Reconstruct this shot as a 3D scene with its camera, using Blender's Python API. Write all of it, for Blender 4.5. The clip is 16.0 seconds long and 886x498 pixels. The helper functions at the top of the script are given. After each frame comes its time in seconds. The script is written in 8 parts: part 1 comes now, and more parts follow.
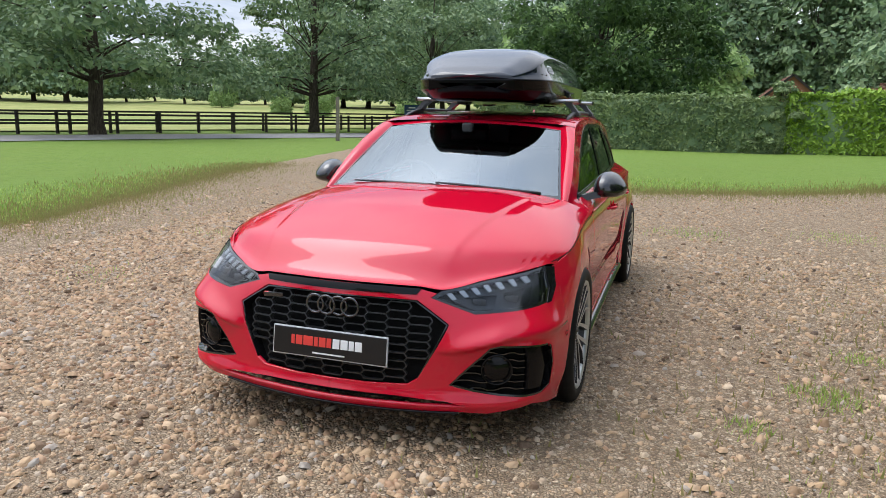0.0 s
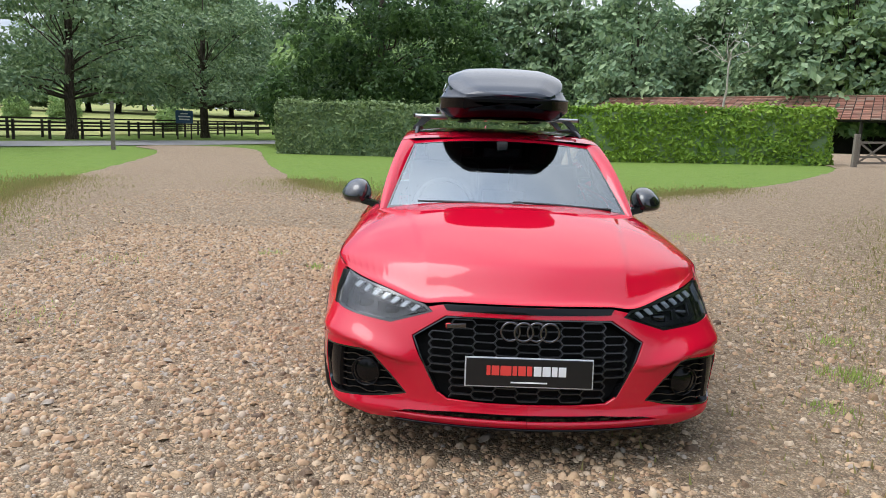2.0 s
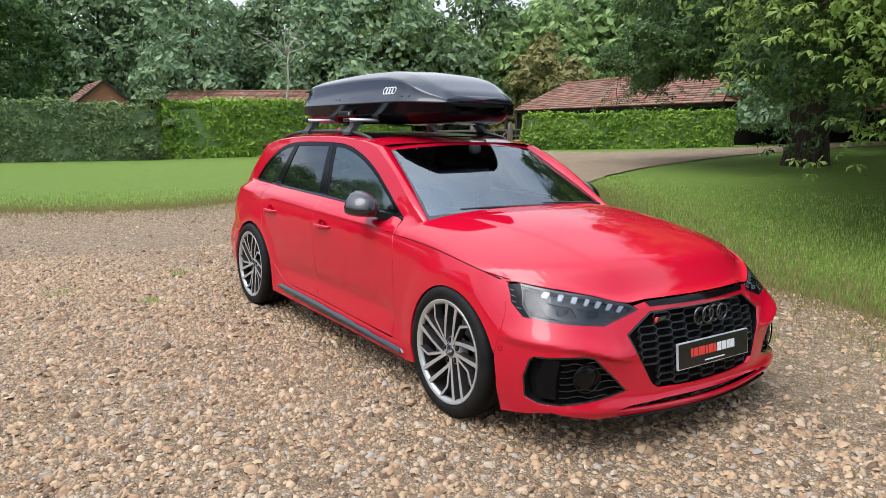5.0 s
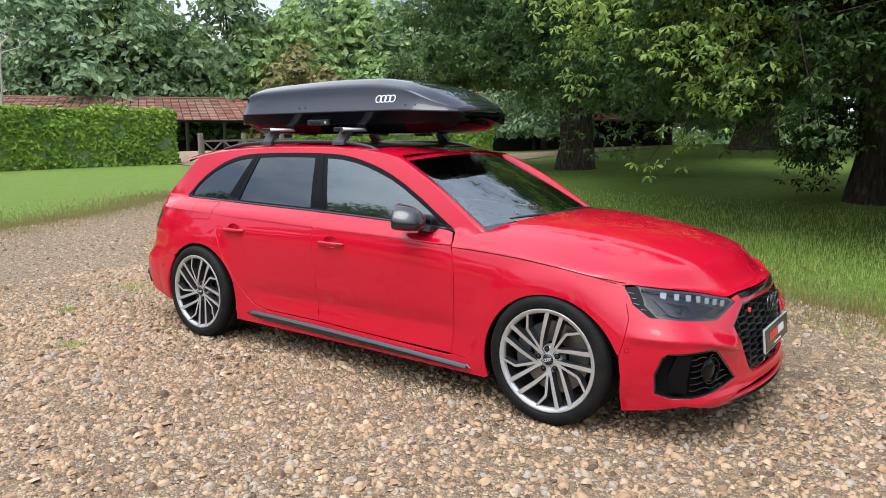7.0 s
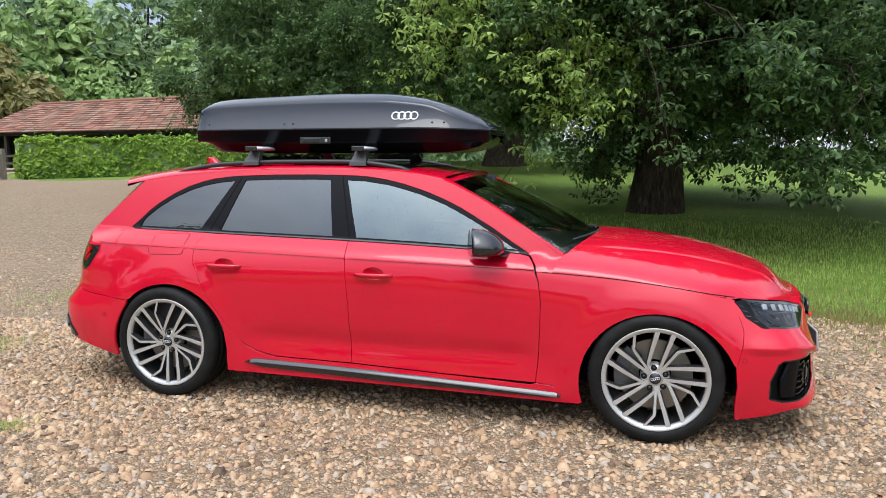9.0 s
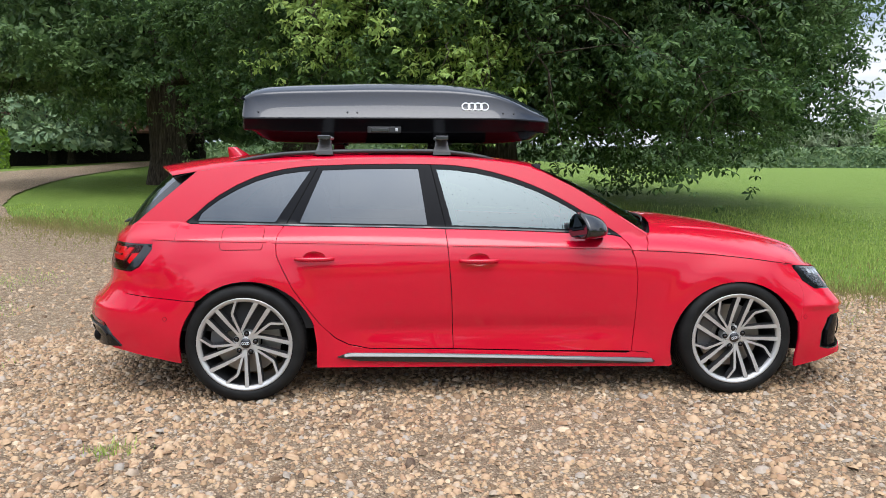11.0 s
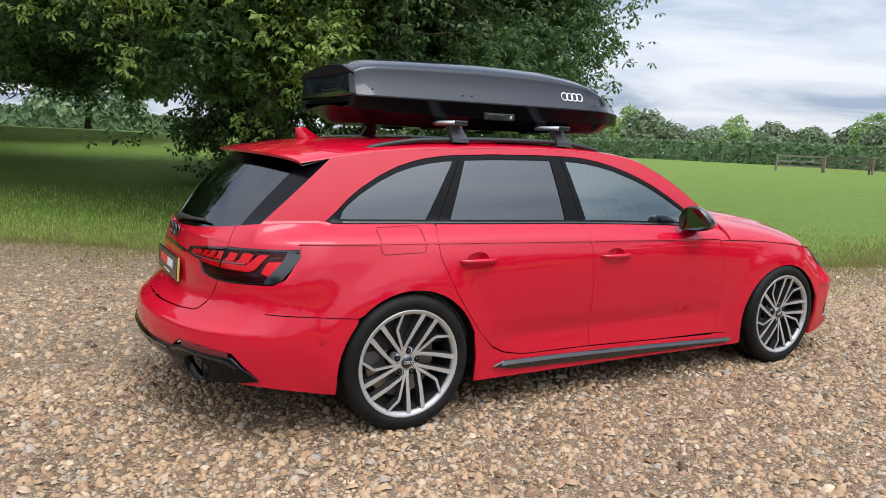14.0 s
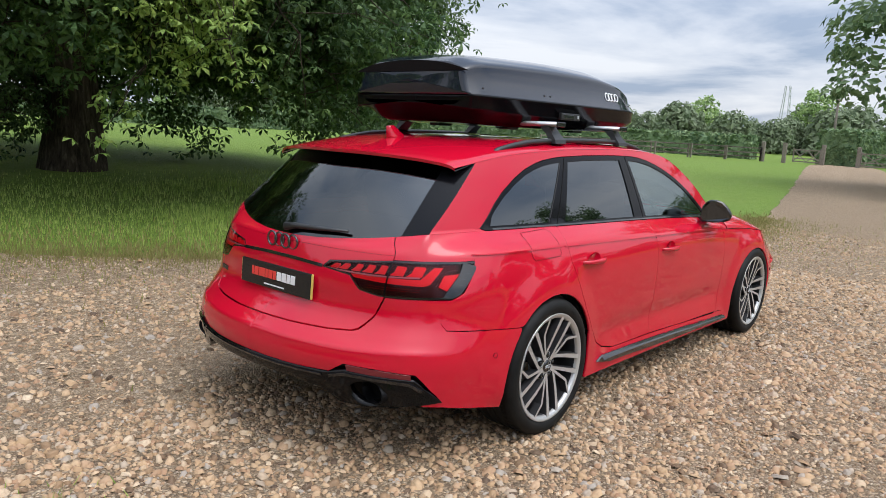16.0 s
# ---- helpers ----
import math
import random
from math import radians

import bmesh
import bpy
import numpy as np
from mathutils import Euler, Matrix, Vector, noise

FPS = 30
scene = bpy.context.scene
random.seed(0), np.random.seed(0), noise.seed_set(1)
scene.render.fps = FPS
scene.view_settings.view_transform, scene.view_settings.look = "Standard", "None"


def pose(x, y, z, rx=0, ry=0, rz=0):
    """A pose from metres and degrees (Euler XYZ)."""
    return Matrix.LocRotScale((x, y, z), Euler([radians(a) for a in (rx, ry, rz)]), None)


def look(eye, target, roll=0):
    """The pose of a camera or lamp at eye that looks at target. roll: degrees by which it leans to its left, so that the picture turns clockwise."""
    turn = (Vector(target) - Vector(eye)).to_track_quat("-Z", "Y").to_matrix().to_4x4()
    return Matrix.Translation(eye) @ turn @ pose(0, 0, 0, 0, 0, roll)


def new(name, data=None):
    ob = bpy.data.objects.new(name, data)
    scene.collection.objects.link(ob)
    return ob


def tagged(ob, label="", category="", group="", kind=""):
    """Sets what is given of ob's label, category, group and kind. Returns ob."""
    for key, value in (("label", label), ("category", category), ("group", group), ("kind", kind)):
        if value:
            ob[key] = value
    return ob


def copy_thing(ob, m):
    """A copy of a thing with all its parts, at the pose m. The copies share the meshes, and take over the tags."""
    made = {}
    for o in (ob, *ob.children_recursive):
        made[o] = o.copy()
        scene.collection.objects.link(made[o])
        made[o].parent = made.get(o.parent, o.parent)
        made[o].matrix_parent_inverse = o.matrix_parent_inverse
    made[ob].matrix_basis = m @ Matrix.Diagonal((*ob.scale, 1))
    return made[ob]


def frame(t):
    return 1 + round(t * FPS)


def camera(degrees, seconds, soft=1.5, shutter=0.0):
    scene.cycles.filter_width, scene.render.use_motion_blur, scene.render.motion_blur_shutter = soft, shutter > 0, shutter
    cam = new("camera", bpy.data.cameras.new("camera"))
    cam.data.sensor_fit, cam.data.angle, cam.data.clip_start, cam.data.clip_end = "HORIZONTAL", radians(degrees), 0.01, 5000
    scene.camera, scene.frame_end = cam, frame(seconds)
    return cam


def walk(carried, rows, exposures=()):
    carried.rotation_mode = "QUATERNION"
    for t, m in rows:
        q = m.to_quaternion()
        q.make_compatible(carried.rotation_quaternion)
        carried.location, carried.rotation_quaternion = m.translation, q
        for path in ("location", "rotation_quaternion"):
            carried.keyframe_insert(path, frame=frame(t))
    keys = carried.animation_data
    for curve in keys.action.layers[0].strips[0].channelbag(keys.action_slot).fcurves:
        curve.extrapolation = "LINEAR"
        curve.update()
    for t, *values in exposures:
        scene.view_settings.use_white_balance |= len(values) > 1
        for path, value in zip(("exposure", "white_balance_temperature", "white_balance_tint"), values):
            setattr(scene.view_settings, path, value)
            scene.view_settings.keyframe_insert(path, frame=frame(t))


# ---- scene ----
cam = camera(62.8, 16.0, 0.8)
PATH = [
    (0, (4.894, 1.366, 1.386), (3.03, 0.739, 1.02), 1.3),
    (0.5, (5.035, 0.949, 1.385), (3.141, 0.441, 0.993), 1.3),
    (1, (5.062, 0.475, 1.368), (3.132, 0.114, 0.99), 1.9),
    (1.5, (5.147, 0.015, 1.386), (3.186, -0.169, 1.036), 2.0),
    (2, (5.15, -0.382, 1.411), (3.177, -0.374, 1.081), 1.9),
    (2.5, (5.054, -0.825, 1.417), (3.097, -0.624, 1.059), 2.0),
    (3, (4.997, -1.286, 1.402), (3.079, -0.891, 0.995), 1.9),
    (3.5, (4.809, -1.683, 1.397), (2.947, -1.088, 0.971), 1.2),
    (4, (4.67, -2.116, 1.427), (2.867, -1.333, 1.058), 1.0),
    (4.5, (4.502, -2.523, 1.431), (2.777, -1.567, 1.094), 0.8),
    (7, (3.045, -4.069, 1.422), (1.889, -2.464, 1.127), 0.2),
    (7.5, (2.615, -4.177, 1.445), (1.595, -2.479, 1.167), 0.2),
    (8, (2.191, -4.344, 1.44), (1.329, -2.558, 1.184), 0.4),
    (10.5, (-0.109, -4.875, 1.412), (-0.118, -2.892, 1.151), -0.1),
    (11, (-0.553, -4.944, 1.383), (-0.43, -2.964, 1.13), 0.2),
    (11.5, (-0.995, -4.859, 1.373), (-0.742, -2.889, 1.132), 0.4),
    (12, (-1.425, -4.804, 1.387), (-1.027, -2.857, 1.16), 0.5),
    (12.5, (-1.823, -4.634, 1.382), (-1.276, -2.724, 1.149), 0.7),
    (13, (-2.241, -4.396, 1.38), (-1.531, -2.544, 1.126), 1.3),
    (13.5, (-2.637, -4.206, 1.383), (-1.773, -2.424, 1.106), 1.7),
    (14, (-2.993, -3.887, 1.394), (-1.991, -2.181, 1.101), 2.3),
    (14.5, (-3.403, -3.652, 1.416), (-2.27, -2.033, 1.11), 2.7),
    (15, (-3.742, -3.386, 1.408), (-2.501, -1.85, 1.092), 2.9),
    (15.5, (-4.041, -2.997, 1.4), (-2.666, -1.581, 1.078), 3.2),
    (16, (-4.312, -2.699, 1.437), (-2.818, -1.41, 1.111), 3.1),
]
walk(cam, [(t, look(eye, target, roll)) for t, eye, target, roll in PATH], [(0, 0.56, 6200, 10), (2, 0.55, 6200, 10), (4.5, 0.57, 6200, 10), (8, 0.68, 6200, 10), (11, 0.63, 6200, 10), (13.5, 0.48, 6250, 10), (16, 0.42, 6250, 10)])


# ---------------------------------------------------------------- light
SUN_AZ, SUN_EL = radians(182), radians(65)
world = bpy.data.worlds.new("overcast_sky")
scene.world = world
world.use_nodes = True
wt = world.node_tree
for n in list(wt.nodes):
    wt.nodes.remove(n)
w_out = wt.nodes.new("ShaderNodeOutputWorld")
w_bg = wt.nodes.new("ShaderNodeBackground")
w_sky = wt.nodes.new("ShaderNodeTexSky")
w_sky.sky_type, w_sky.sun_disc = "NISHITA", False
w_sky.sun_elevation, w_sky.sun_rotation = SUN_EL, SUN_AZ
w_sky.air_density, w_sky.dust_density = 1.0, 2.0
w_geo = wt.nodes.new("ShaderNodeTexCoord")
w_sep = wt.nodes.new("ShaderNodeSeparateXYZ")
wt.links.new(w_geo.outputs["Generated"], w_sep.inputs[0])


def w_math(op, a, b=None, clamp=False):
    n = wt.nodes.new("ShaderNodeMath")
    n.operation, n.use_clamp = op, clamp
    for i, v in enumerate((a, b)):
        if v is None:
            continue
        if isinstance(v, (int, float)):
            n.inputs[i].default_value = v
        else:
            wt.links.new(v, n.inputs[i])
    return n.outputs[0]


# a flat deck of cloud: directions are thrown onto a plane overhead
w_h = w_math("ADD", w_math("MAXIMUM", w_sep.outputs[2], 0.0), 0.10)
w_cmb = wt.nodes.new("ShaderNodeCombineXYZ")
wt.links.new(w_math("DIVIDE", w_sep.outputs[0], w_h), w_cmb.inputs[0])
wt.links.new(w_math("DIVIDE", w_sep.outputs[1], w_h), w_cmb.inputs[1])
w_n = wt.nodes.new("ShaderNodeTexNoise")
w_n.inputs["Scale"].default_value, w_n.inputs["Detail"].default_value = 0.55, 7.0
w_n.inputs["Roughness"].default_value, w_n.inputs["Distortion"].default_value = 0.55, 0.4
wt.links.new(w_cmb.outputs[0], w_n.inputs["Vector"])
w_r = wt.nodes.new("ShaderNodeValToRGB")
w_r.color_ramp.elements[0].position, w_r.color_ramp.elements[0].color = 0.38, (0.42, 0.50, 0.64, 1)
w_r.color_ramp.elements[1].position, w_r.color_ramp.elements[1].color = 0.60, (0.96, 0.97, 1.0, 1)
e = w_r.color_ramp.elements.new(0.48)
e.color = (0.74, 0.78, 0.86, 1)
wt.links.new(w_n.outputs["Fac"], w_r.inputs[0])
w_scale = wt.nodes.new("ShaderNodeVectorMath")
w_scale.operation = "SCALE"
w_scale.inputs["Scale"].default_value = 0.10
wt.links.new(w_sky.outputs[0], w_scale.inputs[0])
w_mix = wt.nodes.new("ShaderNodeMixRGB")
w_mix.inputs[0].default_value = 0.86
wt.links.new(w_scale.outputs[0], w_mix.inputs[1])
wt.links.new(w_r.outputs[0], w_mix.inputs[2])
# an overcast sky is brighter overhead than at the horizon
w_lum = wt.nodes.new("ShaderNodeVectorMath")
w_lum.operation = "SCALE"
wt.links.new(w_mix.outputs[0], w_lum.inputs[0])
# and glows softly round the veiled sun
w_dot = wt.nodes.new("ShaderNodeVectorMath")
w_dot.operation = "DOT_PRODUCT"
w_dot.inputs[1].default_value = (math.cos(SUN_EL) * math.sin(SUN_AZ), math.cos(SUN_EL) * math.cos(SUN_AZ), math.sin(SUN_EL))
wt.links.new(w_geo.outputs["Generated"], w_dot.inputs[0])
w_glow = w_math("MULTIPLY", w_math("POWER", w_math("MAXIMUM", w_dot.outputs["Value"], 0.0), 5.0), 1.7)
wt.links.new(w_math("ADD", w_glow, w_math("ADD", w_math("MULTIPLY", w_math("MAXIMUM", w_sep.outputs[2], 0.0), 0.66), 0.57)), w_lum.inputs["Scale"])
wt.links.new(w_lum.outputs[0], w_bg.inputs[0])
w_bg.inputs[1].default_value = 1.22
wt.links.new(w_bg.outputs[0], w_out.inputs[0])

sun_data = bpy.data.lights.new("sun", "SUN")
sun_data.energy, sun_data.angle, sun_data.color = 0.8, radians(36), (1.0, 0.96, 0.90)
sun = new("sun", sun_data)
sun.matrix_world = look((0, 0, 60), (60 * math.cos(SUN_EL) * math.sin(SUN_AZ + math.pi), 60 * math.cos(SUN_EL) * math.cos(SUN_AZ + math.pi), 60 - 60 * math.sin(SUN_EL)))


# ---------------------------------------------------------------- materials
def mat(name, color=(0.5, 0.5, 0.5), rough=0.5, metal=0.0, coat=0.0, spec=0.5, emit=None, strength=1.0):
    m = bpy.data.materials.new(name)
    m.use_nodes = True
    b = m.node_tree.nodes["Principled BSDF"]
    b.inputs["Base Color"].default_value = (*color, 1)
    b.inputs["Roughness"].default_value = rough
    b.inputs["Metallic"].default_value = metal
    b.inputs["Coat Weight"].default_value = coat
    b.inputs["Coat Roughness"].default_value = 0.03
    b.inputs["Specular IOR Level"].default_value = spec
    if emit:
        b.inputs["Emission Color"].default_value = (*emit, 1)
        b.inputs["Emission Strength"].default_value = strength
    return m


def nodes_of(m):
    t = m.node_tree
    return t, t.nodes["Principled BSDF"]


def tex_noise(t, scale, detail=4.0, rough=0.55, vec=None, distortion=0.0):
    n = t.nodes.new("ShaderNodeTexNoise")
    n.inputs["Scale"].default_value, n.inputs["Detail"].default_value = scale, detail
    n.inputs["Roughness"].default_value, n.inputs["Distortion"].default_value = rough, distortion
    if vec is not None:
        t.links.new(vec, n.inputs["Vector"])
    return n


def ramp(t, fac, stops):
    r = t.nodes.new("ShaderNodeValToRGB")
    el = r.color_ramp.elements
    el[0].position, el[0].color = stops[0][0], (*stops[0][1], 1)
    el[1].position, el[1].color = stops[-1][0], (*stops[-1][1], 1)
    for p, c in stops[1:-1]:
        el.new(p).color = (*c, 1)
    t.links.new(fac, r.inputs[0])
    return r.outputs[0]


def mixc(t, fac, a, b, mode="MIX"):
    m = t.nodes.new("ShaderNodeMixRGB")
    m.blend_type = mode
    for i, v in enumerate((fac, a, b)):
        if isinstance(v, (int, float)):
            m.inputs[i].default_value = v
        elif isinstance(v, tuple):
            m.inputs[i].default_value = (*v, 1)
        else:
            t.links.new(v, m.inputs[i])
    return m.outputs[0]


def bump(t, b, height, strength=0.3, dist=0.02, normal=None):
    n = t.nodes.new("ShaderNodeBump")
    n.inputs["Strength"].default_value, n.inputs["Distance"].default_value = strength, dist
    t.links.new(height, n.inputs["Height"])
    if normal is not None:
        t.links.new(normal, n.inputs["Normal"])
    t.links.new(n.outputs[0], b.inputs["Normal"])
    return n.outputs[0]


def obj_coord(t):
    n = t.nodes.new("ShaderNodeTexCoord")
    return n.outputs["Object"]


def glass_mat(name, tint, ior=1.5, rough=0.0, tone=(1, 1, 1)):
    m = bpy.data.materials.new(name)
    m.use_nodes = True
    t = m.node_tree
    for n in list(t.nodes):
        t.nodes.remove(n)
    out = t.nodes.new("ShaderNodeOutputMaterial")
    tr = t.nodes.new("ShaderNodeBsdfTransparent")
    tr.inputs[0].default_value = (*tint, 1)
    gl = t.nodes.new("ShaderNodeBsdfGlossy")
    gl.inputs["Roughness"].default_value = rough
    gl.inputs[0].default_value = (*tone, 1)
    fr = t.nodes.new("ShaderNodeFresnel")
    fr.inputs["IOR"].default_value = ior
    mx = t.nodes.new("ShaderNodeMixShader")
    t.links.new(fr.outputs[0], mx.inputs[0])
    t.links.new(tr.outputs[0], mx.inputs[1])
    t.links.new(gl.outputs[0], mx.inputs[2])
    t.links.new(mx.outputs[0], out.inputs[0])
    return m


M = {}
M["paint"] = mat("red_car_paint", (0.50, 0.0030, 0.022), 0.5, 0.0, 1.0, 0.0)
M["paint"].node_tree.nodes["Principled BSDF"].inputs["Coat IOR"].default_value = 1.54
M["paint"].node_tree.nodes["Principled BSDF"].inputs["Coat Roughness"].default_value = 0.006
t, b = nodes_of(M["paint"])
# faint dust on the lacquer
co = obj_coord(t)
dn = tex_noise(t, 3.0, 6.0, 0.6, co)
t.links.new(mixc(t, ramp(t, dn.outputs["Fac"], [(0.45, (0, 0, 0)), (0.8, (0.04, 0.04, 0.04))]), (0.50, 0.0030, 0.022), (0.46, 0.03, 0.04)), b.inputs["Base Color"])
M["gloss_black"] = mat("gloss_black_trim", (0.008, 0.008, 0.009), 0.12, 0.0, 0.6)
M["satin_black"] = mat("satin_black_plastic", (0.018, 0.018, 0.019), 0.45)
t, b = nodes_of(M["satin_black"])
pn = tex_noise(t, 420.0, 2.0, 0.5, obj_coord(t))
bump(t, b, pn.outputs["Fac"], 0.12, 0.001)
M["under"] = mat("dark_underbody", (0.008, 0.008, 0.008), 0.9, spec=0.1)
M["rubber"] = mat("tyre_rubber", (0.012, 0.012, 0.012), 0.6, spec=0.16)
t, b = nodes_of(M["rubber"])
rn = tex_noise(t, 9.0, 6.0, 0.6, obj_coord(t))
t.links.new(ramp(t, rn.outputs["Fac"], [(0.35, (0.006, 0.006, 0.006)), (0.75, (0.017, 0.017, 0.016))]), b.inputs["Base Color"])
M["alloy"] = mat("machined_alloy", (0.49, 0.49, 0.48), 0.30, 0.55)
t, b = nodes_of(M["alloy"])
an = tex_noise(t, 60.0, 3.0, 0.5, obj_coord(t))
t.links.new(ramp(t, an.outputs["Fac"], [(0.3, (0.30, 0.30, 0.30)), (0.7, (0.37, 0.37, 0.37))]), b.inputs["Roughness"])
M["alloy_dark"] = mat("grey_alloy_sides", (0.055, 0.055, 0.058), 0.40, 0.6)
M["disc"] = mat("brake_disc_steel", (0.30, 0.29, 0.27), 0.38, 0.9)
M["caliper"] = mat("brake_caliper_grey", (0.16, 0.16, 0.17), 0.4, 0.5)
M["windscreen"] = glass_mat("windscreen_glass", (0.82, 0.87, 0.85), 2.6, tone=(0.88, 0.96, 1.0))
M["side_glass"] = glass_mat("side_window_glass", (0.76, 0.83, 0.81), 2.75, tone=(0.88, 1.0, 0.98))
M["privacy"] = glass_mat("tinted_privacy_glass", (0.05, 0.05, 0.055), 2.15, tone=(0.92, 0.97, 1.0))
M["rear_glass"] = glass_mat("tinted_rear_glass", (0.05, 0.05, 0.055), 1.8, tone=(0.92, 0.97, 1.0))
M["clear"] = glass_mat("clear_lamp_cover", (0.92, 0.94, 0.96), 1.45)
M["red_lens"] = glass_mat("red_tail_lamp_lens", (1.0, 0.42, 0.46), 1.27)
M["lamp_red"] = mat("tail_lamp_red_element", (0.80, 0.010, 0.035), 0.3, 0.0, 0.6)
M["lamp_white"] = mat("lamp_reflector_white", (0.50, 0.52, 0.55), 0.18, 0.2)
M["lamp_dark"] = mat("lamp_housing_dark", (0.02, 0.02, 0.022), 0.25)
M["reflector"] = mat("dark_red_reflector", (0.14, 0.008, 0.016), 0.2, 0.0, 0.5)
M["trim_black"] = mat("window_trim_black", (0.004, 0.004, 0.005), 0.15, spec=0.14)
M["lamp_grey"] = mat("lamp_housing_grey", (0.022, 0.023, 0.025), 0.35, 0.0, spec=0.2)
M["deep_black"] = mat("diffuser_black", (0.004, 0.004, 0.0045), 0.06, spec=0.22)
M["exhaust"] = mat("black_exhaust_steel", (0.006, 0.006, 0.007), 0.45, 0.0, spec=0.12)
M["seam"] = mat("panel_gap_black", (0.03, 0.004, 0.005), 0.8, spec=0.1)
M["chrome_dark"] = mat("dark_chrome", (0.10, 0.10, 0.105), 0.18, 0.9)
M["silver"] = mat("satin_silver_bar", (0.52, 0.53, 0.55), 0.35, 0.35)
M["plate_black"] = mat("plate_black", (0.012, 0.012, 0.013), 0.22, spec=0.35)
M["plate_red"] = mat("plate_print_red", (0.70, 0.05, 0.04), 0.4)
M["plate_white"] = mat("plate_print_white", (0.75, 0.75, 0.75), 0.4)
M["plate_yellow"] = mat("plate_edge_yellow", (0.55, 0.42, 0.10), 0.4)
M["grille"] = mat("grille_black_metal", (0.05, 0.05, 0.052), 0.30, 0.5)
M["mirror"] = mat("mirror_glass", (0.10, 0.105, 0.115), 0.02, 1.0)
M["cabin"] = mat("dark_cabin_trim", (0.022, 0.022, 0.024), 0.6)
M["leather"] = mat("black_leather", (0.025, 0.025, 0.027), 0.42)
M["headrest"] = mat("grey_seat_shell", (0.10, 0.10, 0.105), 0.5)
M["box_lid"] = mat("roof_box_gloss_lid", (0.008, 0.011, 0.019), 0.05, 0.0, 0.60, 0.25)
M["box_lid"].node_tree.nodes["Principled BSDF"].inputs["Coat IOR"].default_value = 1.5
t, b = nodes_of(M["box_lid"])
bn = tex_noise(t, 5.0, 5.0, 0.6, obj_coord(t))
t.links.new(ramp(t, bn.outputs["Fac"], [(0.4, (0.04, 0.04, 0.04)), (0.75, (0.10, 0.10, 0.10))]), b.inputs["Roughness"])
M["box_base"] = mat("roof_box_black_base", (0.004, 0.004, 0.005), 0.16, 0.0, 0.0, 0.11)


# ---------------------------------------------------------------- mesh helpers
def mesh_of(name, verts, faces, material, normals=None, smooth=True, mat_index=None):
    me = bpy.data.meshes.new(name)
    me.from_pydata([tuple(map(float, v)) for v in verts], [], [tuple(map(int, f)) for f in faces])
    for m in material if isinstance(material, (list, tuple)) else [material]:
        me.materials.append(m)
    if mat_index is not None:
        me.polygons.foreach_set("material_index", np.asarray(mat_index, dtype=np.int32))
    me.polygons.foreach_set("use_smooth", [smooth] * len(me.polygons))
    me.update()
    if normals is not None:
        me.normals_split_custom_set_from_vertices([tuple(map(float, n)) for n in normals])
    return me


def put(name, me, parent=None, label="", matrix=None):
    ob = new(name, me)
    if matrix is not None:
        ob.matrix_basis = matrix
    if parent is not None:
        ob.parent = parent
    return tagged(ob, label)


def part(name, bm, material, parent, label="", smooth=False, matrix=None):
    me = bpy.data.meshes.new(name)
    bmesh.ops.recalc_face_normals(bm, faces=bm.faces)
    for f in bm.faces:
        f.smooth = smooth
    bm.to_mesh(me)
    bm.free()
    for m in material if isinstance(material, (list, tuple)) else [material]:
        me.materials.append(m)
    return put(name, me, parent, label, matrix)


def add_box(bm, cx, cy, cz, sx, sy, sz, bevel=0.0, segs=2, rot=None):
    g = bmesh.ops.create_cube(bm, size=1.0)
    vs = g["verts"]
    m = Matrix.Translation((cx, cy, cz)) @ (rot.to_4x4() if rot is not None else Matrix.Identity(4)) @ Matrix.Diagonal((sx, sy, sz, 1))
    bmesh.ops.transform(bm, matrix=m, verts=vs)
    if bevel:
        es = list({e for v in vs for e in v.link_edges})
        bmesh.ops.bevel(bm, geom=es, offset=bevel, segments=segs, affect="EDGES", profile=0.6)
    return bm


def box_bm(*a, **k):
    return add_box(bmesh.new(), *a, **k)


def loft(rows, closed=False, cap=False):
    """rows: list of equally long point lists; returns verts, faces."""
    n = len(rows[0])
    verts = [p for r in rows for p in r]
    faces = []
    for i in range(len(rows) - 1):
        for j in range(n if closed else n - 1):
            k = (j + 1) % n
            faces.append((i * n + j, i * n + k, (i + 1) * n + k, (i + 1) * n + j))
    if cap:
        faces.append(tuple(reversed(range(n))))
        faces.append(tuple((len(rows) - 1) * n + j for j in range(n)))
    return verts, faces


def bm_from(verts, faces):
    bm = bmesh.new()
    vs = [bm.verts.new(tuple(map(float, v))) for v in verts]
    for f in faces:
        try:
            bm.faces.new([vs[i] for i in f])
        except ValueError:
            pass
    return bm


def tube(points, radius, sides=8, radii=None, cap=True, flat=1.0):
    """A tube along a polyline, as verts and faces; flat squeezes it in z."""
    pts = [Vector(p) for p in points]
    rows = []
    side = None
    for i, p in enumerate(pts):
        d = (pts[min(i + 1, len(pts) - 1)] - pts[max(i - 1, 0)]).normalized()
        if side is None:
            side = d.orthogonal().normalized()
        side = (side - d * side.dot(d)).normalized()
        up = d.cross(side)
        r = radii[i] if radii else radius
        rows.append([p + (side * math.cos(a) + up * math.sin(a)) * r for a in [2 * math.pi * k / sides for k in range(sides)]])
    if flat != 1.0:
        rows = [[Vector((v.x, v.y, pts[i].z + (v.z - pts[i].z) * flat)) for v in r] for i, r in enumerate(rows)]
    return loft(rows, closed=True, cap=cap)


def join_geo(*geos):
    verts, faces = [], []
    for v, f in geos:
        o = len(verts)
        verts += list(v)
        faces += [tuple(i + o for i in q) for q in f]
    return verts, faces


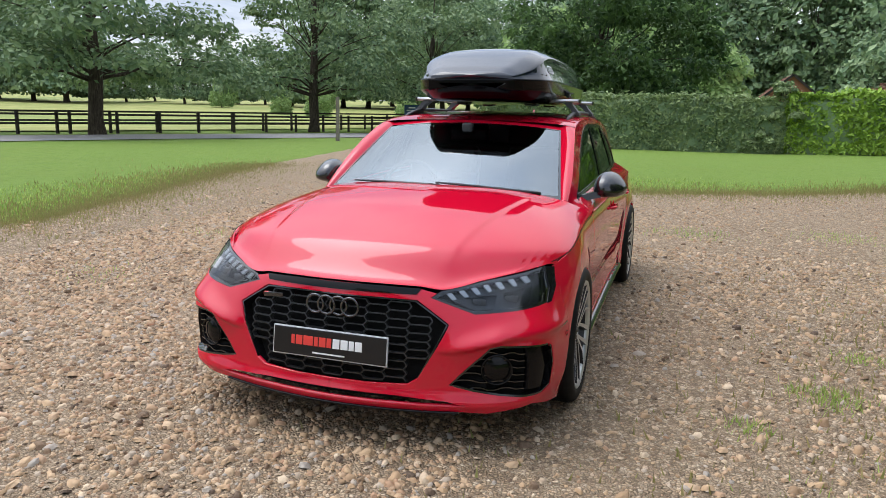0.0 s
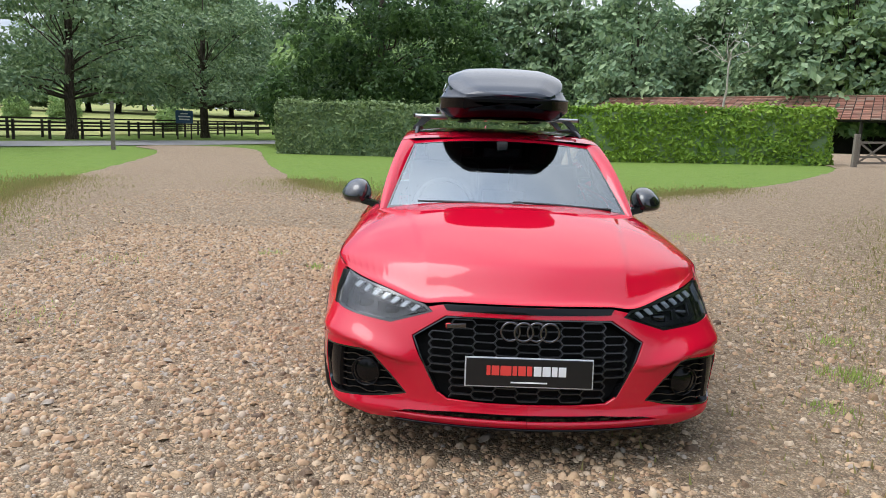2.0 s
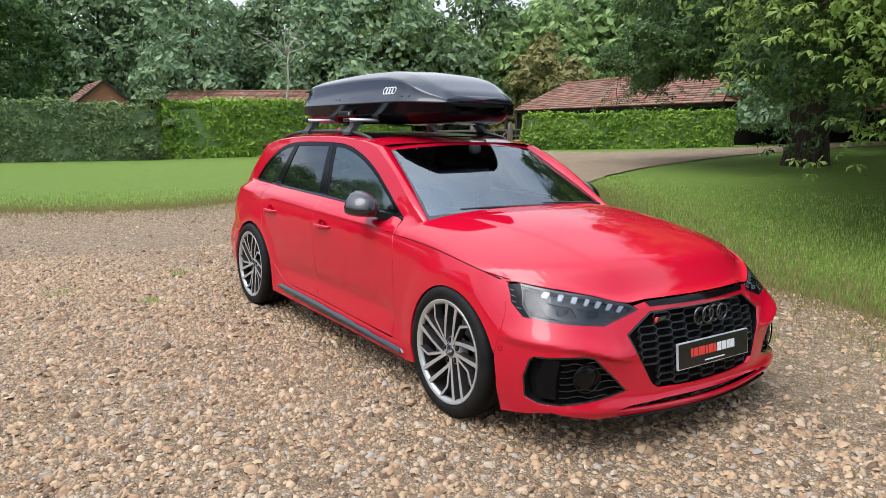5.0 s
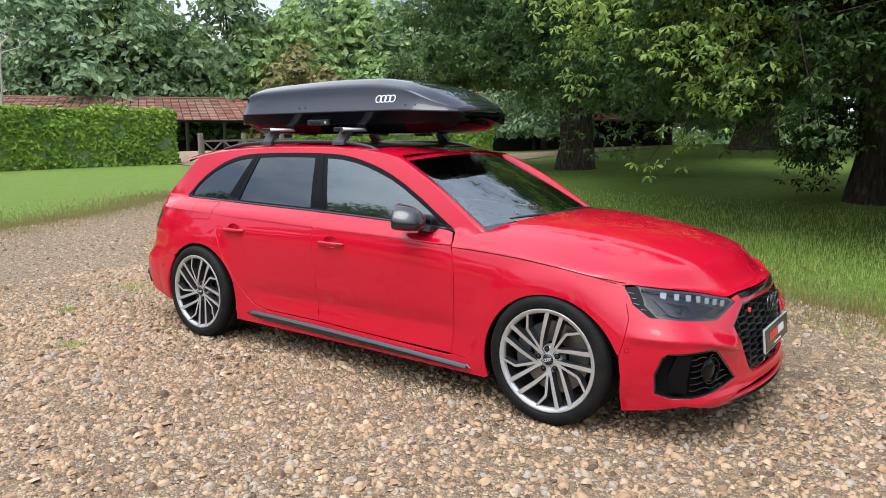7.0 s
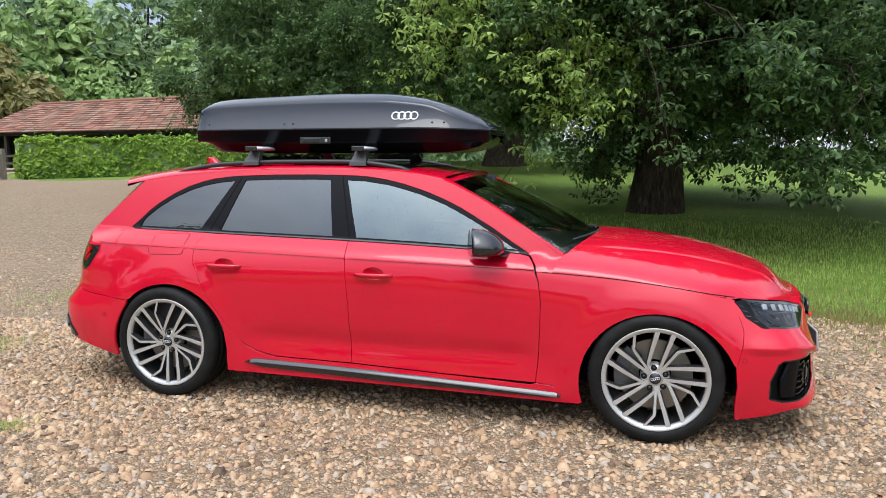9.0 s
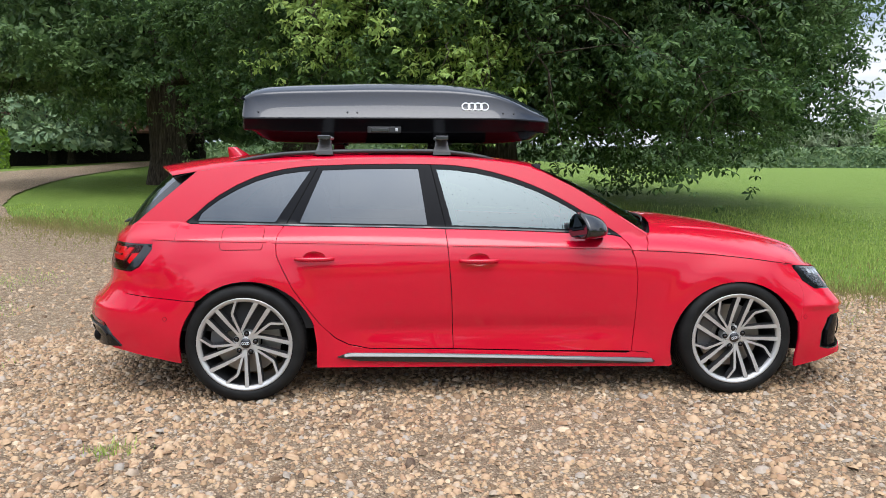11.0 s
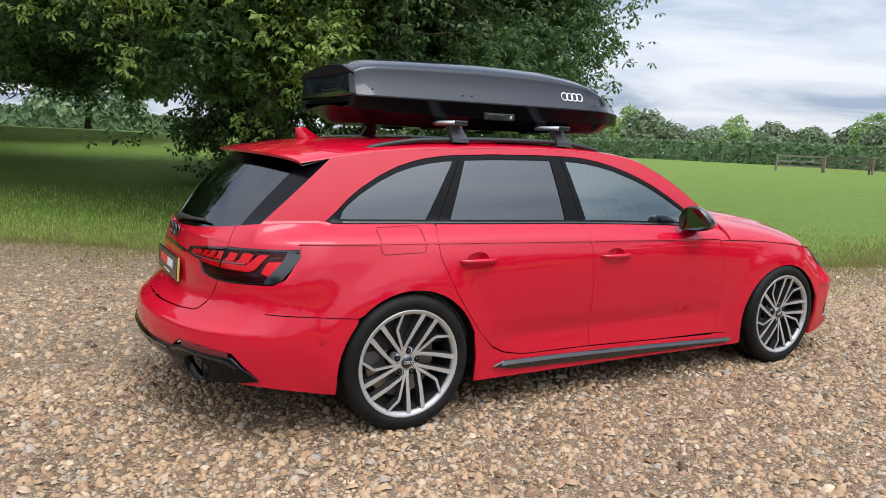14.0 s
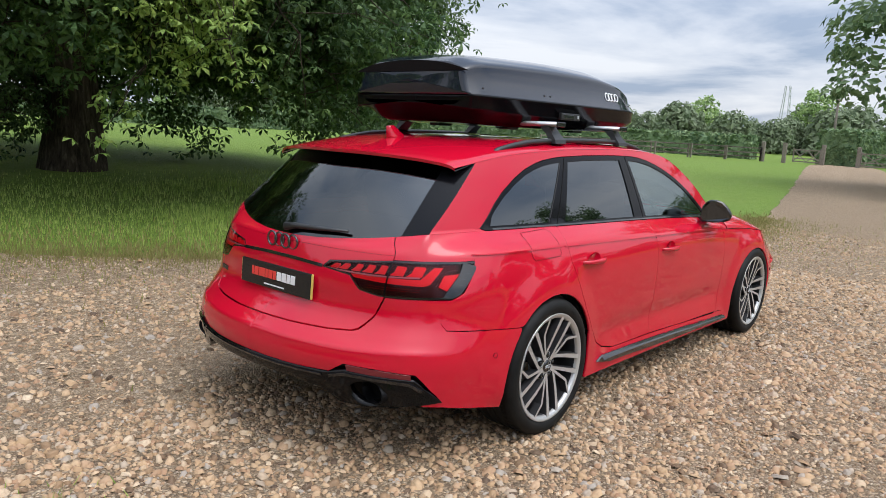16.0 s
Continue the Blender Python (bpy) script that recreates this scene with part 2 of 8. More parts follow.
# ---------------------------------------------------------------- surfaces of the grounds
def simple_tex(name, stops, scale, rough=0.85, bump_s=0.3, bump_d=0.02, detail=6.0, second=None, spec=0.3):
    m = mat(name, stops[0][1], rough, spec=spec)
    t, b = nodes_of(m)
    co = obj_coord(t)
    n = tex_noise(t, scale, detail, 0.6, co)
    c = ramp(t, n.outputs["Fac"], stops)
    if second:
        s2, a2, c2 = second
        n2 = tex_noise(t, s2, 4.0, 0.55, co)
        c = mixc(t, ramp(t, n2.outputs["Fac"], [(0.42, (0, 0, 0)), (0.70, (a2, a2, a2))]), c, c2)
    t.links.new(c, b.inputs["Base Color"])
    if bump_s:
        bump(t, b, n.outputs["Fac"], bump_s, bump_d)
    return m


# lawn and meadow: fine blade grain, patches, dry stretches
M["grass"] = mat("meadow_grass", (0.09, 0.14, 0.03), 0.9, spec=0.15)
t, b = nodes_of(M["grass"])
co = obj_coord(t)
g1 = tex_noise(t, 90.0, 4.0, 0.7, co)
g2 = tex_noise(t, 0.35, 6.0, 0.6, co)
g3 = tex_noise(t, 6.0, 5.0, 0.6, co)
gc = ramp(t, g1.outputs["Fac"], [(0.30, (0.081, 0.129, 0.024)), (0.55, (0.157, 0.232, 0.043)), (0.80, (0.248, 0.319, 0.080))])
gc = mixc(t, ramp(t, g2.outputs["Fac"], [(0.42, (0, 0, 0)), (0.66, (0.55, 0.55, 0.55))]), gc, (0.150, 0.200, 0.038))
gc = mixc(t, ramp(t, g3.outputs["Fac"], [(0.48, (0, 0, 0)), (0.70, (0.75, 0.75, 0.75))]), gc, (0.085, 0.150, 0.020))
g4 = tex_noise(t, 1.3, 7.0, 0.7, co)
gc = mixc(t, ramp(t, g4.outputs["Fac"], [(0.50, (0, 0, 0)), (0.72, (0.7, 0.7, 0.7))]), gc, (0.100, 0.165, 0.022))
t.links.new(gc, b.inputs["Base Color"])
gm = mixc(t, 0.5, g1.outputs["Fac"], g3.outputs["Fac"])
bump(t, b, gm, 0.8, 0.05)
# far field of hay, yellower
M["hay"] = simple_tex("hay_field_grass", [(0.3, (0.20, 0.22, 0.06)), (0.55, (0.27, 0.27, 0.085)), (0.8, (0.34, 0.31, 0.12))], 0.5, 0.95, 0.5, 0.1, second=(0.06, 0.8, (0.15, 0.20, 0.05)))
# fine gravel between and beyond the loose stones
M["gravel"] = mat("worn_gravel", (0.34, 0.27, 0.19), 0.9, spec=0.25)
t, b = nodes_of(M["gravel"])
co = obj_coord(t)
vor = t.nodes.new("ShaderNodeTexVoronoi")
vor.inputs["Scale"].default_value = 58.0
t.links.new(co, vor.inputs["Vector"])
vs = t.nodes.new("ShaderNodeSeparateColor")
t.links.new(vor.outputs["Color"], vs.inputs[0])
vc = ramp(t, vs.outputs[0], [(0.0, (0.121, 0.082, 0.052)), (0.30, (0.330, 0.222, 0.128)), (0.65, (0.510, 0.360, 0.218)), (0.9, (0.614, 0.475, 0.322)), (1.0, (0.708, 0.583, 0.427))])
v2 = tex_noise(t, 0.45, 5.0, 0.6, co)
v3 = tex_noise(t, 240.0, 3.0, 0.6, co)
vc = mixc(t, ramp(t, v2.outputs["Fac"], [(0.40, (0, 0, 0)), (0.66, (0.40, 0.40, 0.40))]), vc, (0.50, 0.37, 0.235))
vc = mixc(t, 0.22, vc, ramp(t, v3.outputs["Fac"], [(0.3, (0.20, 0.145, 0.095)), (0.7, (0.60, 0.46, 0.31))]))
v4 = tex_noise(t, 13.0, 8.0, 0.75, co)
vc = mixc(t, ramp(t, v4.outputs["Fac"], [(0.44, (0, 0, 0)), (0.58, (0.55, 0.55, 0.55))]), vc, (0.215, 0.150, 0.095))
vc = mixc(t, ramp(t, v4.outputs["Fac"], [(0.34, (0.55, 0.55, 0.55)), (0.46, (0, 0, 0))]), vc, (0.66, 0.53, 0.38))
vd = t.nodes.new("ShaderNodeTexVoronoi")
vd.feature = "DISTANCE_TO_EDGE"
vd.inputs["Scale"].default_value = 58.0
t.links.new(co, vd.inputs["Vector"])
vc = mixc(t, ramp(t, vd.outputs["Distance"], [(0.0, (0.6, 0.6, 0.6)), (0.22, (0, 0, 0))]), vc, (0.12, 0.09, 0.06))
t.links.new(vc, b.inputs["Base Color"])
vh = ramp(t, vd.outputs["Distance"], [(0.0, (0, 0, 0)), (0.35, (1, 1, 1))])
bump(t, b, vh, 1.0, 0.012)
M["stones"] = mat("loose_stones", (0.4, 0.3, 0.2), 0.75, spec=0.35)
t, b = nodes_of(M["stones"])
gi = t.nodes.new("ShaderNodeNewGeometry")
sc = ramp(t, gi.outputs["Random Per Island"], [(0.0, (0.077, 0.050, 0.032)), (0.12, (0.220, 0.135, 0.073)), (0.28, (0.418, 0.273, 0.148)), (0.46, (0.493, 0.341, 0.200)), (0.60, (0.338, 0.200, 0.113)), (0.76, (0.517, 0.364, 0.220)), (0.88, (0.330, 0.292, 0.245)), (0.96, (0.501, 0.369, 0.237)), (1.0, (0.618, 0.482, 0.333))])
sn = tex_noise(t, 70.0, 4.0, 0.6, obj_coord(t))
sc = mixc(t, ramp(t, sn.outputs["Fac"], [(0.40, (0, 0, 0)), (0.75, (0.35, 0.35, 0.35))]), sc, (0.28, 0.20, 0.135))
t.links.new(sc, b.inputs["Base Color"])
bump(t, b, sn.outputs["Fac"], 0.5, 0.005)
M["asphalt"] = simple_tex("grey_asphalt", [(0.3, (0.16, 0.155, 0.15)), (0.7, (0.27, 0.26, 0.25))], 25.0, 0.9, 0.3, 0.01, second=(0.5, 0.6, (0.24, 0.22, 0.20)))
M["bark"] = mat("tree_bark", (0.10, 0.08, 0.06), 0.95, spec=0.1)
t, b = nodes_of(M["bark"])
co = obj_coord(t)
mp = t.nodes.new("ShaderNodeMapping")
mp.inputs["Scale"].default_value = (6, 6, 0.9)
t.links.new(co, mp.inputs["Vector"])
bk = tex_noise(t, 3.0, 8.0, 0.65, mp.outputs[0], 0.5)
t.links.new(ramp(t, bk.outputs["Fac"], [(0.32, (0.022, 0.018, 0.014)), (0.55, (0.075, 0.060, 0.046)), (0.78, (0.17, 0.145, 0.115))]), b.inputs["Base Color"])
bump(t, b, bk.outputs["Fac"], 0.9, 0.08)
M["dead_wood"] = simple_tex("bleached_dead_wood", [(0.3, (0.30, 0.27, 0.23)), (0.7, (0.50, 0.46, 0.40))], 12.0)
M["fence"] = simple_tex("dark_weathered_fence", [(0.3, (0.018, 0.015, 0.012)), (0.7, (0.060, 0.050, 0.042))], 18.0)
M["gate"] = simple_tex("grey_weathered_oak", [(0.3, (0.12, 0.10, 0.08)), (0.7, (0.26, 0.23, 0.19))], 22.0)
M["boards"] = simple_tex("black_weatherboard", [(0.3, (0.012, 0.010, 0.009)), (0.7, (0.045, 0.038, 0.032))], 10.0)
M["brick"] = simple_tex("old_red_brick", [(0.3, (0.20, 0.075, 0.045)), (0.7, (0.34, 0.16, 0.10))], 14.0)
M["tile"] = mat("clay_roof_tile", (0.28, 0.12, 0.08), 0.9, spec=0.2)
t, b = nodes_of(M["tile"])
oi = t.nodes.new("ShaderNodeNewGeometry")
tc = ramp(t, oi.outputs["Random Per Island"], [(0.0, (0.13, 0.062, 0.045)), (0.4, (0.22, 0.105, 0.075)), (0.75, (0.30, 0.145, 0.10)), (1.0, (0.24, 0.17, 0.13))])
tn = tex_noise(t, 0.6, 5.0, 0.6, obj_coord(t))
t.links.new(mixc(t, ramp(t, tn.outputs["Fac"], [(0.45, (0, 0, 0)), (0.7, (0.6, 0.6, 0.6))]), tc, (0.16, 0.13, 0.095)), b.inputs["Base Color"])
M["sign_blue"] = mat("blue_sign_face", (0.02, 0.07, 0.16), 0.5)
M["sign_white"] = mat("white_sign_print", (0.7, 0.7, 0.7), 0.5)


def leaf_mat(name, lo, mid_, hi, trans=0.35):
    m = bpy.data.materials.new(name)
    m.use_nodes = True
    t = m.node_tree
    b = t.nodes["Principled BSDF"]
    g = t.nodes.new("ShaderNodeNewGeometry")
    c = ramp(t, g.outputs["Random Per Island"], [(0.0, lo), (0.5, mid_), (1.0, hi)])
    n = tex_noise(t, 0.55, 3.0, 0.5, obj_coord(t))
    c = mixc(t, ramp(t, n.outputs["Fac"], [(0.40, (0, 0, 0)), (0.68, (0.45, 0.45, 0.45))]), c, hi)
    t.links.new(c, b.inputs["Base Color"])
    b.inputs["Roughness"].default_value = 0.55
    b.inputs["Specular IOR Level"].default_value = 0.35
    tr = t.nodes.new("ShaderNodeBsdfTranslucent")
    t.links.new(c, tr.inputs[0])
    mx = t.nodes.new("ShaderNodeMixShader")
    mx.inputs[0].default_value = trans
    out = t.nodes["Material Output"]
    t.links.new(b.outputs[0], mx.inputs[1])
    t.links.new(tr.outputs[0], mx.inputs[2])
    t.links.new(mx.outputs[0], out.inputs[0])
    return m


# Crown shade and sunlit tips are put into these leaf colours; pale lies between.
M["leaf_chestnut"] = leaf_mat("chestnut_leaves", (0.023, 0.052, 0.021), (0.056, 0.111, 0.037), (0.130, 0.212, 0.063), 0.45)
M["leaf_lit"] = leaf_mat("lit_tone_chestnut_leaves", (0.130, 0.215, 0.054), (0.272, 0.400, 0.098), (0.450, 0.575, 0.160), 0.5)
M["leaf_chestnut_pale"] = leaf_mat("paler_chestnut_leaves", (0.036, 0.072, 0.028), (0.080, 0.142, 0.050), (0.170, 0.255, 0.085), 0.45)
M["leaf_oak"] = leaf_mat("oak_leaves", (0.066, 0.122, 0.060), (0.132, 0.210, 0.092), (0.245, 0.322, 0.150), 0.3)
M["leaf_dark"] = leaf_mat("dark_wood_leaves", (0.088, 0.158, 0.092), (0.186, 0.280, 0.146), (0.330, 0.425, 0.218), 0.3)
M["leaf_light"] = leaf_mat("light_green_leaves", (0.150, 0.245, 0.085), (0.260, 0.385, 0.128), (0.380, 0.490, 0.185), 0.4)
M["leaf_brown"] = leaf_mat("brownish_leaves", (0.115, 0.118, 0.040), (0.205, 0.188, 0.062), (0.300, 0.265, 0.098), 0.3)
M["leaf_willow"] = leaf_mat("grey_green_willow_leaves", (0.108, 0.151, 0.079), (0.165, 0.215, 0.114), (0.237, 0.286, 0.165), 0.3)
M["leaf_laurel"] = leaf_mat("laurel_leaves", (0.082, 0.162, 0.019), (0.179, 0.308, 0.036), (0.341, 0.486, 0.065), 0.3)
M["leaf_privet"] = leaf_mat("privet_leaves", (0.072, 0.118, 0.050), (0.165, 0.235, 0.092), (0.320, 0.395, 0.170), 0.3)
M["blade"] = leaf_mat("grass_blades", (0.161, 0.264, 0.046), (0.283, 0.405, 0.075), (0.476, 0.553, 0.167), 0.45)
M["dry_blade"] = leaf_mat("dry_grass_blades", (0.242, 0.198, 0.077), (0.352, 0.286, 0.121), (0.220, 0.242, 0.066), 0.4)


def fast_mesh(name, V, F, material, smooth=False):
    """A mesh from arrays: V (n, 3), F (m, k) with one k."""
    V, F = np.ascontiguousarray(V, dtype=np.float32), np.ascontiguousarray(F, dtype=np.int32)
    me = bpy.data.meshes.new(name)
    m, k = F.shape
    me.vertices.add(len(V))
    me.vertices.foreach_set("co", V.ravel())
    me.loops.add(m * k)
    me.loops.foreach_set("vertex_index", F.ravel())
    me.polygons.add(m)
    me.polygons.foreach_set("loop_start", np.arange(0, m * k, k, dtype=np.int32))
    me.materials.append(material)
    me.update(calc_edges=True)
    me.validate()
    me.polygons.foreach_set("use_smooth", np.full(m, smooth))
    return me


# ---------------------------------------------------------------- lie of the land
def zg(x, y):
    """Height of the ground: a bank that rises under the trees, and fields that climb gently far off."""
    x, y = np.asarray(x, float), np.asarray(y, float)
    s = lambda a, c, v: np.clip((v - a) / (c - a), 0, 1) ** 2 * (3 - 2 * np.clip((v - a) / (c - a), 0, 1))
    w = (1 - 0.72 * s(3, 25, x)) * (1 - 0.45 * s(10, 26, -x)) * (1 - s(40, 75, -x)) * (1 - 0.9 * s(55, 110, y))
    bank = 0.036 * np.clip(y - 3.6, 0, 36) * w
    far = 0.030 * np.clip(-(0.85 * x + 0.5 * y) - 52, 0, 160) * s(-10, 12, -y + 6)
    return bank + far


def terrain(name, polys, material, dz, step, holes=()):
    """A sheet over the outlines that follows the ground."""
    O = densify_plain(polys, step)
    edges = [(i, (i + 1) % len(O)) for i in range(len(O))]
    A = np.asarray(O)
    g = np.stack(np.meshgrid(np.arange(A[:, 0].min(), A[:, 0].max(), step), np.arange(A[:, 1].min(), A[:, 1].max(), step), indexing="ij"), -1).reshape(-1, 2)
    g = g[in_poly(O, g)]
    V, E, F = cdt([Vector(p) for p in O] + [Vector(p) for p in g], edges, [], 0, 1e-5)[:3]
    V = np.array([(v.x, v.y) for v in V])
    F = np.array([f for f in F if len(f) == 3])
    F = F[in_poly(O, V[F].mean(axis=1))]
    V3 = np.column_stack((V, zg(V[:, 0], V[:, 1]) + dz))
    a = np.cross(V3[F[:, 1]] - V3[F[:, 0]], V3[F[:, 2]] - V3[F[:, 0]])[:, 2] < 0
    F[a] = F[a][:, ::-1]
    return fast_mesh(name, V3, F, material, True)


from mathutils.geometry import delaunay_2d_cdt as cdt


def densify_plain(poly, step, wobble=0.0):
    out = []
    for i, p in enumerate(poly):
        q = poly[(i + 1) % len(poly)]
        n = max(1, int(math.hypot(q[0] - p[0], q[1] - p[1]) / step))
        for k in range(n):
            x, y = p[0] + (q[0] - p[0]) * k / n, p[1] + (q[1] - p[1]) * k / n
            out.append((x, y))
    return out


def in_poly(poly, pts):
    P, x, y = np.asarray(poly), pts[:, 0], pts[:, 1]
    r = np.zeros(len(pts), bool)
    for (x0, y0), (x1, y1) in zip(P, np.roll(P, -1, axis=0)):
        if y0 != y1:
            r ^= ((y0 > y) != (y1 > y)) & (x < (x1 - x0) * (y - y0) / (y1 - y0) + x0)
    return r


def ragged(poly, amp=0.16, step=0.35):
    """Smooths a plan outline and frays it."""
    P = list(poly)
    for _ in range(2):
        Q = []
        for i in range(len(P)):
            a, c = P[i], P[(i + 1) % len(P)]
            Q += [(a[0] * 0.75 + c[0] * 0.25, a[1] * 0.75 + c[1] * 0.25), (a[0] * 0.25 + c[0] * 0.75, a[1] * 0.25 + c[1] * 0.75)]
        P = Q
    out = []
    for x, y in densify_plain(P, step):
        v = noise.noise_vector((x * 0.9, y * 0.9, 3.0)) * 0.6 + noise.noise_vector((x * 3.1, y * 3.1, 7.0)) * 0.4
        out.append((x + v.x * amp, y + v.y * amp))
    return out


# the sheet of ground, finer towards the middle, out to the horizon
ring = np.concatenate((-np.geomspace(900, 30, 16), np.arange(-28, 28.1, 2.0), np.geomspace(30, 900, 16)))
gx, gy = np.meshgrid(ring - 8, ring + 8, indexing="ij")
gv = np.column_stack((gx.ravel(), gy.ravel(), zg(gx, gy).ravel() - 0.03))
n = len(ring)
ii = np.arange(n * n).reshape(n, n)
gf = np.column_stack((ii[:-1, :-1].ravel(), ii[1:, :-1].ravel(), ii[1:, 1:].ravel(), ii[:-1, 1:].ravel()))
tagged(put("ground", fast_mesh("ground", gv, gf, M["grass"], True)), "mown green grass and meadow reaching the horizon", "ground", kind="structure")

LAWN_EDGE = [(-1.2, -6.0), (-2.9, -6.45), (-5.9, -7.4), (-9.8, -8.7), (-13.6, -9.4), (-19, -10.6), (-24.7, -12.0), (-28.5, -13.6), (-31.5, -16.4)]
ISLAND = [(-30.5, -9.3), (-24.7, -7.7), (-19.8, -6.4), (-15.7, -5.0), (-12.5, -3.95), (-10.2, -2.7), (-9.35, -1.2), (-9.15, 0.3), (-9.8, 1.8), (-10.6, 3.3), (-11.4, 4.8), (-12.5, 6.3), (-14.2, 8.2), (-16.4, 10.2), (-19, 12.0), (-22.8, 14.6), (-27.0, 17.0)]
BANK_EDGE = [(-24.5, 22.6), (-21.5, 23.0), (-18.5, 24.8), (-16.5, 29.0), (-14.5, 36.0)]
LAWN_C = [(-10.2, 36.0), (-12.0, 29.0), (-12.2, 23.5), (-11.4, 18.0), (-10.2, 13.6), (-8.3, 9.7), (-6.6, 7.9), (-3.2, 5.75), (-1.9, 4.95), (-0.6, 3.95), (0.5, 3.4), (1.5, 3.2), (2.6, 2.75), (3.7, 2.2), (5.0, 1.65), (7.0, 1.3), (9.0, 1.5), (18.3, 3.7), (35, 7.9), (50.5, 11.8), (66, 15.4)]
GRAVEL = LAWN_EDGE + [(-35.5, -13.8), (-33.5, -10.6)] + ISLAND + [(-31.0, 17.6), (-38, 20), (-56, 30), (-52, 41), (-40, 38.5), (-31, 26.0), (-28.2, 24.2)] + BANK_EDGE + LAWN_C + [(72, 12.5), (64, 9.6), (50, 6.5), (30, 1.0), (20, -4.5), (14, -9), (5, -8), (2, -6.9)]
drive_edge = ragged(GRAVEL)
tagged(put("gravel_drive", terrain("gravel_drive", drive_edge, M["gravel"], 0.0, 1.5)), "pale brown gravel drive sweeping between the lawns", "drive", kind="structure")
ROAD = [(14, -36), (-4, -28.2), (-16, -23.4), (-22.6, -21.1), (-30.9, -17.0), (-36, -14.2), (-50, -8.2), (-75, 2), (-77, -3), (-52, -13.2), (-40.9, -19.0), (-28.8, -24.6), (-20.7, -27.6), (-5, -33.5), (12, -41)]
tagged(put("road", terrain("road", ROAD, M["asphalt"], 0.004, 3.0)), "narrow grey asphalt lane past the lawn", "road", kind="structure")
HAY = [(-16, -33.5), (-30, -29.8), (-44, -26.2), (-58, -20.5), (-80, -10), (-190, -40), (-220, -150), (-120, -240), (20, -140)]
tagged(put("hay_field", terrain("hay_field", HAY, M["hay"], 0.05, 9.0)), "pale yellow-green hay field beyond the fence", "field", kind="structure")


# ---------------------------------------------------------------- loose stones
rs = np.random.RandomState(5)


def stones(n, xy, size):
    """Low faceted domes, each a stone of its own size, turn and tilt."""
    k = 5
    a = np.arange(k) * 2 * math.pi / k
    prof = [(1.0, -0.15), (0.72, 0.55)]
    base = np.array([(r * math.cos(q + 0.3 * i), r * math.sin(q + 0.3 * i), h) for i, (r, h) in enumerate(prof) for q in a] + [(0, 0, 0.70)])
    F = []
    for i in range(1):
        for j in range(k):
            F.append((i * k + j, i * k + (j + 1) % k, (i + 1) * k + (j + 1) % k))
            F.append((i * k + j, (i + 1) * k + (j + 1) % k, (i + 1) * k + j))
    for j in range(k):
        F.append((k + j, k + (j + 1) % k, 2 * k))
    F = np.array(F)
    V = np.repeat(base[None], n, 0)
    V = V * (1 + rs.uniform(-0.22, 0.22, V.shape))
    sx = size * rs.uniform(0.75, 1.35, n)
    sy = size * rs.uniform(0.6, 1.0, n)
    sz = size * rs.uniform(0.55, 1.0, n)
    V = V * np.stack((sx, sy, sz), -1)[:, None, :]
    tx, ty, tz = rs.uniform(-0.45, 0.45, n), rs.uniform(-0.45, 0.45, n), rs.uniform(0, 2 * math.pi, n)
    x, y, z = V[..., 0], V[..., 1], V[..., 2]
    z2 = z + x * np.tan(tx)[:, None] + y * np.tan(ty)[:, None]
    X = x * np.cos(tz)[:, None] - y * np.sin(tz)[:, None] + xy[:, 0:1]
    Y = x * np.sin(tz)[:, None] + y * np.cos(tz)[:, None] + xy[:, 1:2]
    Z = z2 + zg(xy[:, 0], xy[:, 1])[:, None] + rs.uniform(-0.15, 0.35, n)[:, None] * size[:, None] * 0.6
    return np.stack((X, Y, Z), -1).reshape(-1, 3), (F[None] + (np.arange(n) * len(base))[:, None, None]).reshape(-1, 3)


# thick near the car's right side and nose, thinner further off
def scatter(n, x0, x1, y0, y1):
    return np.column_stack((rs.uniform(x0, x1, n), rs.uniform(y0, y1, n)))


pts = np.concatenate((scatter(74000, -4.6, 4.8, -4.6, 0.6), scatter(13000, -3.2, 4.6, 0.2, 3.4), scatter(22000, -9.5, -1.0, -6.0, 4.5), scatter(20000, 2.5, 9.5, -5.0, 3.0)))
pts = pts[in_poly(drive_edge, pts)]
# worn wheel tracks hold fewer stones
wear = np.array([noise.noise((p[0] * 0.55, p[1] * 0.55, 1.0)) for p in pts])
pts = pts[rs.uniform(-0.65, 0.5, len(pts)) < wear + 0.35]
size = np.clip(rs.lognormal(math.log(0.0114), 0.42, len(pts)), 0.005, 0.032)
sv_, sf_ = stones(len(pts), pts, size)
tagged(put("loose_gravel", fast_mesh("loose_gravel", sv_, sf_, M["stones"], True)), "loose brown and buff pebbles lying on the drive", "gravel", kind="stuff")


# ---------------------------------------------------------------- grass blades
def blades(name, xy, height, width, material, lean=0.5):
    n = len(xy)
    a, l = rs.uniform(0, 2 * math.pi, n), rs.uniform(0.1, lean, n) * height
    d = rs.uniform(0, 2 * math.pi, n)
    z = zg(xy[:, 0], xy[:, 1]) - 0.03
    bx, by = np.cos(a) * width / 2, np.sin(a) * width / 2
    p0 = np.column_stack((xy[:, 0] - bx, xy[:, 1] - by, z))
    p1 = np.column_stack((xy[:, 0] + bx, xy[:, 1] + by, z))
    p2 = np.column_stack((xy[:, 0] + np.cos(d) * l, xy[:, 1] + np.sin(d) * l, z + 0.03 + height))
    V = np.stack((p0, p1, p2), 1).reshape(-1, 3)
    return fast_mesh(name, V, np.arange(3 * n).reshape(-1, 3), material)


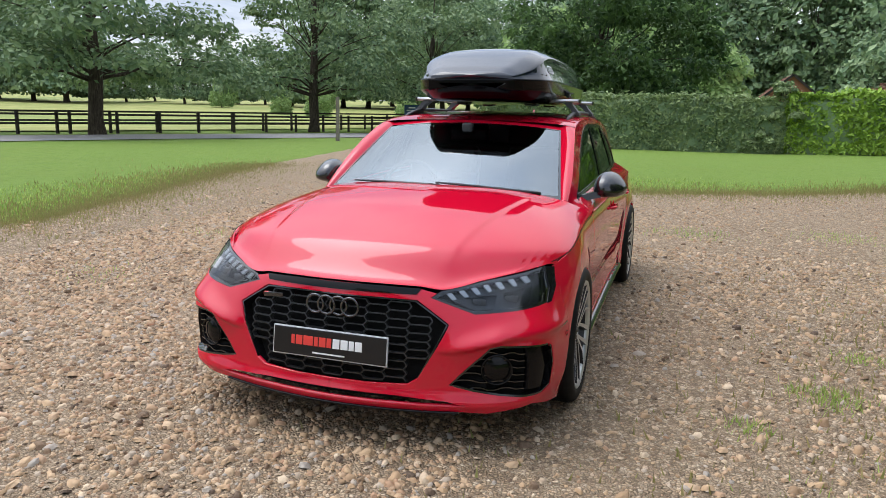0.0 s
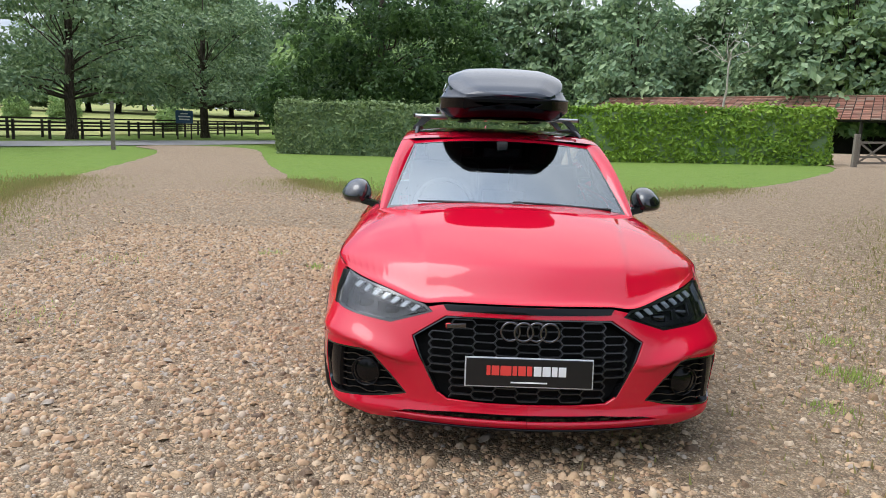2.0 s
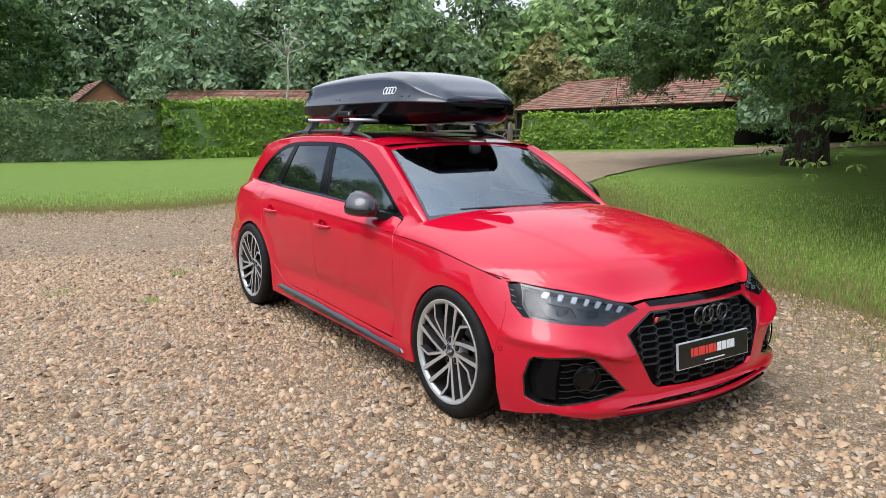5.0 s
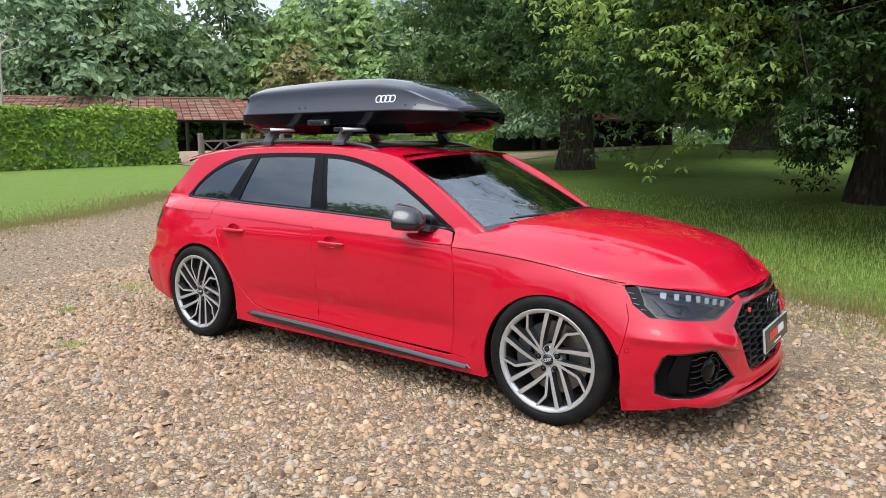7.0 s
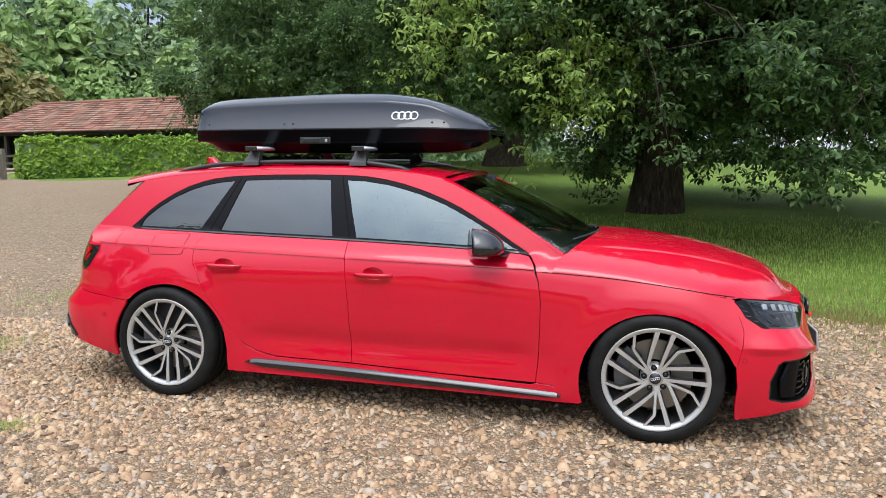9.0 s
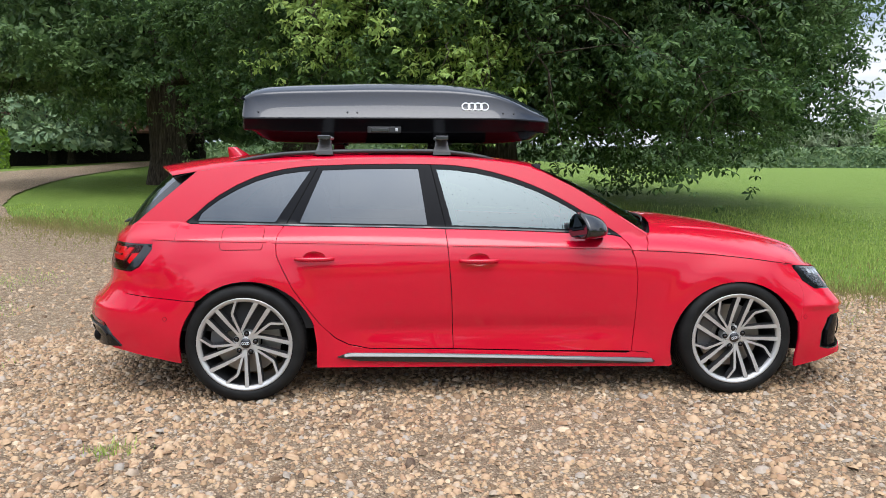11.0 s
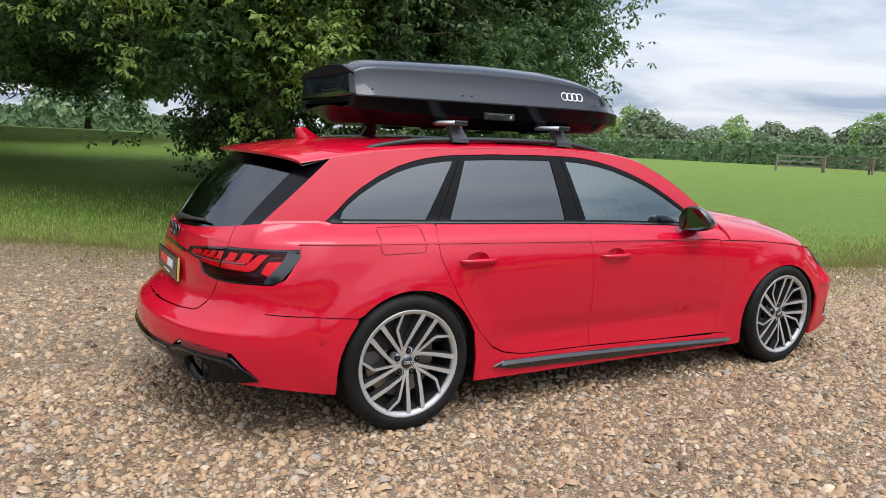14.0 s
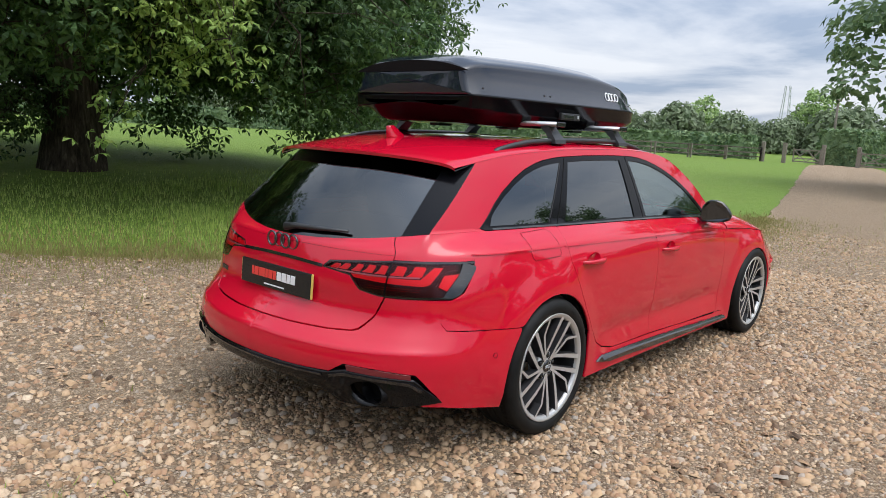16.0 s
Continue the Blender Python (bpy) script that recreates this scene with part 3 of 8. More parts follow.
lawn_pts = np.concatenate((scatter(90000, -9, 10, 1.0, 12), scatter(22000, -14, -8.5, -6, 9), scatter(15000, -9, -0.5, -10, -6)))
lawn_pts = lawn_pts[~in_poly(drive_edge, lawn_pts)]
thin = np.where(lawn_pts[:, 1] < -5.99, (lawn_pts[:, 1] + 10) / 3.0, np.where(lawn_pts[:, 0] < -8.5, (lawn_pts[:, 0] + 14) / 4.5, np.minimum((12 - lawn_pts[:, 1]) / 6.0, (10 - lawn_pts[:, 0]) / 4.0)))
lawn_pts = lawn_pts[rs.uniform(0, 1, len(lawn_pts)) < thin]
tuft = np.array([noise.noise((p[0] * 0.5, p[1] * 0.5, 9.0)) for p in lawn_pts])
near_c = (lawn_pts[:, 1] > 4.0) & (lawn_pts[:, 0] > -4)
hgt = rs.uniform(0.012, 0.042, len(lawn_pts)) + np.where(near_c, np.clip(tuft - 0.10, 0, 1) * 0.20 * rs.uniform(0.3, 1, len(lawn_pts)), 0)
tagged(put("lawn_grass", blades("lawn_grass", lawn_pts, hgt, np.full(len(lawn_pts), 0.014), M["blade"])), "short green grass blades of the lawns", "grass", kind="stuff")
# dry fringe where lawn and gravel meet, and weeds in the drive
E = np.array(densify_plain(drive_edge, 0.02))
E = E[(E[:, 0] > -13) & (E[:, 0] < 11) & (E[:, 1] > -9) & (E[:, 1] < 9)]
E = E[rs.randint(0, len(E), 110000)] + rs.normal(0, 1, (110000, 2)) * rs.uniform(0.1, 1.1, (110000, 1)) ** 1.5
tagged(put("dry_grass_fringe", blades("dry_grass_fringe", E, rs.uniform(0.015, 0.06, len(E)), np.full(len(E), 0.020), M["dry_blade"], 1.0)), "straw-coloured grass fringe along the drive", "grass", kind="stuff")
W = []
for cx, cy, r, k in ((0.94, 2.13, 0.09, 220), (1.5, 1.7, 0.06, 70), (0.2, 2.4, 0.07, 90), (2.3, 2.2, 0.25, 200), (-1.9, -1.6, 0.05, 80), (-3.4, -0.2, 0.12, 150), (-2.6, -2.2, 0.07, 60), (-3.0, -1.1, 0.06, 80), (0.2, -3.2, 0.2, 60), (-2.0, -3.6, 0.16, 60), (-4.4, 1.5, 0.3, 220), (-4.9, 3.2, 0.3, 260), (3.3, 1.4, 0.2, 120), (4.4, 0.4, 0.2, 90)):
    W.append(np.array((cx, cy)) + rs.normal(0, r, (k, 2)))
W = np.concatenate(W)
tagged(put("drive_weeds", blades("drive_weeds", W, rs.uniform(0.03, 0.055, len(W)), np.full(len(W), 0.012), M["blade"], 1.2)), "small green weeds growing through the gravel", "weed", kind="stuff")


# ---------------------------------------------------------------- trees
def leaf_quads(c, nrm, size, rnd, long=1.5):
    """Kite-shaped leaves at c that face nrm."""
    n = len(c)
    r = rnd.normal(size=(n, 3))
    u = np.cross(nrm, r)
    u /= np.maximum(np.linalg.norm(u, axis=1, keepdims=True), 1e-6)
    v = np.cross(nrm, u)
    s = size[:, None]
    P = np.stack((c - u * s * long * 0.5, c + v * s * 0.42, c + u * s * long * 0.5, c - v * s * 0.42), 1)
    P[:, 0] -= nrm * s * 0.12
    P[:, 2] -= nrm * s * 0.12
    return P.reshape(-1, 3), np.arange(4 * n).reshape(-1, 4)


def palm_leaves(c, down, size, rnd):
    """Horse-chestnut leaves: six leaflets that hang in a fan."""
    V, F = [], []
    n = len(c)
    k = 5
    ax = rnd.normal(size=(n, 3)) * 0.5 + down
    ax /= np.linalg.norm(ax, axis=1, keepdims=True)
    r = rnd.normal(size=(n, 3))
    e1 = np.cross(ax, r)
    e1 /= np.linalg.norm(e1, axis=1, keepdims=True)
    e2 = np.cross(ax, e1)
    for j in range(k):
        a = 2 * math.pi * (j + 0.5) / (k + 0.6)
        d = e1 * math.cos(a) + e2 * math.sin(a)
        tip = d * 0.80 + ax * 0.55
        w = np.cross(tip, ax)
        w /= np.maximum(np.linalg.norm(w, axis=1, keepdims=True), 1e-6)
        s = size[:, None] * rnd.uniform(0.75, 1.1, (n, 1))
        p0, p2 = c, c + tip * s
        m = c + (d * 0.66 + ax * 0.22) * s
        V.append(np.stack((p0, m + w * s * 0.185, p2, m - w * s * 0.185), 1))
    V = np.stack(V, 1).reshape(-1, 3)
    return V, np.arange(len(V)).reshape(-1, 4)


def limb(rnd, a, c, r0, r1, sag=0.0, wob=0.12, n=7, sides=8):
    a, c = Vector(a), Vector(c)
    L = (c - a).length
    pts, rad = [], []
    for i in range(n):
        k = i / (n - 1)
        w = Vector(rnd.normal(size=3)) * wob * L * 0.25 * math.sin(k * math.pi)
        pts.append(a.lerp(c, k) + w + Vector((0, 0, sag * math.sin(k * math.pi) * L)))
        rad.append(r0 + (r1 - r0) * k**0.8)
    return tube(pts, r0, sides, rad), pts


def make_tree(name, seed, height, spread, trunk_r, clear, material, leaf=0.3, count=5000, clumps=26, palm=False, weep=0.0, label="", category="tree", flat=0.75, group="", kind_wood="bark", low_bias=1.2, skirt=0, lump_r=(0.17, 0.30), heart=0, heart_leaf=0.8, hollow=-0.45, thin_above=99.0, raised=None):
    """A tapered trunk, limbs and a crown of many leaves in uneven clumps; stands at the origin. raised: (azimuth, half angle, rise) of a side whose low boughs were cut back."""
    rnd = np.random.RandomState(seed)
    top = tagged(new(name), label, category, group)
    geo = []
    flare = [(0, 0, -0.35), (0, 0, 0.0), (0.004 * height, 0, 0.25 * clear), (rnd.uniform(-.01, .01) * height, 0.01 * height, clear), (rnd.uniform(-.03, .03) * height, 0.0, height * 0.55), (0, 0, height * 0.85)]
    geo.append(tube(flare, trunk_r, 14, [trunk_r * 1.55, trunk_r * 1.3, trunk_r * 1.02, trunk_r * 0.92, trunk_r * 0.5, trunk_r * 0.08]))
    C, R = [], []
    low = clear * (1 - weep)
    for i in range(clumps):
        # most clumps lie on the crown's outside, a third fill its inside
        az = i * 2.399 + rnd.uniform(-.35, .35)
        h = rnd.beta(0.85, low_bias)
        rho = (1 - ((h - 0.16) / 0.84) ** 2) ** 0.5 if h > 0.16 else 1 - 0.10 * ((0.16 - h) / 0.16) ** 2
        r_ = spread * rnd.uniform(*lump_r)
        rr = max(0.0, spread * rho * rnd.uniform(0.90, 1.06) - r_ * 0.75)
        if i % 3 == 2:
            rr *= rnd.uniform(0.25, 0.8)
        q = rr / spread
        under = clear + (low - clear) * min(1.0, q * 1.15) ** 1.4
        z = max(low + (height - low - r_ * flat) * h, under + r_ * flat * 0.75)
        c = (math.cos(az) * rr, math.sin(az) * rr, z)
        C.append(c)
        R.append(r_)
        z0 = min(clear * 0.85 + max(0.0, z - clear) * 0.5, height * 0.78)
        if i % 2 == 0 or clumps < 30:
            geo.append(limb(rnd, (0, 0, z0), c, trunk_r * 0.26 * (1 - 0.5 * h), 0.015, 0.06, n=7 if palm else 5, sides=8 if palm else 5)[0])
    for i in range(skirt):
        # hanging ends of the lowest boughs
        az = i * 2.399 + rnd.uniform(-.5, .5)
        rr = spread * rnd.uniform(0.72, 1.06)
        h = rnd.beta(0.8, 1.7)
        r_ = spread * rnd.uniform(0.07, 0.13)
        c = (math.cos(az) * rr, math.sin(az) * rr, low + r_ * 0.8 + h * ((clear - low) * 1.3 + 0.8))
        if raised and math.cos(az - radians(raised[0])) > math.cos(radians(raised[1])):
            c = (c[0], c[1], c[2] + raised[2])
        C.append(c)
        R.append(r_ * 2.0)
        if i % 3 == 0:
            geo.append(limb(rnd, (c[0] * 0.15, c[1] * 0.15, clear * 0.9 + h), c, trunk_r * 0.12, 0.012, 0.12)[0])
    C, R = np.array(C), np.array(R)
    R_out = R.copy()
    if skirt:
        R_out[-skirt:] /= 2.0
    v, f = join_geo(*geo)
    part("trunk", bm_from(v, f), M[kind_wood], top, smooth=True)
    p = R**2 / np.sum(R**2)
    k = rnd.choice(len(C), count, p=p)
    d = rnd.normal(size=(count, 3))
    d[:, 2] = np.abs(d[:, 2]) * 0.5 + d[:, 2] * 0.6
    out = C[k] * np.array((1, 1, 0))
    d += 0.5 * out / np.maximum(np.linalg.norm(out, axis=1, keepdims=True), 0.1)
    d /= np.linalg.norm(d, axis=1, keepdims=True)
    pos = C[k] + d * R_out[k][:, None] * rnd.uniform(0.35, 1.10, (count, 1)) ** 0.55 * np.array((1, 1, flat))
    pos[:, 2] -= rnd.exponential(0.05, count) * spread * 0.35
    pos[:, 2] = np.maximum(pos[:, 2], 0.15)
    lump = np.array([noise.noise((q[0] / spread * 6, q[1] / spread * 6, q[2] / spread * 6 + seed)) for q in pos])
    keep = (lump > hollow) & ((pos[:, 2] < thin_above) | (rnd.uniform(0, 1, count) < 0.25))
    pos, d = pos[keep], d[keep]
    if palm:
        V, F = palm_leaves(pos, np.array((0, 0, -1.0)) + d * 0.5, rnd.uniform(0.7, 1.15, len(pos)) * leaf, rnd)
    else:
        nn = d + np.array((0, 0, 0.5)) + rnd.normal(size=d.shape) * 0.45
        nn /= np.linalg.norm(nn, axis=1, keepdims=True)
        V, F = leaf_quads(pos, nn, rnd.uniform(0.6, 1.3, len(pos)) * leaf, rnd)
    if heart:
        # the crown's shaded inside, where old leaves and twigs close the view
        a, rr = rnd.uniform(0, 2 * math.pi, heart), spread * np.sqrt(rnd.uniform(0.30, 0.80, heart))
        under = clear * 0.85 + (low - clear * 0.85) * (rr / spread) ** 2.2 + 0.35
        hz = under + rnd.beta(0.8, 2.0, heart) * (min(height * 0.75, thin_above) - under)
        hp = np.column_stack((rr * np.cos(a), rr * np.sin(a), hz))
        nn = rnd.normal(size=(heart, 3)) + hp / spread * np.array((1.2, 1.2, 0))
        nn /= np.linalg.norm(nn, axis=1, keepdims=True)
        hv, hf = leaf_quads(hp, nn, rnd.uniform(0.7, 1.3, heart) * leaf * heart_leaf, rnd)
        F = np.concatenate((F, hf + len(V)))
        V = np.concatenate((V, hv))
    put("crown", fast_mesh("crown", V, F, M[material]), top)
    return top


PLACED = set()


def stand(tree, x, y, turn=0.0, scale=1.0):
    """Sets a tree, or a copy of it, on the ground."""
    m = pose(x, y, float(zg(x, y)) - 0.05, 0, 0, turn)
    if tree in PLACED:
        tree = copy_thing(tree, m)
    PLACED.add(tree)
    tree.matrix_basis = m @ Matrix.Scale(scale, 4)
    return tree


# ---------------------------------------------------------------- the trees that frame the drive
big = make_tree("chestnut_tree", 11, 14.0, 6.7, 0.50, 4.0, "leaf_chestnut", 0.165, 50000, 100, True, 0.62, "old horse chestnut with a dark trunk and drooping branches", flat=0.8, low_bias=2.2, skirt=150, heart=6000, heart_leaf=0.75, hollow=-0.10, thin_above=7.2, raised=(168, 52, 1.3))
stand(big, 1.7, 12.2, 20)
tree_c = make_tree("chestnut_tree", 23, 14.0, 5.6, 0.54, 3.6, "leaf_chestnut_pale", 0.26, 18000, 80, True, 0.36, "horse chestnut with hanging leaves beside the track", flat=0.8, low_bias=1.3, skirt=30, heart=20000, heart_leaf=0.6, hollow=-0.14, thin_above=10.0)
stand(tree_c, -7.7, 18.4, 75)
tree_b = make_tree("chestnut_tree", 37, 18.0, 10.5, 0.95, 4.2, "leaf_chestnut", 0.5, 11000, 100, True, 0.60, "broad-trunked horse chestnut on the rising lawn", flat=0.8, low_bias=1.6, skirt=100, heart=9000, heart_leaf=0.6, hollow=-0.2, thin_above=13.0)
stand(tree_b, -5.6, 34.0, 10)


def spray(name, root, tip, seed, n, leaf=0.2, label="low chestnut branch with hanging leaves toned as if lit", material="leaf_lit", wide=1.0):
    """A branch that hangs out from a crown, with leaves along its end; light and shade are put into the leaf colour by
    where the tip lies.
    """
    if material == "leaf_lit" and (tip[0] > 1.15 or tip[2] > 4.3):
        material, label = "leaf_chestnut_pale", "low chestnut branch with hanging leaves toned as if shaded"
    rnd = np.random.RandomState(seed)
    n, leaf = int(n * 1.45), leaf * 0.76
    top = tagged(new(name), label, "branch")
    (v, f), pts = limb(rnd, root, tip, 0.035, 0.008, 0.10, 0.3, 9)
    geo, pos = [(v, f)], []
    for i in range(3, 9):
        for _ in range(3):
            q = pts[i] + Vector(rnd.normal(size=3)) * 0.38 * wide + Vector((0, 0, -0.12))
            geo.append(limb(rnd, pts[i], q, 0.010, 0.004, 0.05, 0.2, 4, 5)[0])
            pos.append(q)
    tagged(part("twig", bm_from(*join_geo(*geo)), M["bark"], top, smooth=True), kind="stuff")
    P = np.array([tuple(pos[j]) for j in rnd.randint(0, len(pos), n)]) + rnd.normal(size=(n, 3)) * np.array((0.20, 0.20, 0.15)) * wide
    V, F = palm_leaves(P, np.tile(np.array((0, 0, -1.0)), (n, 1)), rnd.uniform(0.7, 1.15, n) * leaf, rnd)
    put("leaves", fast_mesh("leaves", V, F, M[material]), top)
    return top


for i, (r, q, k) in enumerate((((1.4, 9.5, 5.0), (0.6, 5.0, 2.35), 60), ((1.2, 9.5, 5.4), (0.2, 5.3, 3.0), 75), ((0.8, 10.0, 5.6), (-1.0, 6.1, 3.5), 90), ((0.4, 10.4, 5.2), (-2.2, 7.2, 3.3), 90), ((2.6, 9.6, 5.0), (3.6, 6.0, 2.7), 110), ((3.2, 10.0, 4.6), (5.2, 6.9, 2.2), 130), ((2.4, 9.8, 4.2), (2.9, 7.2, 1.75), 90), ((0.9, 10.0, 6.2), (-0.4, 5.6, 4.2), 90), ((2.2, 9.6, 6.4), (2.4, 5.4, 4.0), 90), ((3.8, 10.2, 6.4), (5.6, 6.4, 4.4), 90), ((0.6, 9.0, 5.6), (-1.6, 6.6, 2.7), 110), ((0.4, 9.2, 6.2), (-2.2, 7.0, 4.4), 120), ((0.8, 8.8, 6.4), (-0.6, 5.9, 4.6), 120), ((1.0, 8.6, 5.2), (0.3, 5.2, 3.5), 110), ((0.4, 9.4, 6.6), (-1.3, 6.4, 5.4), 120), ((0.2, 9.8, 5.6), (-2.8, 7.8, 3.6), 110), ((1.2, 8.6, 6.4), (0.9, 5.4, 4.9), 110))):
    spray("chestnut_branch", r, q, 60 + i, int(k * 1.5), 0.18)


# more branch ends, toned as if lit, over the near half of the two chestnuts
sr = np.random.RandomState(91)
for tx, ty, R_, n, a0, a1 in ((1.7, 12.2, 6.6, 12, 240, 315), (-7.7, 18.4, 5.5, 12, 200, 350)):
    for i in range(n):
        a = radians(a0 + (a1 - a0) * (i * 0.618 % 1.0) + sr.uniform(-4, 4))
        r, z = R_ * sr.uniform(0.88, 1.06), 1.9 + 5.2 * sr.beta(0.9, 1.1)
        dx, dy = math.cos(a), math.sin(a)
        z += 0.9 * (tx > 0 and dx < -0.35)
        spray("chestnut_branch", (tx + dx * r * 0.66, ty + dy * r * 0.66, z + sr.uniform(0.6, 1.4)), (tx + dx * r, ty + dy * r, z), 200 + i, sr.randint(60, 120), 0.18, material="leaf_lit" if tx > 0 else "leaf_chestnut_pale")

# outer tips of the big tree, sunlight put into their leaf colour
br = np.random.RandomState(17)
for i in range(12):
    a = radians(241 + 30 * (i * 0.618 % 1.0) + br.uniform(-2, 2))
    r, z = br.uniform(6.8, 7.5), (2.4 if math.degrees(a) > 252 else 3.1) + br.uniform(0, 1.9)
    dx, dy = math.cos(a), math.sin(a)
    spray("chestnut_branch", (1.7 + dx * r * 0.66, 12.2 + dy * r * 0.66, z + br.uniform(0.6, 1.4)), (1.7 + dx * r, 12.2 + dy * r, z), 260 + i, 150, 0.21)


# boughs that hang low round the near side of the big tree, shade put into their leaf colour
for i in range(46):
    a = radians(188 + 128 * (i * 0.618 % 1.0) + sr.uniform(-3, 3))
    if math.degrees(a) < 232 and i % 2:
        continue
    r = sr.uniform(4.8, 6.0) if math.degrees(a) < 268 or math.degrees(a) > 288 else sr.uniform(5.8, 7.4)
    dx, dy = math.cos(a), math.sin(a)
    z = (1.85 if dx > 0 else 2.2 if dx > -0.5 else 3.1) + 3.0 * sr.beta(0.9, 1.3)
    spray("chestnut_bough", (1.7 + dx * r * 0.62, 12.2 + dy * r * 0.62, z + sr.uniform(0.8, 1.6)), (1.7 + dx * r, 12.2 + dy * r, z), 400 + i, 190, 0.225, "drooping chestnut bough with leaves toned as if shaded", "leaf_chestnut", 1.25)
# high boughs that reach out over the lawn
for i in range(9):
    a = radians(302 + 20 * (i * 0.618 % 1.0))
    r, z = sr.uniform(6.6, 7.4), 3.5 + 2.4 * sr.uniform(0, 1)
    dx, dy = math.cos(a), math.sin(a)
    spray("chestnut_bough", (1.7 + dx * r * 0.62, 12.2 + dy * r * 0.62, z + sr.uniform(0.6, 1.2)), (1.7 + dx * r, 12.2 + dy * r, z), 700 + i, 170, 0.22, "long chestnut bough with shade-toned leaves", "leaf_chestnut_pale", 1.2)


for i in range(9):
    a = radians(60 + 178 * (i * 0.618 % 1.0) + sr.uniform(-3, 3))
    r = sr.uniform(4.6, 7.2)
    dx, dy = math.cos(a), math.sin(a)
    z = 3.1 + 2.6 * sr.beta(0.9, 1.2)
    spray("chestnut_bough", (1.7 + dx * r * 0.6, 12.2 + dy * r * 0.6, z + sr.uniform(0.6, 1.4)), (1.7 + dx * r, 12.2 + dy * r, z), 500 + i, 170, 0.26, "drooping chestnut bough with leaves toned as if shaded", "leaf_chestnut", 1.4)

# shoots that spring low from the old trunk
for i in range(5):
    a = radians(165 + 40 * (i * 0.618 % 1.0))
    r, z = sr.uniform(1.2, 1.8), sr.uniform(1.0, 2.1)
    dx, dy = math.cos(a), math.sin(a)
    spray("chestnut_shoot", (1.7 + dx * 0.4, 12.2 + dy * 0.4, z + 0.9), (1.7 + dx * r, 12.2 + dy * r, z), 900 + i, 80, 0.21, "leafy dark shoot low on the chestnut trunk", "leaf_chestnut", 0.8)

# boughs that reach out along the drive's far lawn
for i in range(14):
    a = radians(322 + 42 * (i * 0.618 % 1.0))
    r, z = sr.uniform(5.4, 7.0), 2.2 + 3.4 * sr.uniform(0, 1)
    dx, dy = math.cos(a), math.sin(a)
    spray("chestnut_bough", (1.7 + dx * r * 0.62, 12.2 + dy * r * 0.62, z + sr.uniform(0.6, 1.2)), (1.7 + dx * r, 12.2 + dy * r, z), 800 + i, 180, 0.24, "long chestnut bough with shade-toned leaves", "leaf_chestnut_pale", 1.3)

for i in range(13):
    a = radians(336 + 36 * (i * 0.618 % 1.0))
    r, z = sr.uniform(6.4, 8.0), 2.7 + 3.6 * sr.uniform(0, 1)
    dx, dy = math.cos(a), math.sin(a)
    spray("chestnut_bough", (1.7 + dx * r * 0.55, 12.2 + dy * r * 0.55, z + sr.uniform(0.6, 1.2)), (1.7 + dx * r, 12.2 + dy * r, z), 850 + i, 190, 0.26, "long chestnut bough with shade-toned leaves", "leaf_chestnut", 1.6)

# boughs of its far side, leaves shade-toned too, which close the view past the trunk
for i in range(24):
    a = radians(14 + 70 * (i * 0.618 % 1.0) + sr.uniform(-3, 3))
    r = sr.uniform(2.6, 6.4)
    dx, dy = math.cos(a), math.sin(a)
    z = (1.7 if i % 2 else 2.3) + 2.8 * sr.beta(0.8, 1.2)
    spray("chestnut_bough", (1.7 + dx * r * 0.6, 12.2 + dy * r * 0.6, z + sr.uniform(0.6, 1.4)), (1.7 + dx * r, 12.2 + dy * r, z), 600 + i, 130, 0.33, "drooping chestnut bough with leaves toned as if shaded", "leaf_chestnut", 1.7)


# ---------------------------------------------------------------- field and wood trees
oak = make_tree("oak_tree", 3, 13.5, 7.0, 0.34, 2.9, "leaf_oak", 0.23, 15000, 64, weep=0.35, label="leafy oak with open branches by the paddock fence", group="field trees")
for x, y, r, s in ((-24.5, -27.0, 0, 1.05), (-39.5, -23.0, 130, 0.95), (-51.0, -18.6, 250, 0.9), (28.5, -3.0, 40, 1.2)):
    stand(oak, x, y, r, s)
horse = make_tree("chestnut_tree", 5, 13.0, 7.0, 0.4, 1.8, "leaf_chestnut", 0.52, 5500, 80, True, 0.6, "dense horse chestnut behind the hedge", flat=0.8)
stand(horse, -41.0, -4.4, 0, 1.05)
wood_a = make_tree("woodland_tree", 7, 20.0, 6.4, 0.35, 2.4, "leaf_dark", 0.56, 3900, 90, weep=0.75, lump_r=(0.22, 0.38), heart=2000, heart_leaf=0.78, label="tall dark green tree of the wood", group="wood behind the barns")
wood_b = make_tree("woodland_tree", 8, 18.0, 7.0, 0.35, 1.8, "leaf_oak", 0.56, 3900, 90, weep=0.75, lump_r=(0.22, 0.38), heart=2000, heart_leaf=0.78, label="tall full-crowned tree of the wood", group="wood behind the barns")
wood_c = make_tree("woodland_tree", 9, 15.0, 5.8, 0.25, 1.4, "leaf_light", 0.58, 4400, 80, weep=0.75, lump_r=(0.24, 0.40), heart=1100, heart_leaf=1.0, label="lighter green tree at the wood's edge", group="wood behind the barns")
brown = make_tree("copper_tree", 10, 10.0, 4.8, 0.22, 1.0, "leaf_brown", 0.50, 3600, 70, weep=0.75, lump_r=(0.24, 0.40), label="rounded brownish-leaved tree between the barns")
willow = make_tree("willow_tree", 12, 11.0, 5.8, 0.25, 0.8, "leaf_willow", 0.74, 1500, 70, weep=0.85, lump_r=(0.26, 0.42), heart=500, heart_leaf=1.4, label="grey-green willow in the far tree line", group="far tree line")
rnd = np.random.RandomState(77)
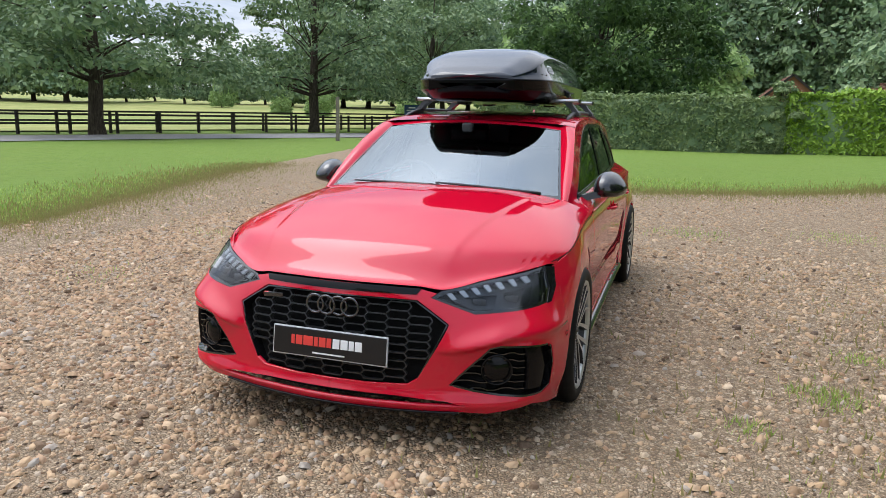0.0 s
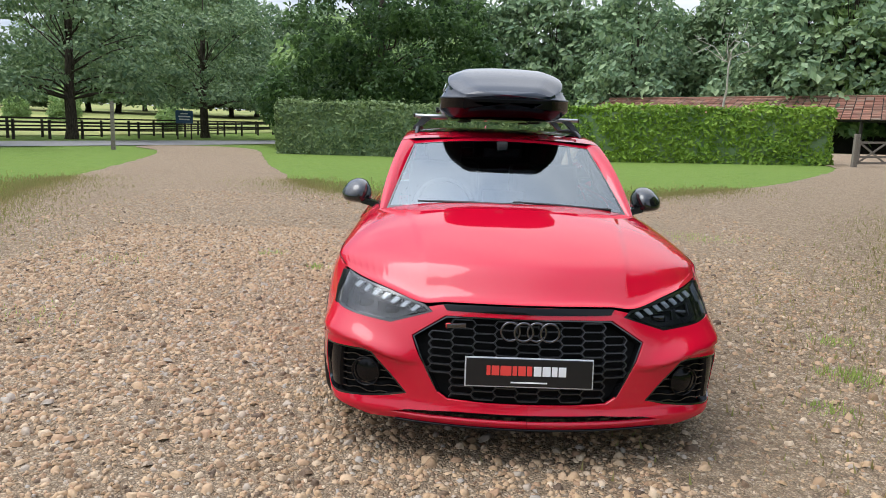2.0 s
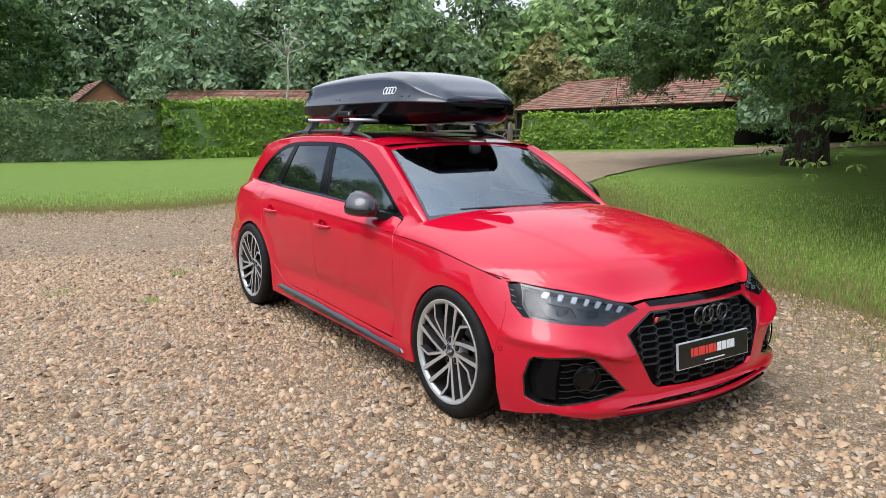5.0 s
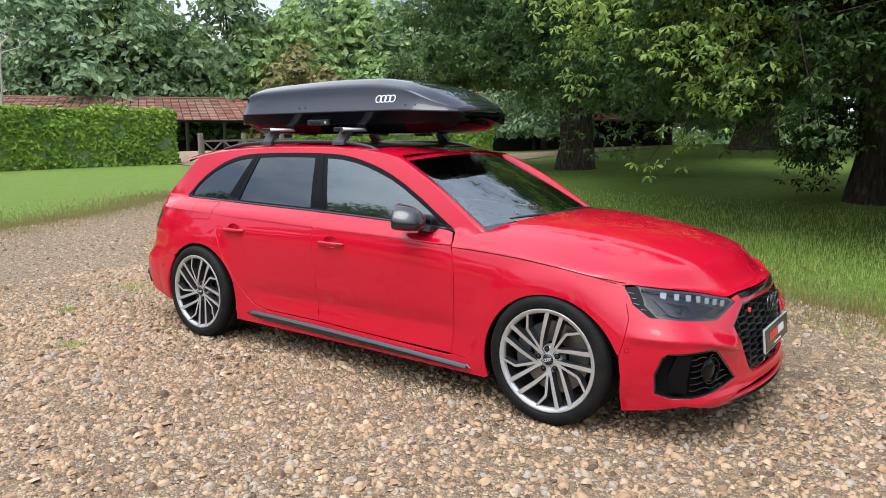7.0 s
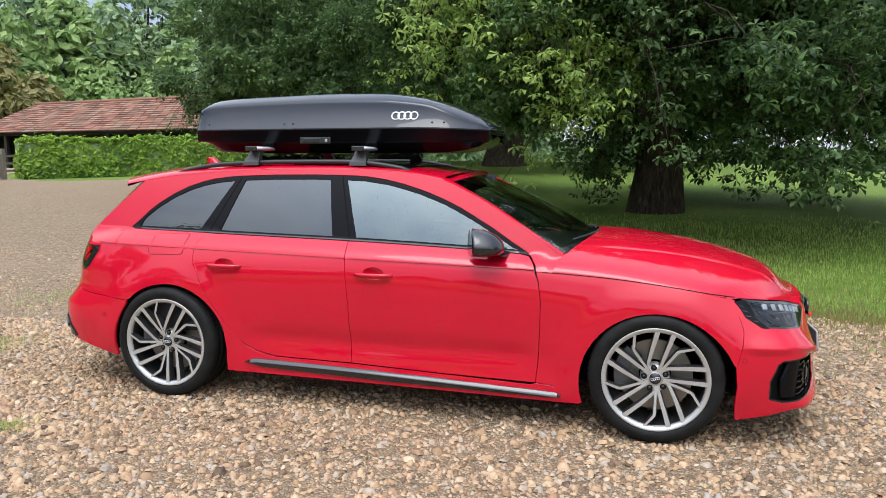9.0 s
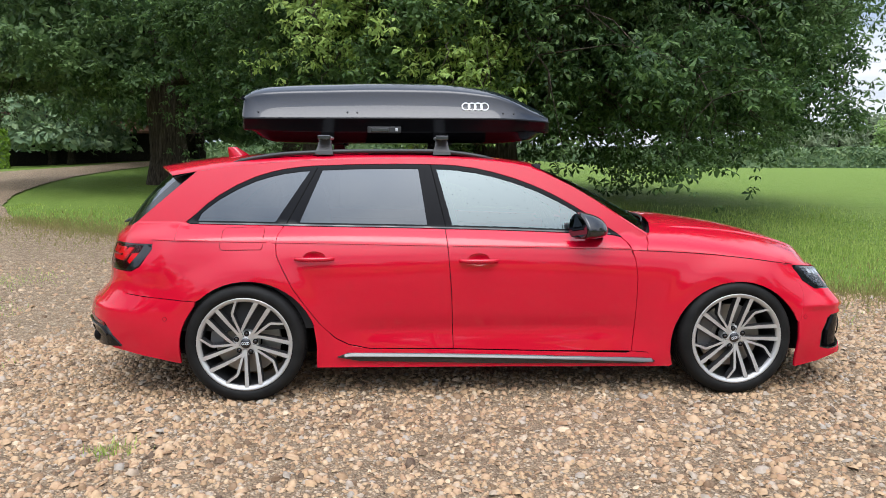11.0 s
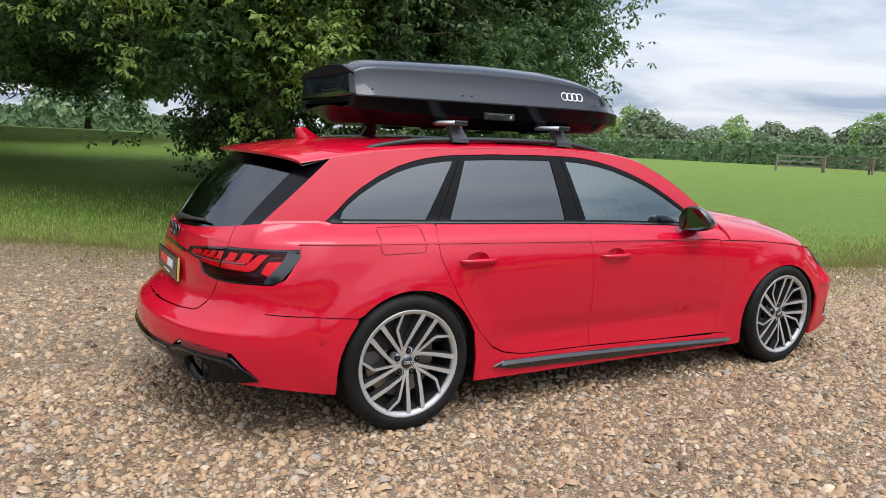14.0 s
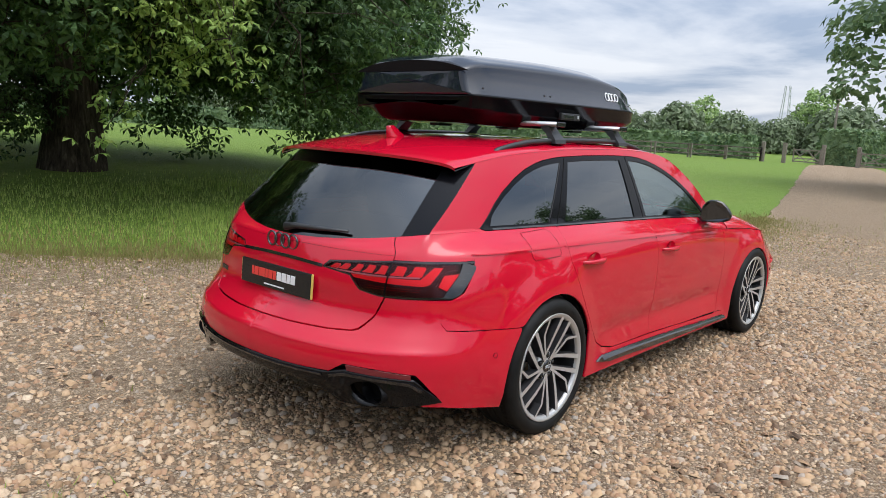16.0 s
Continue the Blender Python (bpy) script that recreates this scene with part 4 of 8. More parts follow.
for i, bear in enumerate(np.arange(117, 181, 2.6)):
    for k, (d, kinds) in enumerate(((92, (wood_a, wood_b)), (108, (wood_b, wood_a, wood_a)))):
        a = radians(bear + rnd.uniform(-0.9, 0.9) + 1.2 * k)
        r = d + rnd.uniform(-6, 6) + (20 if bear > 158 else 0)
        if (163 < bear < 168.5 and k == 0) or (k == 1 and i % 2 and bear > 140):
            continue
        stand((wood_c if bear < 150 and (i + k) % 3 != 1 else kinds[rnd.randint(len(kinds))]), r * math.cos(a), r * math.sin(a), rnd.uniform(0, 360), rnd.uniform(0.95, 1.2) * (1.22 if bear < 150 else 1.18))
for x, y, s in ((-58, -11, 0.9), (-63, -5, 1.0), (-72, -12, 1.0), (-79, 2, 1.0)):
    stand(wood_c if x < -57 else wood_b, x, y, rnd.uniform(0, 360), s * 0.85)
for x, y, s in ((-54, 64, 0.9), (-46, 66, 1.0), (-39, 64, 0.95), (-33, 60, 0.85)):
    stand(wood_c, x, y, rnd.uniform(0, 360), s)
stand(brown, -58, 53.5, 0, 1.22)
for x, y, s in ((-22, 42, 0.72), (-14, 46, 0.8), (-28, 47, 0.75), (-18.5, 36.5, 0.55), (-9, 55, 0.8), (2, 62, 0.7)):
    stand(wood_a, x, y, rnd.uniform(0, 360), s)
# hedgerow trees across the hay field and the far meadow
for i, bear in enumerate(np.arange(181, 234, 2.0)):
    a, r = radians(bear), 128 + rnd.uniform(-12, 16)
    stand((wood_b, wood_a, wood_a)[i % 3], r * math.cos(a), r * math.sin(a), rnd.uniform(0, 360), rnd.uniform(0.95, 1.25) * (0.5 if 210 < bear < 226 else 1.0))
for i, bear in enumerate(np.arange(10, 62, 1.15)):
    a, r = radians(bear + rnd.uniform(-1, 1)), 122 + rnd.uniform(-10, 45)
    stand(wood_c if i % 7 == 3 else willow, r * math.cos(a), r * math.sin(a), rnd.uniform(0, 360), rnd.uniform(0.55, 0.95) * (0.8 if 36 < bear < 43 else 1.0))
for i, bear in enumerate(np.arange(238, 366, 3.6)):
    a, r = radians(bear + rnd.uniform(-2, 2)), 72 + rnd.uniform(-8, 20)
    stand((wood_b, oak, wood_c)[i % 3], r * math.cos(a), r * math.sin(a), rnd.uniform(0, 360), rnd.uniform(0.46, 0.60))
for x, y, s in ((30, -23.5, 0.84), (44, -40, 0.8), (52, -40, 0.9), (33, -48, 1.0)):
    stand(oak, x, y, x * 11, s)
for x, y, s in ((-70, -44, 0.22), (-66, -37, 0.26), (-84, -62, 0.3), (-74, -30, 0.22), (-92, -50, 0.3), (-60, -24.5, 0.16), (-100, -72, 0.3)):
    stand(wood_c, x, y, rnd.uniform(0, 360), s)
for b_, r_, s_, k_ in ((165.4, 100, 1.2, wood_a), (163.4, 114, 1.25, wood_b), (168.0, 112, 1.2, wood_a)):
    stand(k_, r_ * math.cos(radians(b_)), r_ * math.sin(radians(b_)), b_ * 7, s_)
# bleached dead tree in the wood
dead = tagged(new("dead_tree"), "bleached bare dead tree leaning in the wood", "tree")
dr = np.random.RandomState(4)
dg = [limb(dr, (0, 0, 0), (0.4, 0.6, 10.5), 0.20, 0.08, 0, 0.1)[0]]
for q in ((-1.2, -3.0, 12.5), (0.2, 2.2, 14.0), (-0.5, 4.0, 12.0), (0.3, -1.0, 14.5), (0.4, 1.2, 13.0), (0, -4.2, 11.2)):
    dg.append(limb(dr, (0.3, 0.4, 9.6), q, 0.08, 0.02, 0.06, 0.6)[0])
part("limb", bm_from(*join_geo(*dg)), M["dead_wood"], dead, smooth=True)
dead.matrix_basis = pose(-78, 30.5, 0)


# ---------------------------------------------------------------- hedges
def hedge(name, pts, width, height, material, leaf, density, label, seed, top_mat=None):
    """A clipped hedge along a line: a dark heart of twigs under a skin of leaves."""
    rnd = np.random.RandomState(seed)
    top = tagged(new(name), label, "hedge")
    P = [Vector((x, y, 0)) for x, y in pts]
    rows = []
    L = [0.0]
    for a, c in zip(P, P[1:]):
        L.append(L[-1] + (c - a).length)

    def along(s):
        i = min(max(np.searchsorted(L, s) - 1, 0), len(P) - 2)
        k = (s - L[i]) / (L[i + 1] - L[i])
        d = (P[i + 1] - P[i]).normalized()
        return P[i].lerp(P[i + 1], k), d, Vector((d.y, -d.x, 0))

    prof = [(-0.48, 0.0), (-0.5, 0.5), (-0.47, 0.92), (-0.40, 1.0), (0.40, 1.0), (0.47, 0.92), (0.5, 0.5), (0.48, 0.0)]
    for s in np.linspace(0, L[-1], max(4, int(L[-1] / 1.2))):
        p, d, nrm = along(s)
        z = float(zg(p.x, p.y))
        w = 0.90 + 0.06 * noise.noise((s * 0.7, 1.0, seed))
        rows.append([p + nrm * (a * width * w) + Vector((0, 0, z + h * height * 0.95 * (1 + 0.03 * noise.noise((s * 0.5, 4.0, seed))) - 0.05)) for a, h in prof])
    part("twig_core", bm_from(*loft(rows, False, True)), M["leaf_dark"], top, smooth=False)
    n = int(density * L[-1] * (2 * height + width))
    s = rnd.uniform(0, L[-1], n)
    q = rnd.uniform(0, 2 * height + width, n)
    ends = rnd.uniform(0, 1, n) < width * 1.4 / L[-1]
    pos, nrm_ = np.zeros((n, 3)), np.zeros((n, 3))
    for i in range(n):
        p, d, nr = along(s[i])
        u = q[i]
        if u < height:
            a, h, nv = -0.5, u, -nr
        elif u < height + width:
            a, h, nv = (u - height) / width - 0.5, height, Vector((0, 0, 1))
        else:
            a, h, nv = 0.5, u - height - width, nr
        if ends[i]:
            e = 0.0 if s[i] < L[-1] / 2 else L[-1]
            p, d, nr = along(e)
            nv = d * (-1 if e == 0 else 1)
            a, h = rnd.uniform(-0.5, 0.5), rnd.uniform(0, height)
        b = 0.17 * noise.noise((p.x * 0.8, p.y * 0.8, h * 0.9 + seed)) + 0.10 * noise.noise((p.x * 2.6, p.y * 2.6, h * 2.6 + seed))
        r = p + nr * (a * width * (1 - 0.05 * (h / height) ** 3)) + nv * (b + rnd.uniform(-0.06, 0.05))
        z = float(zg(p.x, p.y)) + h + (b if nv.z > 0.5 else 0) + (rnd.exponential(0.05) if nv.z > 0.5 else 0)
        pos[i] = (r.x, r.y, z)
        nrm_[i] = nv
    nn = nrm_ + rnd.normal(size=(n, 3)) * 0.55 + np.array((0, 0, 0.35))
    nn /= np.linalg.norm(nn, axis=1, keepdims=True)
    V, F = leaf_quads(pos, nn, rnd.uniform(0.6, 1.3, n) * leaf, rnd, 1.8)
    put("leaves", fast_mesh("leaves", V, F, M[material]), top)
    return top


hedge("privet_hedge", [(-29.6, -8.2), (-30.3, -2), (-30.6, 5.6)], 1.5, 2.35, "leaf_privet", 0.12, 210, "tall clipped privet hedge along the lawn", 1)
hedge("laurel_hedge", [(-30.6, 5.2), (-30.4, 11), (-29.4, 17.6)], 1.7, 2.5, "leaf_laurel", 0.15, 190, "bright green clipped laurel hedge by the gate", 2)
hedge("laurel_hedge", [(-28.0, 24.6), (-24.4, 29.2), (-20.4, 33.2)], 1.6, 1.9, "leaf_laurel", 0.15, 190, "clipped laurel hedge in front of the barn", 3)
hedge("field_hedge", [(-40, 78), (-12, 76), (20, 79), (45, 77), (62, 70), (65, 45), (67, 29), (67.5, 21)], 2.4, 2.1, "leaf_oak", 0.34, 20, "long dark field hedge at the meadow's end", 4)
hedge("roadside_hedge", [(66.5, 13.6), (72, 12.4), (82, 10.6)], 3.5, 3.0, "leaf_oak", 0.3, 30, "bushy hedge beside the far gate", 5)
bush = make_tree("bush", 15, 3.3, 1.2, 0.05, 0.4, "leaf_privet", 0.13, 2600, 24, label="leafy bush growing out of the hedge", category="bush")
stand(bush, -30.2, 4.9)


# ---------------------------------------------------------------- fences and gates
def timber(a, c, w, h):
    """A squared timber from a to c."""
    a, c = Vector(a), Vector(c)
    d = (c - a).normalized()
    s = d.cross(Vector((0, 0, 1)))
    s = s.normalized() if s.length > 0.1 else Vector((1, 0, 0))
    u = s.cross(d)
    rows = [[p + s * (i * w / 2) + u * (j * h / 2) for i, j in ((-1, -1), (1, -1), (1, 1), (-1, 1))] for p in (a, c)]
    return bm_from(*loft(rows, True, True))


def post_bm(x, y, w, h, sink=0.2):
    z = float(zg(x, y))
    bm = timber((x, y, z - sink), (x, y, z + h), w, w)
    bmesh.ops.bevel(bm, geom=list(bm.edges), offset=w * 0.08, segments=1, affect="EDGES")
    return bm


def rail_fence(name, pts, gap, height, rails, material, label, pw=0.13):
    top = tagged(new(name), label, "fence")
    P = densify_plain(pts + [pts[-1]], gap)
    P.append(pts[-1])
    for x, y in P:
        part("post", post_bm(x, y, pw, height), M[material], top)
    for (x0, y0), (x1, y1) in zip(P, P[1:]):
        if math.hypot(x1 - x0, y1 - y0) < 0.3:
            continue
        for h in rails:
            part("rail", timber((x0, y0, float(zg(x0, y0)) + h), (x1, y1, float(zg(x1, y1)) + h), 0.05, 0.10), M[material], top)
    return top


rail_fence("paddock_fence", [(2, -37), (-10, -32.2), (-21, -29.6), (-33, -27.4), (-46, -24.2), (-60, -18.8), (-72, -13)], 2.5, 1.12, (0.95, 0.5), "fence", "dark post and rail fence along the lane")
rail_fence("field_fence", [(45.5, 30.5), (54, 25), (62.2, 18.6)], 3.0, 1.2, (1.1, 0.7, 0.35), "gate", "grey timber fence before the field hedge")
post = tagged(put("wooden_post", mesh_of("wooden_post", *loft([[(-0.1, -0.09, -0.2), (0.1, -0.09, -0.2), (0.1, 0.09, -0.2), (-0.1, 0.09, -0.2)], [(-0.085, -0.075, 2.0), (0.085, -0.075, 2.05), (0.085, 0.075, 2.1), (-0.085, 0.075, 2.06)]], True, True), M["gate"], None, False)), "weathered square oak post at the lawn's corner", "post")
post.matrix_basis = pose(-27.3, -15.0, 0, 0, 0, 20)


def field_gate(name, a, c, height, label, braces=2):
    """A five-barred gate between two points, with crossed braces."""
    top = tagged(new(name), label, "gate")
    a, c = Vector((a[0], a[1], float(zg(*a)))), Vector((c[0], c[1], float(zg(*c))))
    for e in (a, c):
        part("stile", timber(e + Vector((0, 0, 0.12)), e + Vector((0, 0, height)), 0.07, 0.09), M["gate"], top)
    for h in (0.18, 0.45, height - 0.12) if braces else (0.2, 0.45, 0.7, height - 0.1):
        part("bar", timber(a + Vector((0, 0, h)), c + Vector((0, 0, h)), 0.035, 0.095), M["gate"], top)
    n = 2
    for i in range(n):
        p, q = a.lerp(c, i / n), a.lerp(c, (i + 1) / n)
        m = Vector((0, 0, 1))
        part("brace", timber(p + m * 0.18, q + m * (height - 0.12), 0.03, 0.08), M["gate"], top)
        part("brace", timber(p + m * (height - 0.12), q + m * 0.18, 0.03, 0.08), M["gate"], top)
    return top


def gate_post(x, y, w=0.2, h=1.45):
    return tagged(part("gate_post", post_bm(x, y, w, h), M["gate"], None), "weathered square oak gate post", "post", "gate posts")


for x, y in ((-27.0, 17.7), (-27.4, 20.6), (-27.8, 23.5)):
    gate_post(x, y)
field_gate("timber_gate", (-27.02, 17.85), (-27.38, 20.48), 1.2, "closed weathered timber field gate before the barns")
field_gate("timber_gate", (-27.42, 20.72), (-27.78, 23.38), 1.2, "closed weathered timber field gate before the barns")
rail_fence("gate_side_fence", [(-27.8, 23.6), (-27.9, 25.6)], 1.0, 1.25, (1.1, 0.75, 0.4), "gate", "short grey rail fence beside the gate")
for x, y in ((62.4, 18.5), (63.0, 16.9), (63.8, 14.0), (64.3, 11.4)):
    gate_post(x, y, 0.3, 1.7)
field_gate("far_gate", (63.2, 16.2), (63.7, 14.2), 1.3, "grey timber gate at the end of the drive")
field_gate("far_gate", (64.3, 11.2), (64.8, 7.5), 1.3, "grey timber gate at the end of the drive")
pole = tagged(put("telegraph_pole", mesh_of("telegraph_pole", *tube([(0, 0, -0.3), (0.1, 0, 4), (0.25, 0, 8.2)], 0.13, 10, [0.14, 0.12, 0.09]), M["gate"])), "plain leaning timber telegraph pole by the far hedge", "pole")
pole.matrix_basis = pose(73, 15.6, 0)
mast = tagged(new("lattice_mast"), "distant grey lattice mast above the trees", "mast")
for sx in (-1, 1):
    for sy in (-1, 1):
        part("leg", timber((sx * 2.2, sy * 2.2, 0), (sx * 0.9, sy * 0.9, 27), 0.3, 0.3), M["silver"], mast)
for h in range(0, 27, 3):
    k0, k1 = 2.2 - 1.3 * h / 27, 2.2 - 1.3 * (h + 3) / 27
    part("strut", timber((-k0, -k0, h), (k1, -k1, h + 3), 0.2, 0.2), M["silver"], mast)
    part("strut", timber((k0, -k0, h), (-k1, -k1, h + 3), 0.2, 0.2), M["silver"], mast)
mast.matrix_basis = pose(325, 95, 0)
sign = tagged(new("lane_sign"), "small blue notice board on two dark posts", "sign")
for dy in (-0.45, 0.45):
    part("post", timber((0, dy, 0), (0, dy, 1.9), 0.09, 0.09), M["fence"], sign)
part("board", box_bm(0.06, 0, 1.55, 0.04, 1.15, 0.9, 0.01), M["sign_blue"], sign)
for i, w in enumerate((0.5, 0.8, 0.7)):
    part("print_bar", box_bm(0.085, 0, 1.78 - 0.2 * i, 0.012, w, 0.09), M["sign_white"], sign)
sign.matrix_basis = pose(-46.5, -18.6, float(zg(-46.5, -18.6)), 0, 0, 20)


# ---------------------------------------------------------------- barns
def tiled_slope(a, c, d, e, courses, across):
    """Lapped tile courses on the slope a-c (eaves) to d-e (ridge): verts and faces, every stretch an island."""
    V, F = [], []
    a, c, d, e = (Vector(p) for p in (a, c, d, e))
    up = (d - a).cross(c - a).normalized()
    if up.z < 0:
        up = -up
    rnd = np.random.RandomState(6)
    for i in range(courses):
        k0, k1 = i / courses - 0.01, (i + 1) / courses
        for j in range(across):
            q0, q1 = j / across, (j + 1) / across - 0.002
            o = len(V)
            b = rnd.uniform(0.0, 0.02)
            lift0, lift1 = up * (0.06 + b), up * (0.015 + b)
            V += [a.lerp(c, q0).lerp(d.lerp(e, q0), k0) + lift0, a.lerp(c, q1).lerp(d.lerp(e, q1), k0) + lift0, a.lerp(c, q1).lerp(d.lerp(e, q1), k1) + lift1, a.lerp(c, q0).lerp(d.lerp(e, q0), k1) + lift1]
            V += [a.lerp(c, q0).lerp(d.lerp(e, q0), k0), a.lerp(c, q1).lerp(d.lerp(e, q1), k0)]
            F += [(o, o + 1, o + 2, o + 3), (o + 4, o + 5, o + 1, o)]
    return V, F


def barn(name, p0, p1, depth, eave, ridge, bays, label, wall, hip=2.5, open_from=0.0, base_z=0.2):
    """An open-fronted barn: p0 to p1 is its front at the eaves; posts, back wall, tiled roof with hipped ends."""
    top = tagged(new(name), label, "barn")
    A, B = Vector((*p0, base_z)), Vector((*p1, base_z))
    d = (B - A).normalized()
    back = Vector((-d.y, d.x, 0))
    mid_eye = Vector((0, -2, 0)) - (A + B) / 2
    if back.dot(mid_eye) > 0:
        back = -back
    L = (B - A).length
    Z = lambda h: Vector((0, 0, h - base_z))
    C, D = A + back * depth, B + back * depth
    e0, e1, e2, e3 = A - back * 0.35 - d * 0.3 + Z(eave), B - back * 0.35 + d * 0.3 + Z(eave), D + back * 0.35 + d * 0.3 + Z(eave), C + back * 0.35 - d * 0.3 + Z(eave)
    r0, r1 = A + back * depth / 2 + d * hip + Z(ridge), B + back * depth / 2 - d * hip + Z(ridge)
    n = max(10, int(L / 0.9))
    roof_o = part("roof", bm_from(*join_geo(tiled_slope(e0, e1, r0, r1, 14, n), tiled_slope(e3, e2, r0, r1, 14, n), tiled_slope(e0, e3, r0, r0, 14, 8), tiled_slope(e1, e2, r1, r1, 14, 8))), M["tile"], top, "weathered red-brown clay tile roof")
    rv, rf = tube([r0 + Vector((0, 0, 0.05)), r1 + Vector((0, 0, 0.05))], 0.13, 8)
    part("ridge_tile", bm_from(rv, rf), M["tile"], roof_o, smooth=True)
    dn = Vector((0, 0, -0.09))
    part("roof_lining", bm_from(*join_geo(loft([[e0 + dn, e1 + dn], [r0 + dn, r1 + dn], [e3 + dn, e2 + dn]]))), M["boards"], roof_o)
    low = Vector((0, 0, -0.6))
    part("back_wall", timber((C + D) / 2 - d * L / 2 + Z(eave) * 0.5, (C + D) / 2 + d * L / 2 + Z(eave) * 0.5, 0.2, eave - base_z + 0.5), M[wall], top)
    for s, t_ in ((A, C), (B, D)):
        part("end_wall", timber(s + Z(eave) * 0.5 + back * 0.1, t_ + Z(eave) * 0.5, 0.2, eave - base_z + 0.5), M[wall], top)
    for i in range(bays + 1):
        p = A.lerp(B, i / bays)
        part("post", timber(p + low, p + Z(eave), 0.24, 0.24), M["boards"], top)
    part("wall_plate", timber(A + Z(eave - 0.12), B + Z(eave - 0.12), 0.2, 0.26), M["boards"], top)
    for i in range(bays):
        if i / bays < open_from:
            p, q = A.lerp(B, i / bays) + back * 0.05, A.lerp(B, (i + 1) / bays) + back * 0.05
            k = int((eave - base_z) / 0.28)
            for j in range(k):
                h = Vector((0, 0, 0.14 + 0.28 * j))
                part("weatherboard", timber(p + h, q + h + Vector((0, 0, 0.0)), 0.06, 0.30), M[wall], top)
    return top


barn("long_barn", (-58.5, 48.2), (-93, 17.5), 7.5, 3.5, 5.9, 12, "long low open barn with a mossy clay tile roof", "boards", 2.0, base_z=0.3)
barn("cart_barn", (-50.0, 42.6), (-24.0, 37.6), 7.0, 3.35, 5.75, 7, "open-fronted cart barn with a red-brown clay tile roof", "boards", 2.6, base_z=0.6)
barn("board_shed", (-20.5, 39.0), (-13.0, 41.5), 4.0, 2.7, 3.5, 3, "dark weatherboarded shed behind the chestnuts", "boards", 1.5, 1.0, base_z=0.9)
cottage = tagged(new("brick_outhouse"), "small brick outhouse with a clay tile gable roof", "outhouse")
gx0, gy0, gw, gd = -68.0, 9.4, 4.6, 8.0
part("gable_wall", bm_from(*loft([[(gx0 + dx, gy0 - gw / 2, -0.2), (gx0 + dx, gy0 + gw / 2, -0.2), (gx0 + dx, gy0 + gw / 2, 3.6), (gx0 + dx, gy0, 5.4), (gx0 + dx, gy0 - gw / 2, 3.6)] for dx in (0, -gd)], True, True)), M["brick"], cottage)
for sgn in (-1, 1):
    part("roof", bm_from(*tiled_slope((gx0 + 0.3, gy0 + sgn * (gw / 2 + 0.3), 3.35), (gx0 - gd - 0.3, gy0 + sgn * (gw / 2 + 0.3), 3.35), (gx0 + 0.3, gy0, 5.55), (gx0 - gd - 0.3, gy0, 5.55), 10, 10)), M["tile"], cottage)
    part("barge_board", timber((gx0 + 0.28, gy0 + sgn * (gw / 2 + 0.3), 3.3), (gx0 + 0.28, gy0, 5.5), 0.05, 0.2), M["boards"], cottage)


# ---------------------------------------------------------------- curved panels
from mathutils.geometry import delaunay_2d_cdt


def spline(xs, ys, q):
    """Monotone cubic through the knots, evaluated at q."""
    xs, ys, q = np.asarray(xs, float), np.asarray(ys, float), np.asarray(q, float)
    h, d = np.diff(xs), np.diff(ys) / np.diff(xs)
    m = np.zeros_like(ys)
    m[0], m[-1] = d[0], d[-1]
    for i in range(1, len(xs) - 1):
        if d[i - 1] * d[i] > 0:
            w1, w2 = 2 * h[i] + h[i - 1], h[i] + 2 * h[i - 1]
            m[i] = (w1 + w2) / (w1 / d[i - 1] + w2 / d[i])
    k = np.clip(np.searchsorted(xs, q) - 1, 0, len(xs) - 2)
    s = np.clip((q - xs[k]) / h[k], 0, 1)
    return (2 * s**3 - 3 * s**2 + 1) * ys[k] + (s**3 - 2 * s**2 + s) * h[k] * m[k] + (-2 * s**3 + 3 * s**2) * ys[k + 1] + (s**3 - s**2) * h[k] * m[k + 1]


def soft_spline(xs, ys, q):
    """Natural cubic through the knots, evaluated at q."""
    xs, ys, q = np.asarray(xs, float), np.asarray(ys, float), np.asarray(q, float)
    n, h = len(xs), np.diff(xs)
    A, r = np.eye(n), np.zeros(n)
    for i in range(1, n - 1):
        A[i, i - 1], A[i, i], A[i, i + 1] = h[i - 1], 2 * (h[i - 1] + h[i]), h[i]
        r[i] = 6 * ((ys[i + 1] - ys[i]) / h[i] - (ys[i] - ys[i - 1]) / h[i - 1])
    m = np.linalg.solve(A, r)
    k = np.clip(np.searchsorted(xs, q) - 1, 0, n - 2)
    a, c = xs[k + 1] - q, q - xs[k]
    return (m[k] * a**3 + m[k + 1] * c**3) / (6 * h[k]) + (ys[k] / h[k] - m[k] * h[k] / 6) * a + (ys[k + 1] / h[k] - m[k + 1] * h[k] / 6) * c


def step01(a, c, x):
    s = np.clip((np.asarray(x, float) - a) / (c - a), 0, 1)
    return s * s * (3 - 2 * s)


